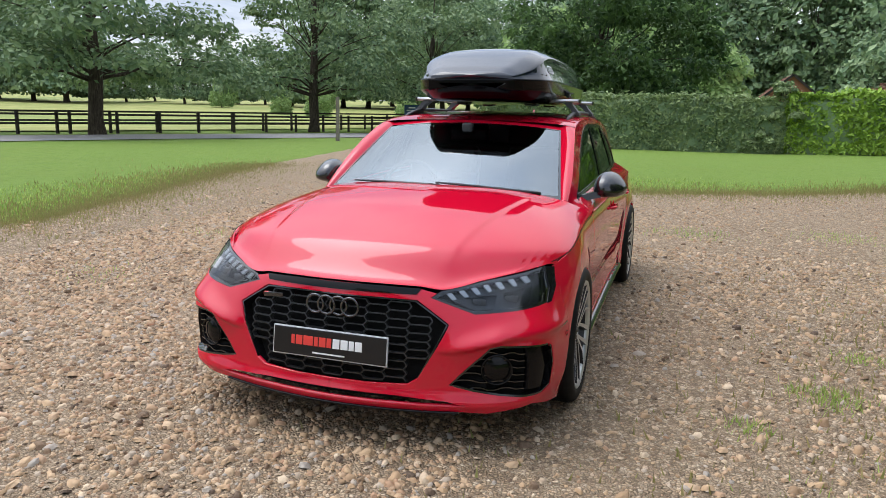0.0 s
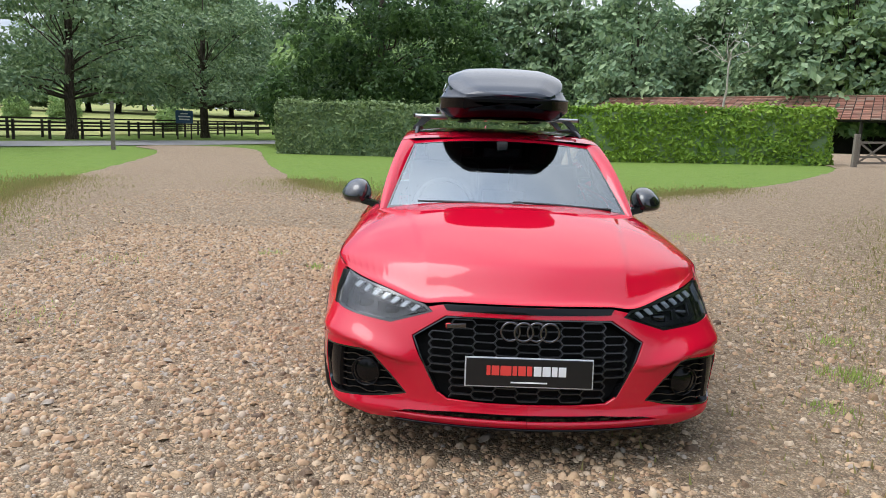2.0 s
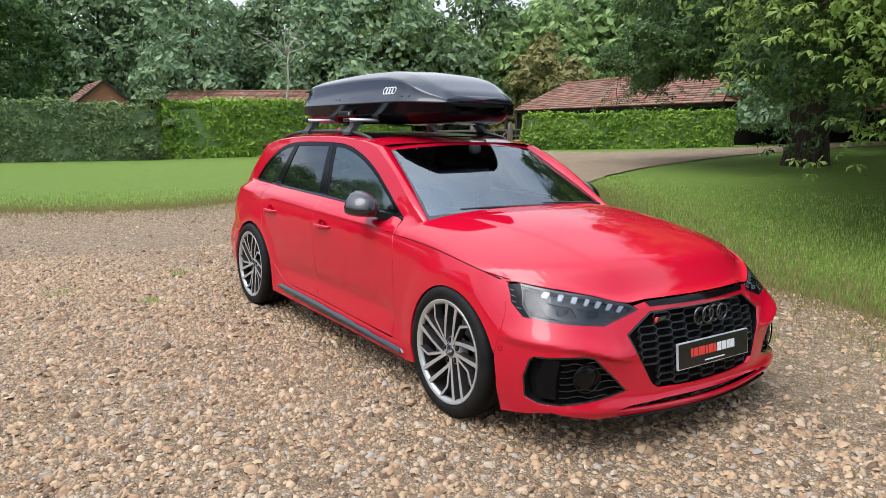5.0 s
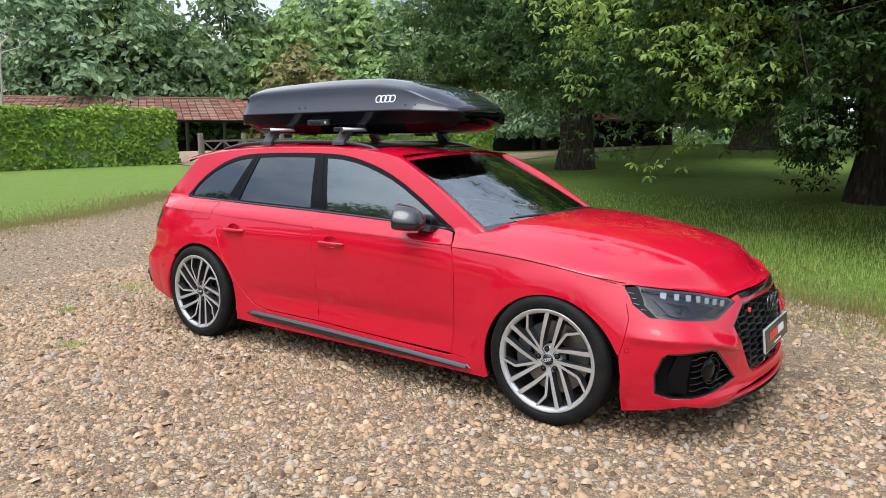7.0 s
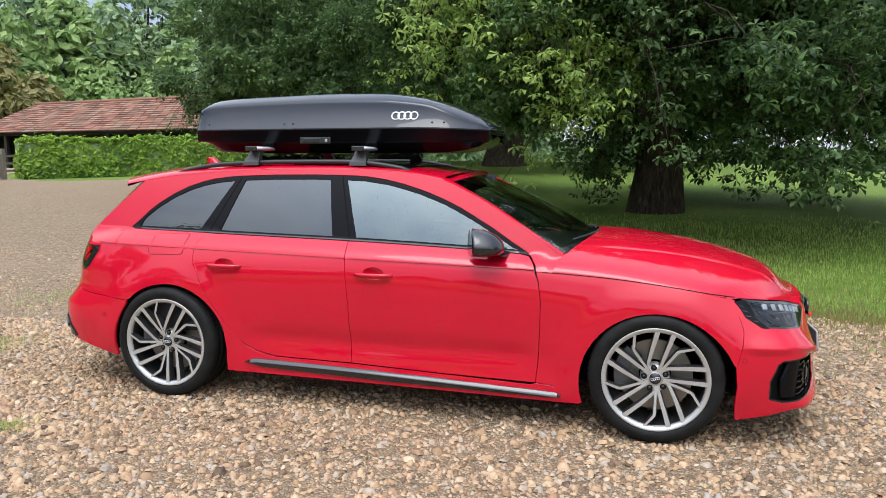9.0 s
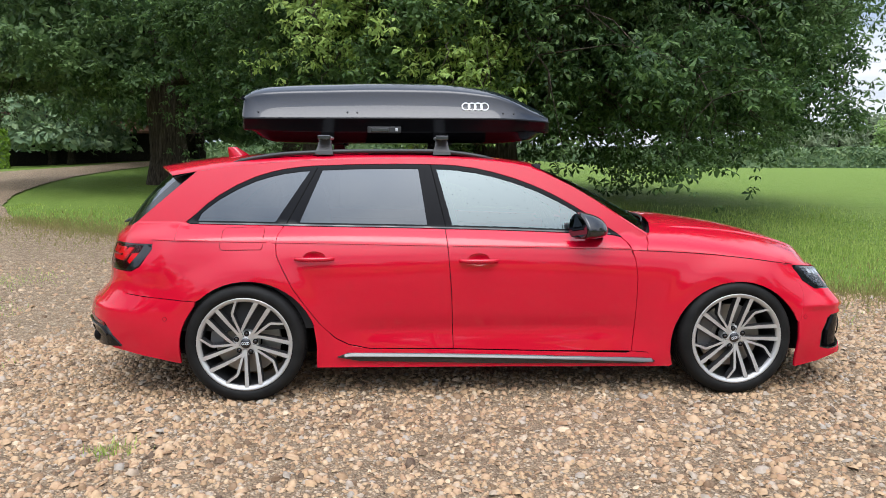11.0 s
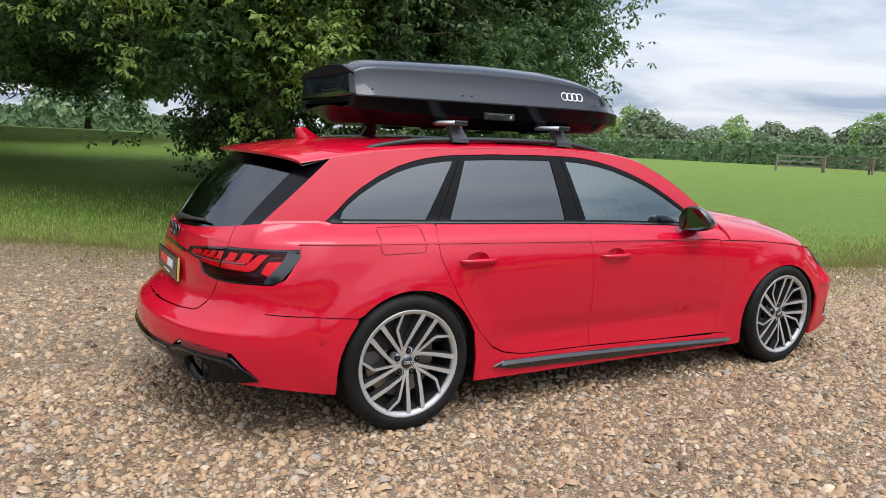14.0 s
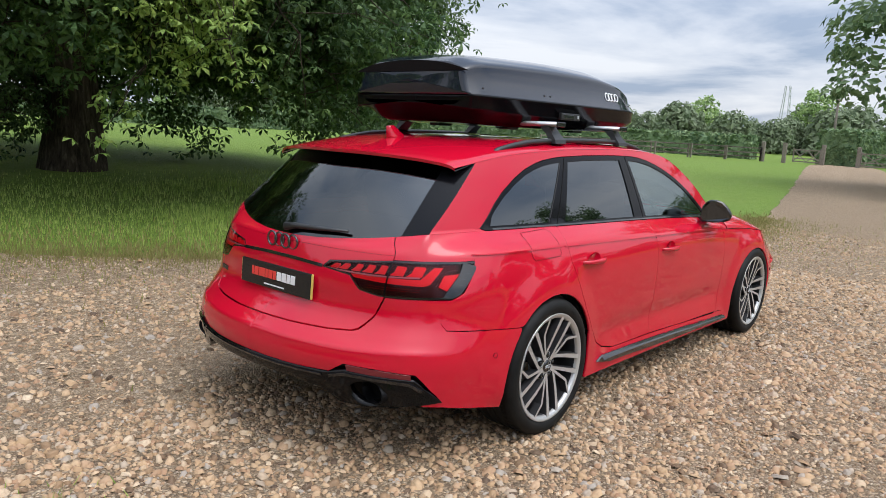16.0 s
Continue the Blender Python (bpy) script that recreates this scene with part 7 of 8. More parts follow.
    dsc = turned([(0.08, -0.02), (0.185, -0.02), (0.187, -0.012), (0.185, 0.008), (0.08, 0.008)], 64)
    part("brake_disc", dsc, M["disc"], w, smooth=False)
    cv, cf = loft([[(r * math.cos(a), y, r * math.sin(a)) for r, y in ((0.125, -0.055), (0.205, -0.052), (0.21, 0.03), (0.12, 0.03))] for a in np.linspace(radians(118), radians(182), 14)], closed=True, cap=True)
    part("brake_caliper", bm_from(cv, cf), M["caliper"], w, smooth=False)
    return w


wheel_a = build_wheel(radians(-88.8))
wheel_a.matrix_basis = pose(AXF, -0.800, HUB, 0, -15.6, 0)
copy_thing(wheel_a, pose(AXR, -0.800, HUB, 0, 0, 0))
copy_thing(wheel_a, pose(AXF, 0.800, HUB, 0, 10, 180))
copy_thing(wheel_a, pose(AXR, 0.800, HUB, 0, 40, 180))

# ---- underside and arch liners
ub = box_bm(0.0, 0, 0.26, 4.2, 1.10, 0.16, 0.03)
add_box(ub, 0.0, 0, 0.24, 2.0, 1.66, 0.14, 0.03)
add_box(ub, 1.98, 0, 0.26, 0.35, 1.30, 0.14, 0.03)
add_box(ub, -2.05, 0, 0.34, 0.40, 1.30, 0.16, 0.03)
add_box(ub, 0.0, 0, 0.50, 4.1, 1.05, 0.45, 0.05)
part("underbody", ub, M["under"], car)
for ax in (AXF, AXR):
    for sy in (-1, 1):
        rows = [[(ax + 0.405 * math.cos(a), y * sy, 0.29 + 0.40 * math.sin(a)) for y in (0.50, 0.70, 0.885)] for a in np.linspace(-0.10, math.pi + 0.10, 24)]
        v, f = loft(rows)
        v2, f2 = loft([[(ax + r * math.cos(a), 0.50 * sy, 0.29 + r * math.sin(a)) for r in (0.0, 0.41)] for a in np.linspace(-0.10, math.pi + 0.10, 24)])
        part("arch_liner", bm_from(*join_geo((v, f), (v2, f2))), M["under"], car)


# ---------------------------------------------------------------- car: lamps, grille and trim
def bars_on(surf, lines, width, depth, offset):
    """Square-edged bars that lie along lines of a surface: a face strip and two flanks each."""
    V, F, N = [], [], []
    for ln in lines:
        ln = np.asarray(ln, float)
        P, n = surf.at(ln[:, 0], ln[:, 1])
        T = np.gradient(P, axis=0)
        S = np.cross(n, T)
        S /= np.maximum(np.linalg.norm(S, axis=1, keepdims=True), 1e-9)
        P = P + n * offset
        rows = [P - S * width * 0.75 - n * depth, P - S * width / 2, P + S * width / 2, P + S * width * 0.75 - n * depth]
        k = len(ln)
        for (a, c, nn) in ((0, 1, -S), (1, 2, n), (2, 3, S)):
            o = len(V)
            V += list(rows[a]) + list(rows[c])
            N += list(nn) * 2
            for i in range(k - 1):
                q = (o + i, o + i + 1, o + k + i + 1, o + k + i)
                if np.dot(np.cross(V[q[1]] - V[q[0]], V[q[2]] - V[q[0]]), nn[i]) < 0:
                    q = tuple(reversed(q))
                F.append(q)
    return V, F, N


def honeycomb(poly, cw, ch, y0, z0, ys, zs, conv):
    """The bars of a stretched honeycomb inside a (|y|, z) outline, as lines on the body."""
    hx, hz = cw * 0.37, ch / 2
    seen, out = set(), []
    for r in range(zs):
        for c in range(ys):
            cy, cz = y0 + c * cw * 0.87, z0 - r * ch + (ch / 2 if c % 2 else 0)
            ring_ = [(cy + hx, cz + hz), (cy + cw / 2, cz), (cy + hx, cz - hz), (cy - hx, cz - hz), (cy - cw / 2, cz), (cy - hx, cz + hz)]
            for i in range(6):
                a, d = ring_[i], ring_[(i + 1) % 6]
                key = tuple(sorted((tuple(round(v * 400) for v in a), tuple(round(v * 400) for v in d))))
                if key in seen or not inside(poly, np.array((a, d))).all() or max(a[0], d[0]) < 0.001:
                    continue
                seen.add(key)
                a, d = [(max(q[0], 0.0), q[1]) for q in (a, d)]
                out.append([conv(*p) for p in (a, ((a[0] + d[0]) / 2, (a[1] + d[1]) / 2), d)])
    return out


conv_n = lambda y, z: (s_y(y, z), z)
# dark well behind the grille and the intakes
panel("grille_well", [patch(body, shrink(grille, -0.004), step=0.06, offset=-0.055, flange=0)], M["under"], bumper, middle=True)
gr_poly = [(-0.05, .637), (.352, .634), (.49, .545), (.377, .318), (.335, .292), (-0.05, .285)]
comb = honeycomb(gr_poly, 0.106, 0.0345, 0.0, 0.624, 7, 12, conv_n)
panel("grille_mesh", [bars_on(body, comb, 0.0040, 0.020, -0.014)], M["grille"], bumper, "gloss black honeycomb grille", middle=True)
g_in = shrink(grille, 0.011)
g_in = [(S1 if abs(p[0] - S1) < 0.02 else p[0], p[1]) for p in g_in]
panel("grille_frame", [bars_on(body, [nose((.0, .634), (.1, .635), (.2, .634), (.345, .630), (.42, .584), (.483, .543), (.45, .465), (.41, .38), (.372, .302), (.352, .283), (.325, .274), (.2, .269), (.1, .267), (0.0, .267))], 0.006, 0.05, -0.004)], M["gloss_black"], bumper, middle=True)
# emblem of four plain rings, badge, number board
def torus(cx, cy, cz, R, r, axis="x", n=28, m=8, squash=1.0):
    rows = []
    for a in np.linspace(0, 2 * math.pi, n + 1):
        row = []
        for q in [2 * math.pi * k / m for k in range(m)]:
            h, v, d = (R + r * math.cos(q)) * math.cos(a), (R + r * math.cos(q)) * math.sin(a), r * math.sin(q) * squash
            row.append({"x": (cx + d, cy + h, cz + v), "y": (cx + h, cy + d, cz + v)}[axis])
        rows.append(row)
    return loft(rows, closed=True)


for k in range(4):
    yk = -0.081 + 0.054 * k
    part("emblem_ring", bm_from(*torus(2.262 - 0.10 * yk * yk + 0.004 * (k % 2), yk, 0.592, 0.0385, 0.0055)), M["chrome_dark"], bumper, smooth=True)
badge = part("badge", box_bm(2.222, -0.305, 0.600, 0.012, 0.085, 0.020, 0.004, rot=Matrix.Rotation(radians(12), 3, "Z")), M["chrome_dark"], bumper)
part("badge_flash", box_bm(2.226, -0.338, 0.600, 0.014, 0.020, 0.021, 0.003, rot=Matrix.Rotation(radians(12), 3, "Z")), M["plate_red"], badge)


def number_board(name, x, z, face, flip, parent, tilt, edge=None):
    """A black show plate with plain bars of print. face: +1 looks forward, -1 back."""
    o = new(name)
    o.parent = parent
    o.matrix_basis = pose(x, 0, z, 0, tilt, 0)
    tagged(o, "black dealer's show plate with red and white print bars")
    part("plate", box_bm(0, 0, 0, 0.012, 0.52, 0.115, 0.004), M["plate_black"], o)
    if edge:
        part("plate_edge", box_bm(-0.002 * face, 0, 0, 0.011, 0.530, 0.113, 0.004), M[edge], o)
    else:
        part("plate_frame", box_bm(-0.002 * face, 0, 0, 0.012, 0.530, 0.124, 0.004), M["silver"], o, "thin silver frame")
    d = face * 0.0065
    sgn = -face
    # two plain bars, red then white, cut into letter-wide blocks
    y = 0.178
    for col, widths in (("plate_red", (.021, .036, .050, .023, .036, .026)), ("plate_white", (.036, .038, .028, .036))):
        for w in widths:
            h = 0.040 + 0.008 * (w < 0.021)
            part("print_bar", box_bm(d, sgn * -1 * -(y - w / 2) * 1.0, 0.008 - 0.002 * (w < 0.021), 0.003, w - 0.005, h, 0.001), M[col], o)
            y -= w
        y -= 0.002
    part("print_line", box_bm(d, 0.0, -0.040, 0.003, 0.15, 0.006), M["plate_white"], o)
    return o


number_board("front_plate", 2.292, 0.428, 1, 1, bumper, -6)

# headlamps
hl_in = shrink(hl_uv, 0.009)
lamps = []
for sgn in (1, -1):
    lamp = new("headlamp")
    lamp.parent = car
    tagged(lamp, "clear headlamp with white segmented daytime lights")
    lamps.append(lamp)


def on_lamp(name, geos, material, label=""):
    return panel(name, geos, material, lamps, label)


on_lamp("lamp_housing", [patch(body, hl_uv, step=0.03, offset=-0.050, flange=0)], M["lamp_grey"])
on_lamp("lamp_rim", [patch(body, hl_uv, [hl_in], step=0.03, offset=-0.003, flange=0.05)], M["gloss_black"])
on_lamp("lamp_cover", [patch(body, hl_in, step=0.03, offset=-0.001, flange=0)], M["clear"])
top_z = lambda y: float(np.interp(y, (.44, .60, .814), (.670, .710, .751)))
for k in range(7):
    y_ = 0.462 + 0.044 * k
    z_ = top_z(y_) - 0.012
    on_lamp("daylight_segment", [patch(body, nose((y_, z_), (y_ + 0.018, z_ + 0.004), (y_ + 0.042, z_ - 0.020), (y_ + 0.028, z_ - 0.024)), step=0.03, offset=-0.010, flange=0.008)], M["lamp_white"])
on_lamp("lower_strip", [bars_on(body, [nose((.43, .642), (.52, .612), (.585, .597), (.66, .604), (.735, .612))], 0.004, 0.02, -0.012)], M["chrome_dark"])
on_lamp("lamp_bezel", [patch(body, nose((.47, .646), (.585, .604), (.74, .617), (.79, .64), (.785, .705), (.60, .672)), [nose((.52, .645), (.59, .622), (.66, .628), (.66, .668), (.60, .664)), nose((.68, .632), (.755, .64), (.755, .690), (.68, .674))], step=0.03, offset=-0.030, flange=0.012)], M["lamp_dark"])
for sgn, lamp in zip((-1, 1), lamps):
    for y_, z_ in ((.595, .643), (.718, .660)):
        p_, n_ = body.at(*conv_n(y_, z_))
        p_ = p_[0] - n_[0] * 0.050
        part("projector_lens", box_bm(p_[0], p_[1] * -sgn, p_[2], 0.03, 0.062, 0.034, 0.012, 3), M["gloss_black"], lamp, smooth=True)
# black vent with fins at the lamp's outer end
vent_f = [(s_x(1.772, .738), .738), (s_x(1.825, .665), .665), (s_x(1.905, .617), .615), (s_x(1.940, .612), .612), (s_x(1.872, .665), .665), (s_x(1.822, .744), .744)]
on_lamp("lamp_vent", [patch(body, vent_f, step=0.015, offset=0.0015, flange=0.006)], M["trim_black"])
for k in range(4):
    z_ = 0.645 + 0.023 * k
    a_ = s_x(float(np.interp(z_, (.615, .665, .738), (1.905, 1.825, 1.772))), z_)
    on_lamp("lamp_fin", [bars_on(body, [[(a_ + 0.008, z_ + 0.004), (a_ + 0.022, z_ + 0.001), (a_ + 0.036, z_)]], 0.003, 0.008, 0.004)], M["chrome_dark"])

tip = [(s_x(1.735, .745), .745), (s_x(1.735, .77), .772)] + nose((.80, .772), (.74, .754), (.70, .738), (.70, .732), (.76, .743), (.812, .7525))
panel("wing_tip", [patch(body, tip, step=0.02, offset=-0.0005, flange=0.006)], M["paint"], fenders)
# side intakes in the bumper
panel("intake_well", [patch(body, shrink(fog, -0.003), step=0.04, offset=-0.05, flange=0)], M["under"], bumper)
fog_yz = [(.868, .463), (.78, .470), (.70, .470), (.66, .460), (.575, .375), (.503, .297), (.60, .276), (.70, .262), (.80, .250), (.852, .246), (.872, .262), (.884, .36), (.879, .445)]
slats = []
for z_ in np.arange(0.252, 0.475, 0.030):
    ys_ = [y_ for y_ in np.linspace(0.49, 0.80, 90) if inside(fog_yz, np.array([(y_, z_)]))[0]]
    if len(ys_) > 6:
        yy = np.linspace(min(ys_), max(ys_), 9)
        slats.append([conv_n(y_, z_ + (0.006 if i % 4 in (1, 2) else -0.002)) for i, y_ in enumerate(yy)])
panel("intake_slats", [bars_on(body, slats, 0.0045, 0.02, -0.018)], M["gloss_black"], bumper)
panel("intake_blade", [patch(body, nose((.802, .455), (.850, .455), (.866, .36), (.855, .270), (.812, .274), (.815, .36)), step=0.03, offset=-0.012, flange=0.035)], M["trim_black"], bumper)
panel("intake_frame", [bars_on(body, [[p for p in densify(shrink(fog, 0.004), 0.03)]], 0.008, 0.04, -0.003)], M["gloss_black"], bumper)
for sgn in (-1, 1):
    p_, n_ = body.at(*conv_n(.690, .365))
    p_, n_ = p_[0], n_[0]
    ang = math.atan2(n_[1], n_[0])
    g1 = torus(0, 0, 0, 0.062, 0.004)
    rows = [[(0.004 - 0.016 * r * r, 0.062 * r * math.cos(a), 0.062 * r * math.sin(a)) for r in (0.0, 0.35, 0.7, 1.0)] for a in np.linspace(0, 2 * math.pi, 29)]
    v, f = join_geo(g1, loft(rows))
    part("sensor_dish", bm_from(v, f), M["deep_black"], bumper, smooth=True, matrix=pose(p_[0] - n_[0] * 0.012, (p_[1] - n_[1] * 0.012) * -sgn, p_[2], 0, 0, math.degrees(ang) * -sgn))
# round parking sensors let into the bumper sides
for sgn in (1, -1):
    for parent_, x_, z_ in ((bumper, 1.827, 0.459), (rear_bumper, -1.850, 0.481)):
        p_, n_ = body.at(s_x(x_, z_), z_)
        p_, n_ = p_[0] * np.array((1, sgn, 1)), n_[0] * np.array((1, sgn, 1))
        turn_ = Matrix.Translation(tuple(p_)) @ Vector(tuple(n_)).to_track_quat("X", "Z").to_matrix().to_4x4()
        rim_ = [[(0.0012 * (r < 0.0115), r * math.cos(a), r * math.sin(a)) for r in (0.0, 0.0085, 0.0098, 0.0115)] for a in np.linspace(0, 2 * math.pi, 21)]
        part("parking_sensor", bm_from(*loft(rim_)), M["paint"], parent_, smooth=True, matrix=turn_)
        part("sensor_ring", bm_from(*torus(0.0008, 0, 0, 0.0112, 0.0012)), M["seam"], parent_, smooth=True, matrix=turn_)
# slot under the bonnet, lower slot and splitter
panel("bonnet_slot", [patch(body, nose((.36, .677), (.2, .682)) + [(S1, .683), (S1, .655)] + nose((.2, .655), (.345, .655)), step=0.04, offset=0.003, flange=0.01)], M["deep_black"], bumper, middle=True)
panel("lower_slot_well", [patch(body, shrink(lower_slot, -0.004), step=0.05, offset=-0.04, flange=0)], M["under"], bumper, middle=True)
spl = [body.at(*conv_n(y_, .185 + 0.005 * (y_ / 0.55) ** 4))[0][0] for y_ in np.linspace(0.55, 0.0, 28)]
rows = [[p + np.array((-0.06, 0, 0.004)) for p in spl], [p + np.array((0.004, 0, 0.000)) for p in spl], [p + np.array((0.009, 0, -0.004)) for p in spl], [p + np.array((0.006, 0, -0.009)) for p in spl], [p + np.array((-0.08, 0, -0.010)) for p in spl]]
v, f = loft([[tuple(q) for q in r] for r in rows])
v2 = [(q[0], -q[1], q[2]) for q in v]
part("front_splitter", bm_from(*join_geo((v, f), (v2, [tuple(reversed(q)) for q in f]))), M["deep_black"], bumper, "gloss black splitter lip", smooth=True)

# gloss strip under the side windows, and the folded shoulder line of doors and quarters
panel("waist_strip", [bars_on(upper, [[(x, float(spline(ZB_X, ZB_Z, x)) + 0.003) for x in np.linspace(-1.69, 0.69, 60)]], 0.009, 0.004, 0.005)], M["gloss_black"], [car, car])
for pars_, x0, x1 in ((front_doors, -0.266, 0.790), (rear_doors, -1.234, -0.278), (quarters, -1.93, -1.246)):
    panel("shoulder_crease", [bars_on(body, [[(s_x(float(x), float(z_t(x))), float(z_t(x))) for x in np.linspace(x0, x1, 40)]], 0.010, 0.002, -0.0004 if pars_ is quarters else -0.0012)], M["paint"], pars_)

# ---- tail lamps
tlamps = []
for sgn in (1, -1):
    lamp = new("tail_lamp")
    lamp.parent = car
    tagged(lamp, "dark red tail lamp with bright red segments")
    tlamps.append(lamp)
on_tail = lambda name, geos, material, label="": panel(name, geos, material, tlamps, label)
tl_in = shrink(tl, 0.006)
on_tail("lamp_housing", [patch(body, tl, step=0.03, offset=-0.030, flange=0)], M["lamp_dark"])
on_tail("lamp_rim", [patch(body, tl, [tl_in], step=0.03, offset=-0.001, flange=0.03)], M["gloss_black"])
on_tail("lamp_cover", [patch(body, tl_in, step=0.03, offset=0.0, flange=0)], M["red_lens"])
for a0, a1, zt_ in ((-2.728, -2.690, .848), (-2.680, -2.635, .853), (-2.610, -2.565, .858), (-2.550, -2.498, .861), (-2.483, -2.430, .864), (-2.402, -2.338, .866), (-2.322, -2.255, .868)):
    on_tail("light_segment", [patch(body, [(a0, .8275), (a1, .8275), (a1 + .016, zt_ - .006), (a1 + .012, zt_), (a0 + .034, zt_), (a0 + .022, .842)], step=0.02, offset=-0.008, flange=0.01)], M["lamp_red"])
on_tail("light_bar", [bars_on(body, [[(a, .8235 - .0045 * math.sin((a + 2.755) / .49 * math.pi)) for a in np.linspace(-2.752, -2.262, 14)]], 0.006, 0.012, -0.004)], M["lamp_white"])
on_tail("light_band", [patch(body, [(-2.605, .814), (-2.26, .817), (-2.205, .868), (-2.165, .868), (-2.215, .800), (-2.245, .790), (-2.42, .792), (-2.585, .800)], step=0.03, offset=-0.010, flange=0.01)], M["lamp_red"])
on_tail("light_hook", [patch(body, [(-2.158, .836), (-2.088, .842), (-2.134, .774), (-2.176, .790)], step=0.02, offset=-0.008, flange=0.012)], M["lamp_red"])
on_tail("hook_edge", [bars_on(body, [[(-2.19, .790), (-2.172, .830), (-2.148, .853), (-2.10, .857)]], 0.003, 0.008, -0.006)], M["chrome_dark"])
for k in range(2):
    on_tail("lower_element", [bars_on(body, [[(q, .775 - .009 * k) for q in np.linspace(-2.52, -2.26, 8)]], 0.0022, 0.008, -0.010)], M["reflector"])
# black vent with fins at the outer end
vent_r = [(s_x(-1.975, .889), .889), (s_x(-1.925, .868), .868), (s_x(-1.932, .853), .853), (s_x(-2.012, .762), .762), (s_x(-2.06, .744), .744), (s_x(-2.085, .744), .744), (s_x(-2.005, .838), .838)]
on_tail("lamp_vent", [patch(body, vent_r, step=0.02, offset=0.0015, flange=0.01)], M["gloss_black"])
for k in range(4):
    zf = 0.775 + 0.023 * k
    sf_ = s_x(-2.055 + 0.088 * (zf - 0.765) / 0.10, zf)
    on_tail("lamp_fin", [bars_on(body, [[(sf_ + 0.006, zf), (sf_ + 0.018, zf - 0.002), (sf_ + 0.030, zf - 0.004)]], 0.003, 0.008, 0.004)], M["chrome_dark"])
on_tail("lamp_split", [bars_on(body, [[(s_y(.600, z_, False), z_) for z_ in np.linspace(.737, .880, 8)]], 0.005, 0.003, 0.0012)], M["deep_black"])
# ---- tail trim
panel("tail_strip", [bars_on(body, [[(S0, .834)] + tail((.05, .834), (.12, .833), (.2, .830), (.288, .8255))], 0.014, 0.02, 0.004)], M["gloss_black"], tailgate, "gloss black strip between the lamps", middle=True)
number_board("rear_plate", -2.346, 0.728, -1, -1, tailgate, 3, "plate_yellow")
for k in range(4):
    yk = -0.075 + 0.050 * k
    part("emblem_ring", bm_from(*torus(-2.309 + 0.12 * yk * yk - 0.004 * (k % 2), yk, 0.897, 0.032, 0.005)), M["chrome_dark"], tailgate, smooth=True)
for k, w in enumerate((.024, .022, .024)):
    yk = 0.553 - 0.029 * k
    part("badge_bar", box_bm(float(body.at(s_y(yk, 0.684, False), 0.684)[0][0, 0]) - 0.002, yk, 0.684, 0.008, w, 0.022, 0.002), M["gloss_black"], tailgate)
ex_s, ex_z = -2.418, 0.348
oval = [(ex_s + 0.082 * math.cos(a), ex_z + 0.055 * math.sin(a)) for a in np.linspace(0, 2 * math.pi, 32, endpoint=False)]
panel("rear_diffuser", [patch(body, [(S0, .372)] + tail((.3, .372), (.47, .380), (.50, .300), (.3, .304)) + [(S0, .304)], step=0.04, offset=-0.035, flange=0.02)], M["deep_black"], rear_bumper, "gloss black diffuser", middle=True)
panel("diffuser_lip", [patch(body, [(S0, .4125)] + tail((.2, .4125), (.44, .415), (.465, .417), (.448, .372), (.2, .362)) + [(S0, .362)], step=0.025, offset=0.010, flange=0.04)], M["deep_black"], rear_bumper, middle=True)
panel("exhaust_surround", [patch(body, tail((.468, .418), (.537, .435), (.66, .426), (.781, .417)) + [(s_x(-2.113, .318), .3165)] + tail((.79, .309), (.70, .297), (.60, .288), (.50, .289), (.45, .325), (.44, .39)), [oval], step=0.02, offset=0.008, flange=0.05)], M["deep_black"], rear_bumper, "gloss black exhaust surround")
panel("surround_rib", [bars_on(body, [tail((.475, .408), (.54, .424), (.66, .416), (.765, .404), (.80, .375))], 0.013, 0.012, 0.015)], M["gloss_black"], rear_bumper)
panel("lip_rib", [bars_on(body, [[(S0, .402)] + tail((.1, .402), (.2, .402), (.32, .4025), (.44, .405))], 0.008, 0.012, 0.016)], M["gloss_black"], rear_bumper, middle=True)
panel("rear_reflector", [patch(body, tail((.545, .4605), (.66, .4535), (.772, .4395), (.772, .420), (.66, .428), (.55, .437)), step=0.02, offset=0.002, flange=0.01)], M["reflector"], rear_bumper, "slim red reflector")
ex_p, ex_n = body.at(ex_s, ex_z)
ex_p, ex_n = ex_p[0], ex_n[0]
for sgn in (-1, 1):
    rows = []
    for a in np.linspace(0, 2 * math.pi, 37):
        rows.append([(x_, r * 0.078 * math.cos(a), r * 0.050 * math.sin(a)) for x_, r in ((0.10, 0.92), (0.0, 1.0), (-0.014, 1.0), (-0.018, 0.97), (-0.014, 0.92), (0.02, 0.90), (0.12, 0.85), (0.12, 0.0))])
    part("exhaust_tip", bm_from(*loft(rows)), M["exhaust"], car, "oval black exhaust tip", smooth=True, matrix=pose(ex_p[0] + 0.040, ex_p[1] * -sgn, ex_p[2] - 0.002, 0, 0, 10 * sgn))
# rear wiper
wp = [tail_s.at(q, p)[0][0] + tail_s.at(q, p)[1][0] * 0.020 for q, p in ((0.05, 0.0), (0.075, 0.10), (0.07, 0.3), (0.05, 0.54))]
wv, wf = tube([tuple(q) for q in wp], 0.010, 8, [0.020, 0.014, 0.010, 0.006])
part("rear_wiper", bm_from(wv, wf), M["satin_black"], tailgate, smooth=True)

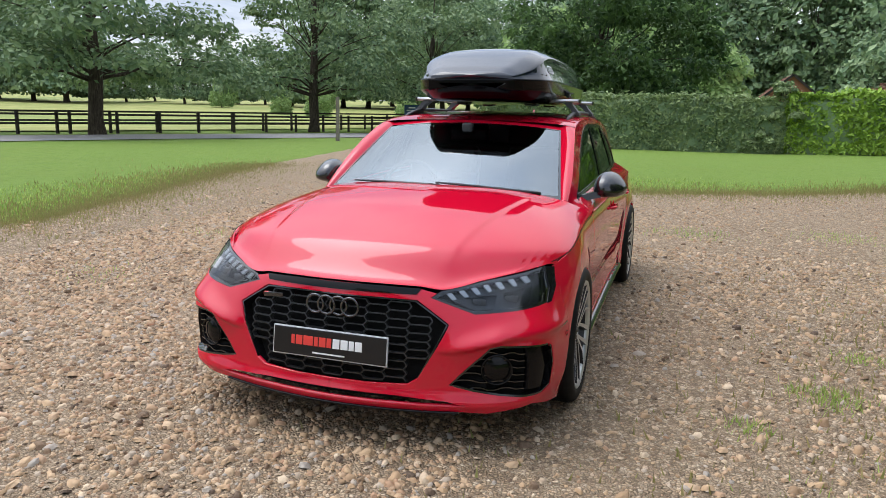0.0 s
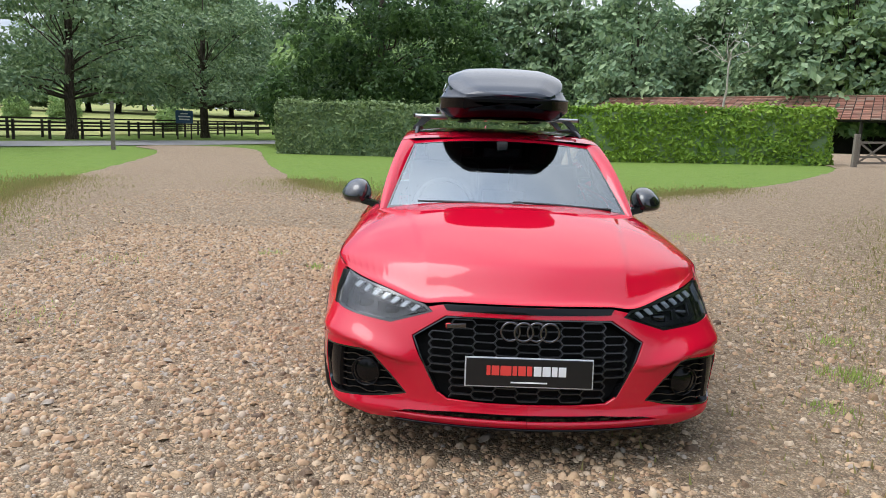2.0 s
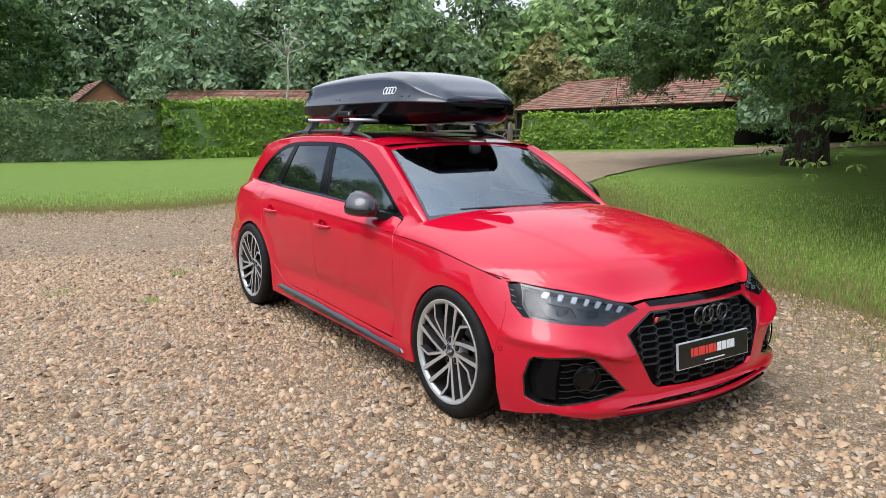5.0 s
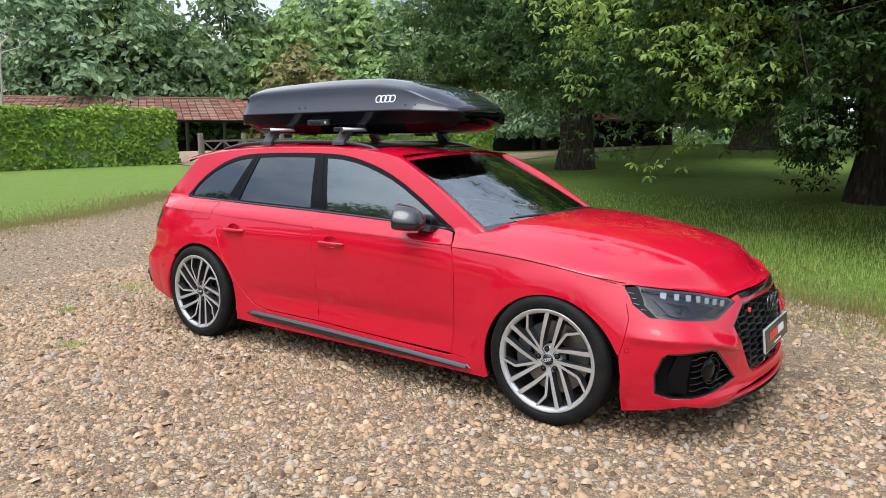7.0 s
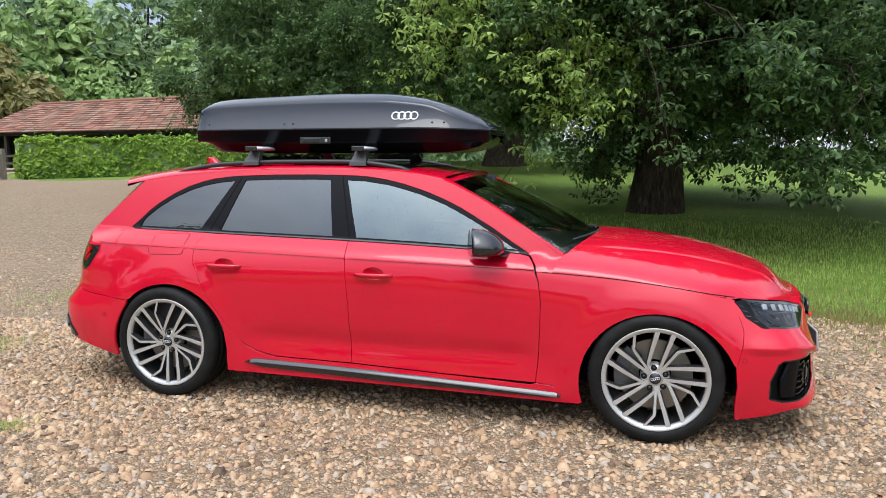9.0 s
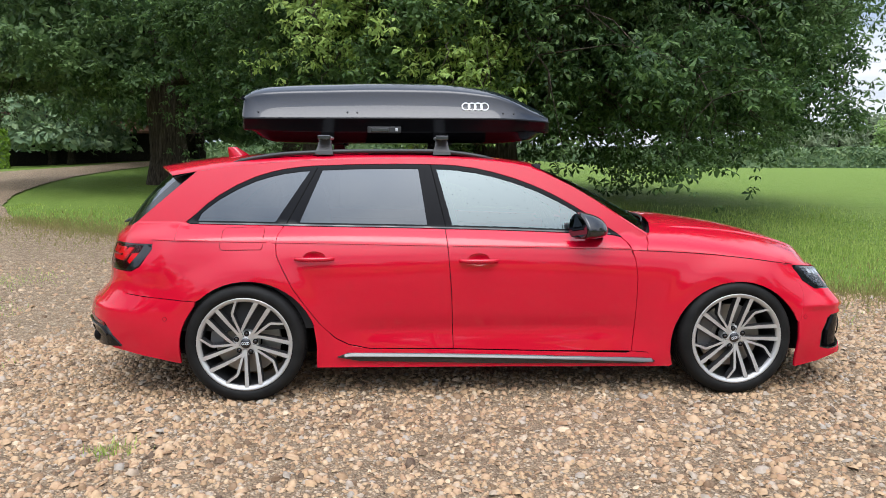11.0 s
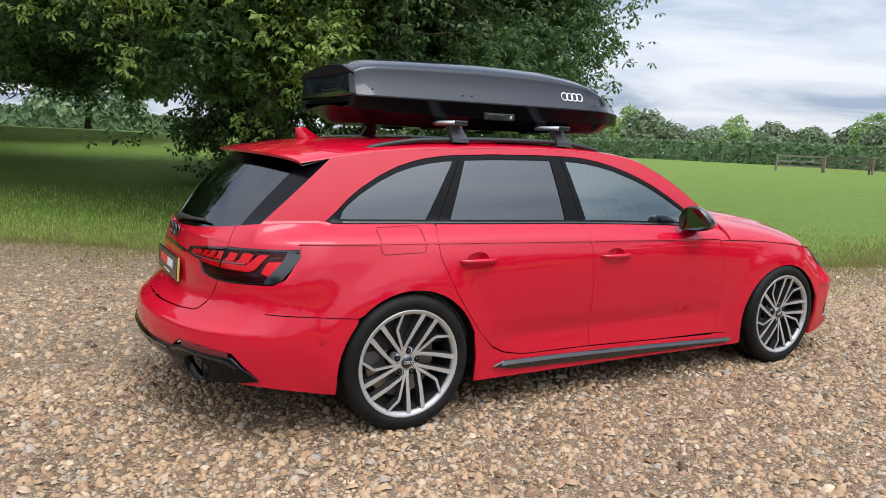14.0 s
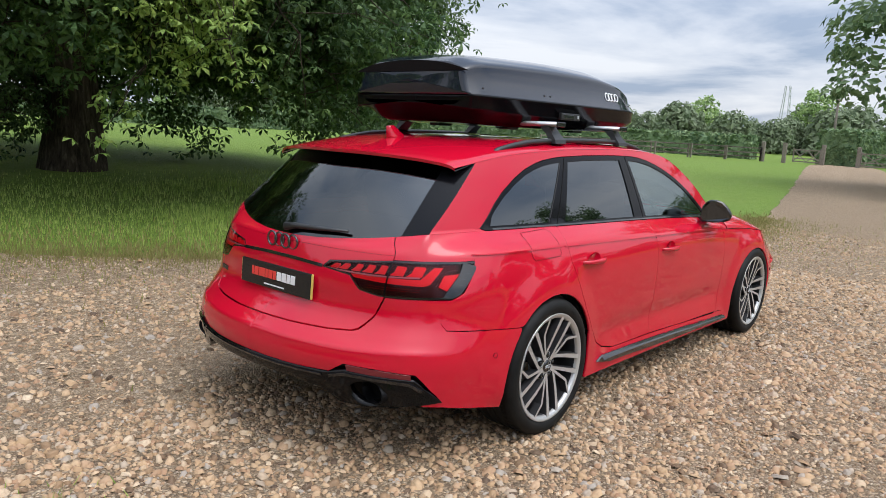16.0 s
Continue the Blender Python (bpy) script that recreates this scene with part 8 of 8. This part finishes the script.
# ---- side trim
for x0, z0, x1, z1, own in ((-0.276, 0.974, -0.362, 1.331, front_doors), (-1.196, 0.988, -1.018, 1.318, rear_doors)):
    panel("upright_gap", [bars_on(upper, [[(x0 + (x1 - x0) * q, z0 + (z1 - z0) * q) for q in np.linspace(0, 1, 12)]], 0.004, 0.001, 0.0022)], M["under"], own)
crease_z = lambda x: 0.870 - 0.0205 * (x - 0.3) - (0.012 * (x - 0.8) if x > 0.8 else 0.0)
for x0, x1, owner in ((-1.93, -1.29, car), (-1.262, -0.278, rear_doors), (-0.243, 0.788, front_doors)):
    panel("shoulder_crease", [bars_on(body, [[(s_x(float(x), crease_z(x)), crease_z(x)) for x in np.linspace(x0, x1, 24)]], 0.006, 0.016, 0.0055)], M["paint"], owner)
panel("bonnet_gap", [bars_on(body, [[(s_x(float(x), float(z_t(x))), float(z_t(x)) + 0.0005) for x in np.linspace(0.83, 1.775, 40)]], 0.0030, 0.002, 0.0022)], M["seam"], car)
strip = [(-0.903, 0.247), (-0.839, 0.270), (-0.5, 0.263), (-0.079, 0.252), (0.555, 0.231), (0.919, 0.217), (0.945, 0.200), (0.873, 0.191), (0.3, 0.196), (-0.079, 0.202), (-0.777, 0.224)]
sx_ = np.linspace(-0.86, 0.925, 40)
sz_ = np.interp(sx_, (-0.86, -0.839, -0.5, -0.079, 0.555, 0.919), (0.266, 0.270, 0.263, 0.252, 0.231, 0.217))
sa_, sn_ = body.at(sx_, sz_)
sb_, sm_ = body.at(sx_, sz_ - 0.018)
sill_top = Surf(sx_, np.array((0.0, 0.5, 1.0)), np.stack((sa_ + sn_ * 0.0145, (sa_ + sb_) / 2 + sn_ * 0.0235, sb_ + sm_ * 0.0275), 1))
if sill_top.N[20, 1][1] > 0:
    sill_top.N = -sill_top.N
panel("sill_strip_top", [grid_geo(sill_top, 40, 3)], M["gloss_black"], sills)
panel("sill_strip", [patch(body, strip, step=0.03, offset=0.014, flange=0.02)], M["gloss_black"], sills, "gloss black sill blade")
flap = fuel + [fuel[0]]
F_ = densify(flap, 0.01)
up_run = [p for p in F_ if p[1] > float(z_t(p[0])) + 0.002]
lo_run = [p for p in F_ if p[1] < float(z_t(p[0])) - 0.001]
i_ = [k for k in range(len(up_run) - 1) if math.hypot(up_run[k + 1][0] - up_run[k][0], up_run[k + 1][1] - up_run[k][1]) > 0.04]
up_run = up_run[i_[0] + 1:] + up_run[:i_[0] + 1] if i_ else up_run
panel("fuel_flap_gap", [bars_on(upper, [up_run], 0.0012, 0.0006, 0.0022), bars_on(body, [lo_run], 0.0012, 0.0006, 0.0022)], M["seam"], quarters[0], both=False)
panel("fuel_flap", [patch(upper, [(x, max(z, float(z_t(x)) + 0.003)) for x, z in shrink(fuel, 0.004)], step=0.03, offset=0.0012, flange=0.004), patch(body, [(x, min(z, float(z_t(x)) - 0.002)) for x, z in shrink(fuel, 0.004)], step=0.03, offset=0.0012, flange=0.004)], M["paint"], quarters[0], both=False)
for cx, cz, pars in ((-1.022, 0.815, rear_doors), (-0.097, 0.800, front_doors)):
    for k, sgn in enumerate((1, -1)):
        y0_ = -float(body.at(cx, cz)[0][0, 1])
        rows = []
        for q in np.linspace(-1, 1, 15):
            x_ = cx + 0.112 * q
            off = 0.030 * (1 - abs(q) ** 4) + 0.004
            hh = 0.0165 * (1 - 0.35 * abs(q) ** 3)
            rows.append([(x_, -(y0_ + off) * sgn, cz + hh * 0.5), (x_, -(y0_ + off + 0.004) * sgn, cz - 0.002), (x_, -(y0_ + off) * sgn, cz - hh), (x_, -(y0_ + off - 0.014) * sgn, cz - hh * 0.8), (x_, -(y0_ + off - 0.014) * sgn, cz + hh * 0.5)])
        part("door_handle", bm_from(*loft(rows, True, True)), M["paint"], pars[k], "body-coloured pull handle", smooth=True)
        cup = [[(cx + r * 0.062 * math.cos(a), -(y0_ + 0.0025 - 0.004 * (1 - r)) * sgn, cz + 0.004 + r * 0.036 * math.sin(a)) for r in (0.0, 0.6, 1.0)] for a in np.linspace(0, 2 * math.pi, 29)]
        cv_, cf_ = loft(cup)
        cn_ = [(-0.85 * (v_[0] - cx) / 0.062, -sgn, -0.85 * (v_[2] - cz - 0.004) / 0.036) for v_ in cv_]
        cn_ = [tuple(np.array(n_) / np.linalg.norm(n_)) for n_ in cn_]
        if sgn < 0:
            cf_ = [tuple(reversed(q)) for q in cf_]
        cf_ = [tuple(reversed(q)) for q in cf_] if np.dot(np.cross(np.subtract(cv_[cf_[0][1]], cv_[cf_[0][0]]), np.subtract(cv_[cf_[0][2]], cv_[cf_[0][0]])), (0, -sgn, 0)) < 0 else cf_
        put("handle_cup", mesh_of("handle_cup", cv_, cf_, M["paint"], cn_), pars[k])

# door mirrors
for k, sgn in enumerate((1, -1)):
    rows = []
    for q in np.linspace(0, 1, 12):
        x_ = 0.468 + 0.165 * q
        w = 0.092 * math.sqrt(max(0.0, 1 - (q * 0.98) ** 2.6))
        h = 0.076 * math.sqrt(max(0.0, 1 - (q * 0.98) ** 2.4))
        cy, cz = 0.932 - 0.030 * q, 0.992 - 0.012 * q
        row = []
        for a in np.linspace(0, 2 * math.pi, 24, endpoint=False):
            c, s_ = math.cos(a), math.sin(a)
            # flat below, arched above, highest towards the door, drawn out to a low tip
            yo = math.copysign(abs(c) ** 0.72, c)
            up = 0.98 + 0.30 * math.sin((1 - yo) * 1.15) - 0.42 * max(0.0, yo) ** 2 if s_ > 0 else 0.72 - 0.14 * yo
            row.append((x_ + 0.03 * c * (1 - q), -(cy + w * yo) * sgn, cz - 0.014 + h * math.copysign(abs(s_) ** (0.9 if s_ > 0 else 0.55), s_) * up))
        rows.append(row)
    mir = part("door_mirror", bm_from(*loft(rows, True, True)), M["gloss_black"], front_doors[k], "gloss black door mirror", smooth=True)
    cpt = np.mean(np.array(rows[0]), axis=0)
    face_ = [(cpt + (np.array(p) - cpt) * 0.90 + np.array((-0.006 - 0.05 * max(0.0, 1.02 - abs(p[1])), 0, 0))) for p in rows[0]]
    part("mirror_glass", bm_from(face_, [tuple(range(len(face_)))]), M["mirror"], mir)
    arm = [[(0.60 - 0.04 * q + dx, -(0.760 + 0.125 * q) * sgn, 0.915 + 0.030 * q + dz) for dx, dz in ((-0.05, -0.018), (0.055, -0.018), (0.05, 0.02), (-0.045, 0.02))] for q in np.linspace(0, 1, 5)]
    part("mirror_arm", bm_from(*loft(arm, True, True)), M["gloss_black"], mir, smooth=False)

# roof rails, aerial
for k, sgn in enumerate((1, -1)):
    rail_p = []
    for x_ in np.linspace(-1.53, 0.03, 26):
        e = min(1.0, (x_ + 1.53) / 0.30, (0.03 - x_) / 0.30)
        e = max(0.0, e) ** 0.5
        ue_ = (x_ + 1.86) / (0.238 + 1.86)
        p_ = roof_s.at(ue_, 0.20)[0][0]
        rail_p.append((x_, -0.572 * sgn, p_[2] - 0.006 + 0.036 * e))
    v, f = tube(rail_p, 0.015, 8, flat=0.9)
    part("roof_rail", bm_from(v, f), M["satin_black"], car, "black roof rail", smooth=True)
fin_r = []
for q in np.linspace(0, 1, 8):
    L_ = 0.15 * (1 - 0.62 * q)
    x0_ = -1.60 - 0.05 * q
    fin_r.append([(x0_ + L_ * 0.5, 0, 1.380 + 0.062 * q), (x0_, 0.020 * (1 - 0.75 * q), 1.378 + 0.062 * q), (x0_ - L_ * 0.5, 0, 1.376 + 0.062 * q), (x0_, -0.020 * (1 - 0.75 * q), 1.378 + 0.062 * q)])
part("roof_aerial", bm_from(*loft(fin_r, True, True)), M["paint"], car, "red shark-fin aerial", smooth=True)

# wipers and scuttle
sc_rows = [[(base(np.array(p))[0] + dx, base(np.array(p))[1] * sg, base(np.array(p))[2] + dz) for dx, dz in ((-0.01, -0.002), (0.05, -0.012), (0.10, -0.03))] for sg in (1,) for p in np.linspace(0, 1, 14)]
v, f = loft(sc_rows)
part("scuttle", bm_from(*join_geo((v, f), ([(q[0], -q[1], q[2]) for q in v], [tuple(reversed(q)) for q in f]))), M["satin_black"], car)
for y0_, y1_ in ((0.05, -0.52), (0.60, 0.02)):
    wl = []
    for q in np.linspace(0, 1, 8):
        y_ = y0_ + (y1_ - y0_) * q
        p_, n_ = screen.at(0.035 + 0.035 * q, min(1.0, abs(y_) / 0.70))
        wl.append((p_[0, 0] + 0.012, y_, p_[0, 2] + 0.014))
    v, f = tube(wl, 0.009, 6, [0.011, 0.010, 0.009, 0.008, 0.007, 0.007, 0.006, 0.005])
    part("wiper", bm_from(v, f), M["satin_black"], windscreen, smooth=True)

# ---- cabin
panel("door_lining", [patch(body, [(-1.95, 0.40), (0.95, 0.40)] + line(0.95, -1.95, lambda x: z_t(x) - 0.006, 24), step=0.12, offset=-0.075, flange=0)], M["cabin"], car)
panel("roof_lining", [grid_geo(roof_s, 16, 12, 0.05, 0.97, 0.06, 1.0, -0.030)], M["cabin"], car, middle=True)
dash = box_bm(0.78, 0, 0.80, 0.42, 1.36, 0.24, 0.05, 3)
add_box(dash, 0.68, -0.37, 0.925, 0.22, 0.40, 0.07, 0.03, 3)
part("dashboard", dash, M["cabin"], car)
part("screen", box_bm(0.60, 0.0, 0.965, 0.02, 0.26, 0.14, 0.008), M["gloss_black"], car)
v, f = torus(0, 0, 0, 0.185, 0.015)
part("steering_wheel", bm_from(*join_geo((v, f), tube([(0, -0.17, 0), (0, 0.17, 0)], 0.02, 6), tube([(0, 0, 0), (0, 0, -0.17)], 0.02, 6))), M["leather"], car, smooth=True, matrix=pose(0.44, -0.37, 0.905, 0, -24, 0))


def seat(x, y, w, tall=True):
    s = new("seat")
    s.parent = car
    s.matrix_basis = pose(x, y, 0.30)
    part("cushion", box_bm(0.05, 0, 0.27, 0.52, w, 0.16, 0.05, 3), M["leather"], s)
    lean = Matrix.Rotation(radians(-14), 3, "Y")
    part("backrest", box_bm(-0.26, 0, 0.56, 0.15, w, 0.62, 0.06, 3, lean), M["leather"], s)
    for hy in ([0] if w < 0.7 else [-0.42, 0, 0.42]):
        part("headrest", box_bm(-0.37, hy, 0.93, 0.10, 0.25, 0.17, 0.045, 3, lean), M["headrest"], s)
        for d in (-0.05, 0.05):
            part("headrest_post", bm_from(*tube([(-0.36, hy + d, 0.80), (-0.37, hy + d, 0.90)], 0.007, 6)), M["silver"], s)
    return s


for y_ in (-0.37, 0.37):
    seat(0.02, y_, 0.52)
seat(-0.86, 0.0, 1.28)
part("load_cover", box_bm(-1.68, 0, 0.90, 0.80, 1.22, 0.03, 0.01), M["cabin"], car)
part("interior_mirror", box_bm(0.36, 0.0, 1.255, 0.035, 0.24, 0.065, 0.015, 3), M["gloss_black"], car)
part("mirror_stem", box_bm(0.385, 0.0, 1.30, 0.06, 0.07, 0.07, 0.015, 2), M["cabin"], car)


# ---------------------------------------------------------------- roof bars and box
BOX_Y = 0.02
for x_ in (-0.985, -0.292):
    bar = tagged(new("roof_bar"), "silver aero roof bar with black feet on the rails", "roof bar", "roof bars")
    rows = [[(x_ + 0.040 * math.cos(a) * (1 if abs(y_) < 0.57 else 0.85), y_, 1.492 + 0.0135 * math.sin(a)) for a in np.linspace(0, 2 * math.pi, 18, endpoint=False)] for y_ in np.linspace(-0.60, 0.60, 9)]
    part("bar", bm_from(*loft(rows, True, True)), M["silver"], bar, smooth=True)
    for sgn in (-1, 1):
        foot = [[(x_ + sx * w, sgn * (yy + (0.012 if sx else 0) * 0), z_) for sx, z_ in ((-1, z0), (1, z0))] for w, yy, z0 in ((0.05, 0.58, 1.40), (0.04, 0.545, 1.44), (0.033, 0.50, 1.482))]
        f_rows = []
        for w, yy, z0, th in ((0.052, 0.592, 1.392, 0.020), (0.050, 0.586, 1.412, 0.020), (0.040, 0.555, 1.445, 0.020), (0.034, 0.520, 1.480, 0.030)):
            f_rows.append([(x_ - w, sgn * (yy + th), z0), (x_ + w, sgn * (yy + th), z0), (x_ + w, sgn * (yy - th), z0), (x_ - w, sgn * (yy - th), z0)])
        part("foot", bm_from(*loft(f_rows, True, True)), M["satin_black"], bar, "black clamp foot")
        part("end_cap", box_bm(x_, sgn * 0.603, 1.492, 0.076, 0.012, 0.027, 0.005), M["chrome_dark"], bar)

roof_box = tagged(new("roof_box"), "long gloss black roof box with four silver rings", "roof box")
XB = np.linspace(-1.485, 0.41, 60)
half_w = spline((-1.485, -1.45, -1.30, -0.6, 0.0, 0.16, 0.21, 0.36, 0.395, 0.41), (0.410, 0.424, 0.436, 0.440, 0.438, 0.424, 0.408, 0.325, 0.300, 0.280), XB)
z_top = spline((-1.485, -1.43, -1.30, -1.0, -0.6, -0.28, 0.0, 0.17, 0.30, 0.385, 0.41), (1.785, 1.812, 1.828, 1.842, 1.852, 1.848, 1.816, 1.768, 1.712, 1.672, 1.652), XB)
z_split = spline((-1.485, 0.0, 0.41), (1.612, 1.617, 1.606), XB)
z_low = spline((-1.485, -1.43, -1.33, -1.0, 0.1, 0.26, 0.375, 0.41), (1.560, 1.520, 1.472, 1.466, 1.470, 1.485, 1.525, 1.560), XB)
SEC = np.linspace(0, 1, 26)


def lid_section(i):
    """Half section of the lid from the rim to the top middle: upright flank, rounded shoulder, crowned top."""
    w, zt_, zs = half_w[i], z_top[i], z_split[i]
    h = zt_ - zs
    out = []
    sh = 0.74 - 0.30 * step01(0.05, 0.41, XB[i])
    ws = w - 0.062 * h / 0.23
    for k in SEC:
        if k <= 0.5:
            # leaning flank, a little hollow
            q = k / 0.5
            y_, z_ = w - ((w - ws) * q + 0.010 * math.sin(q * math.pi) * h / 0.23), zs + h * sh * q
        elif k <= 0.74:
            # bevel between flank and top
            q = (k - 0.5) / 0.24
            y_, z_ = ws * (1 - 0.30 * q), zs + h * (sh + (0.955 - sh) * (q + 0.10 * math.sin(q * math.pi)))
        else:
            q = (k - 0.74) / 0.26
            y_, z_ = ws * 0.70 * (1 - q), zs + h * (0.955 + 0.045 * (1 - (1 - q) ** 2.2))
        out.append((XB[i], y_, z_))
    return out


lid_P = np.array([lid_section(i) for i in range(len(XB))])
lid_s = Surf(XB, SEC, lid_P * np.array((1, -1, 1)))
if lid_s.N[30, 24][2] < 0:
    lid_s.N = -lid_s.N


def flank(x, z):
    p = lid_s.at(np.full(80, x), np.linspace(0, 1, 80))[0]
    return float(np.interp(z, p[:, 2], -p[:, 1]))


g = grid_geo(lid_s, 60, 26)
g = join_patches([g, mirrored(g)])
lid = put("lid", mesh_of("lid", g[0], g[1], M["box_lid"], g[2]), roof_box, "glossy black lid")
# rear face of the lid, with the recess under its top edge
rear_rows = []
edge0 = [tuple(p) for p in lid_P[0]]
full = [(x, -y, z) for x, y, z in edge0] + [(x, y, z) for x, y, z in reversed(edge0[:-1])]
for k, dx in ((1.0, 0.0), (0.97, -0.012), (0.90, -0.016), (0.0, -0.018)):
    rear_rows.append([(p[0] + dx - 0.02 * (1 - (p[2] - 1.6) / 0.2) * (k < 1) * 0.3, p[1] * k, 1.69 + (p[2] - 1.69) * k) for p in full])
v, f = loft(rear_rows, closed=True)
part("lid_back", bm_from(v, f), M["box_lid"], roof_box, smooth=True)
rec = [[(-1.5085 - 0.002 * q, y_, 1.726 + 0.056 * q * (1 - (abs(y_) / 0.405) ** 2.5)) for q in (0, 0.5, 1)] for y_ in np.linspace(-0.40, 0.40, 33)]
part("lid_recess", bm_from(*loft(rec)), M["under"], roof_box, smooth=True)
front = [tuple(p) for p in lid_P[-1]]
ff = [(x, -y, z) for x, y, z in front] + [(x, y, z) for x, y, z in reversed(front[:-1])]
v, f = loft([[(p[0] + dx, p[1] * k, 1.628 + (p[2] - 1.628) * k) for p in ff] for k, dx in ((1.0, 0.0), (0.96, 0.008), (0.0, 0.030))], closed=True)
part("lid_front", bm_from(v, f), M["box_lid"], roof_box, smooth=True)
# base: black rim band, then a tub that draws in
rows = []
for i in range(len(XB)):
    w, zs, zl = half_w[i], z_split[i], z_low[i]
    half = [(w + 0.004, zs + 0.003), (w + 0.011, zs - 0.003), (w + 0.011, zs - 0.009), (w + 0.006, zs - 0.012), (w + 0.006, min(zs - 0.064, zl + 0.07)), (w - 0.004, min(zs - 0.074, zl + 0.06)), (w - 0.052, zl + 0.022), (w - 0.085, zl + 0.004), (w - 0.14, zl), (w * 0.35, zl + 0.004), (0.0, zl + 0.004)]
    rows.append([(XB[i], -y_, z_) for y_, z_ in half] + [(XB[i], y_, z_) for y_, z_ in reversed(half[:-1])])
bm = bm_from(*loft(rows, False, False))
for name_, ring_, d_ in (("base_front", rows[-1], 1), ("base_back", rows[0], -1)):
    # upright rim band, then an end that slopes in to the floor
    fx = lambda z: (0.010 - 0.05 * min(1.0, max(0.0, 1.545 - z) / 0.07)) * d_
    end = [[(x_ + fx(1.578 + (z_ - 1.578) * k) * (k < 1), y_ * k, 1.578 + (z_ - 1.578) * k) for x_, y_, z_ in ring_] for k in (1.0, 0.97, 0.6, 0.0)]
    part(name_, bm_from(*loft(end, closed=True)), M["box_base"], roof_box, smooth=True)
part("base", bm, M["box_base"], roof_box, "black glossy base tub", smooth=True)
for sgn in (-1, 1):
    lk = box_bm(-0.635, sgn * 0.456, 1.543, 0.205, 0.022, 0.040, 0.006)
    part("lock_recess", lk, M["satin_black"], roof_box)
    part("lock_handle", box_bm(-0.660, sgn * 0.467, 1.543, 0.11, 0.006, 0.024, 0.003), M["chrome_dark"], roof_box)
    part("lock_barrel", box_bm(-0.560, sgn * 0.467, 1.543, 0.016, 0.008, 0.018, 0.003), M["silver"], roof_box)
    for k in range(4):
        cx = -0.130 + 0.0385 * k
        yb_ = flank(cx, 1.690)
        lean = math.degrees(math.atan2(flank(cx, 1.670) - flank(cx, 1.710), 0.04))
        part("emblem_ring", bm_from(*torus(0, 0, 0, 0.024, 0.0042, "y", squash=0.6)), M["plate_white"], lid, "white ring", smooth=True, matrix=pose(cx, sgn * (yb_ + 0.003), 1.690, lean * sgn, 0, 0))
    for x_ in (-1.40, -0.86, -0.80, 0.10, 0.17):
        yb_ = flank(x_, 1.648)
        bm = bmesh.new()
        bmesh.ops.create_uvsphere(bm, u_segments=10, v_segments=6, radius=0.006)
        bmesh.ops.translate(bm, verts=bm.verts, vec=(x_, sgn * yb_, 1.648))
        part("rivet", bm, M["satin_black"], lid, smooth=True)
for x_ in (-0.985, -0.292):
    for sgn in (-1, 1):
        part("clamp", box_bm(x_ + 0.03, sgn * 0.25, 1.482, 0.11, 0.09, 0.05, 0.01), M["satin_black"], roof_box)
roof_box.matrix_basis = pose(0, BOX_Y, 0)
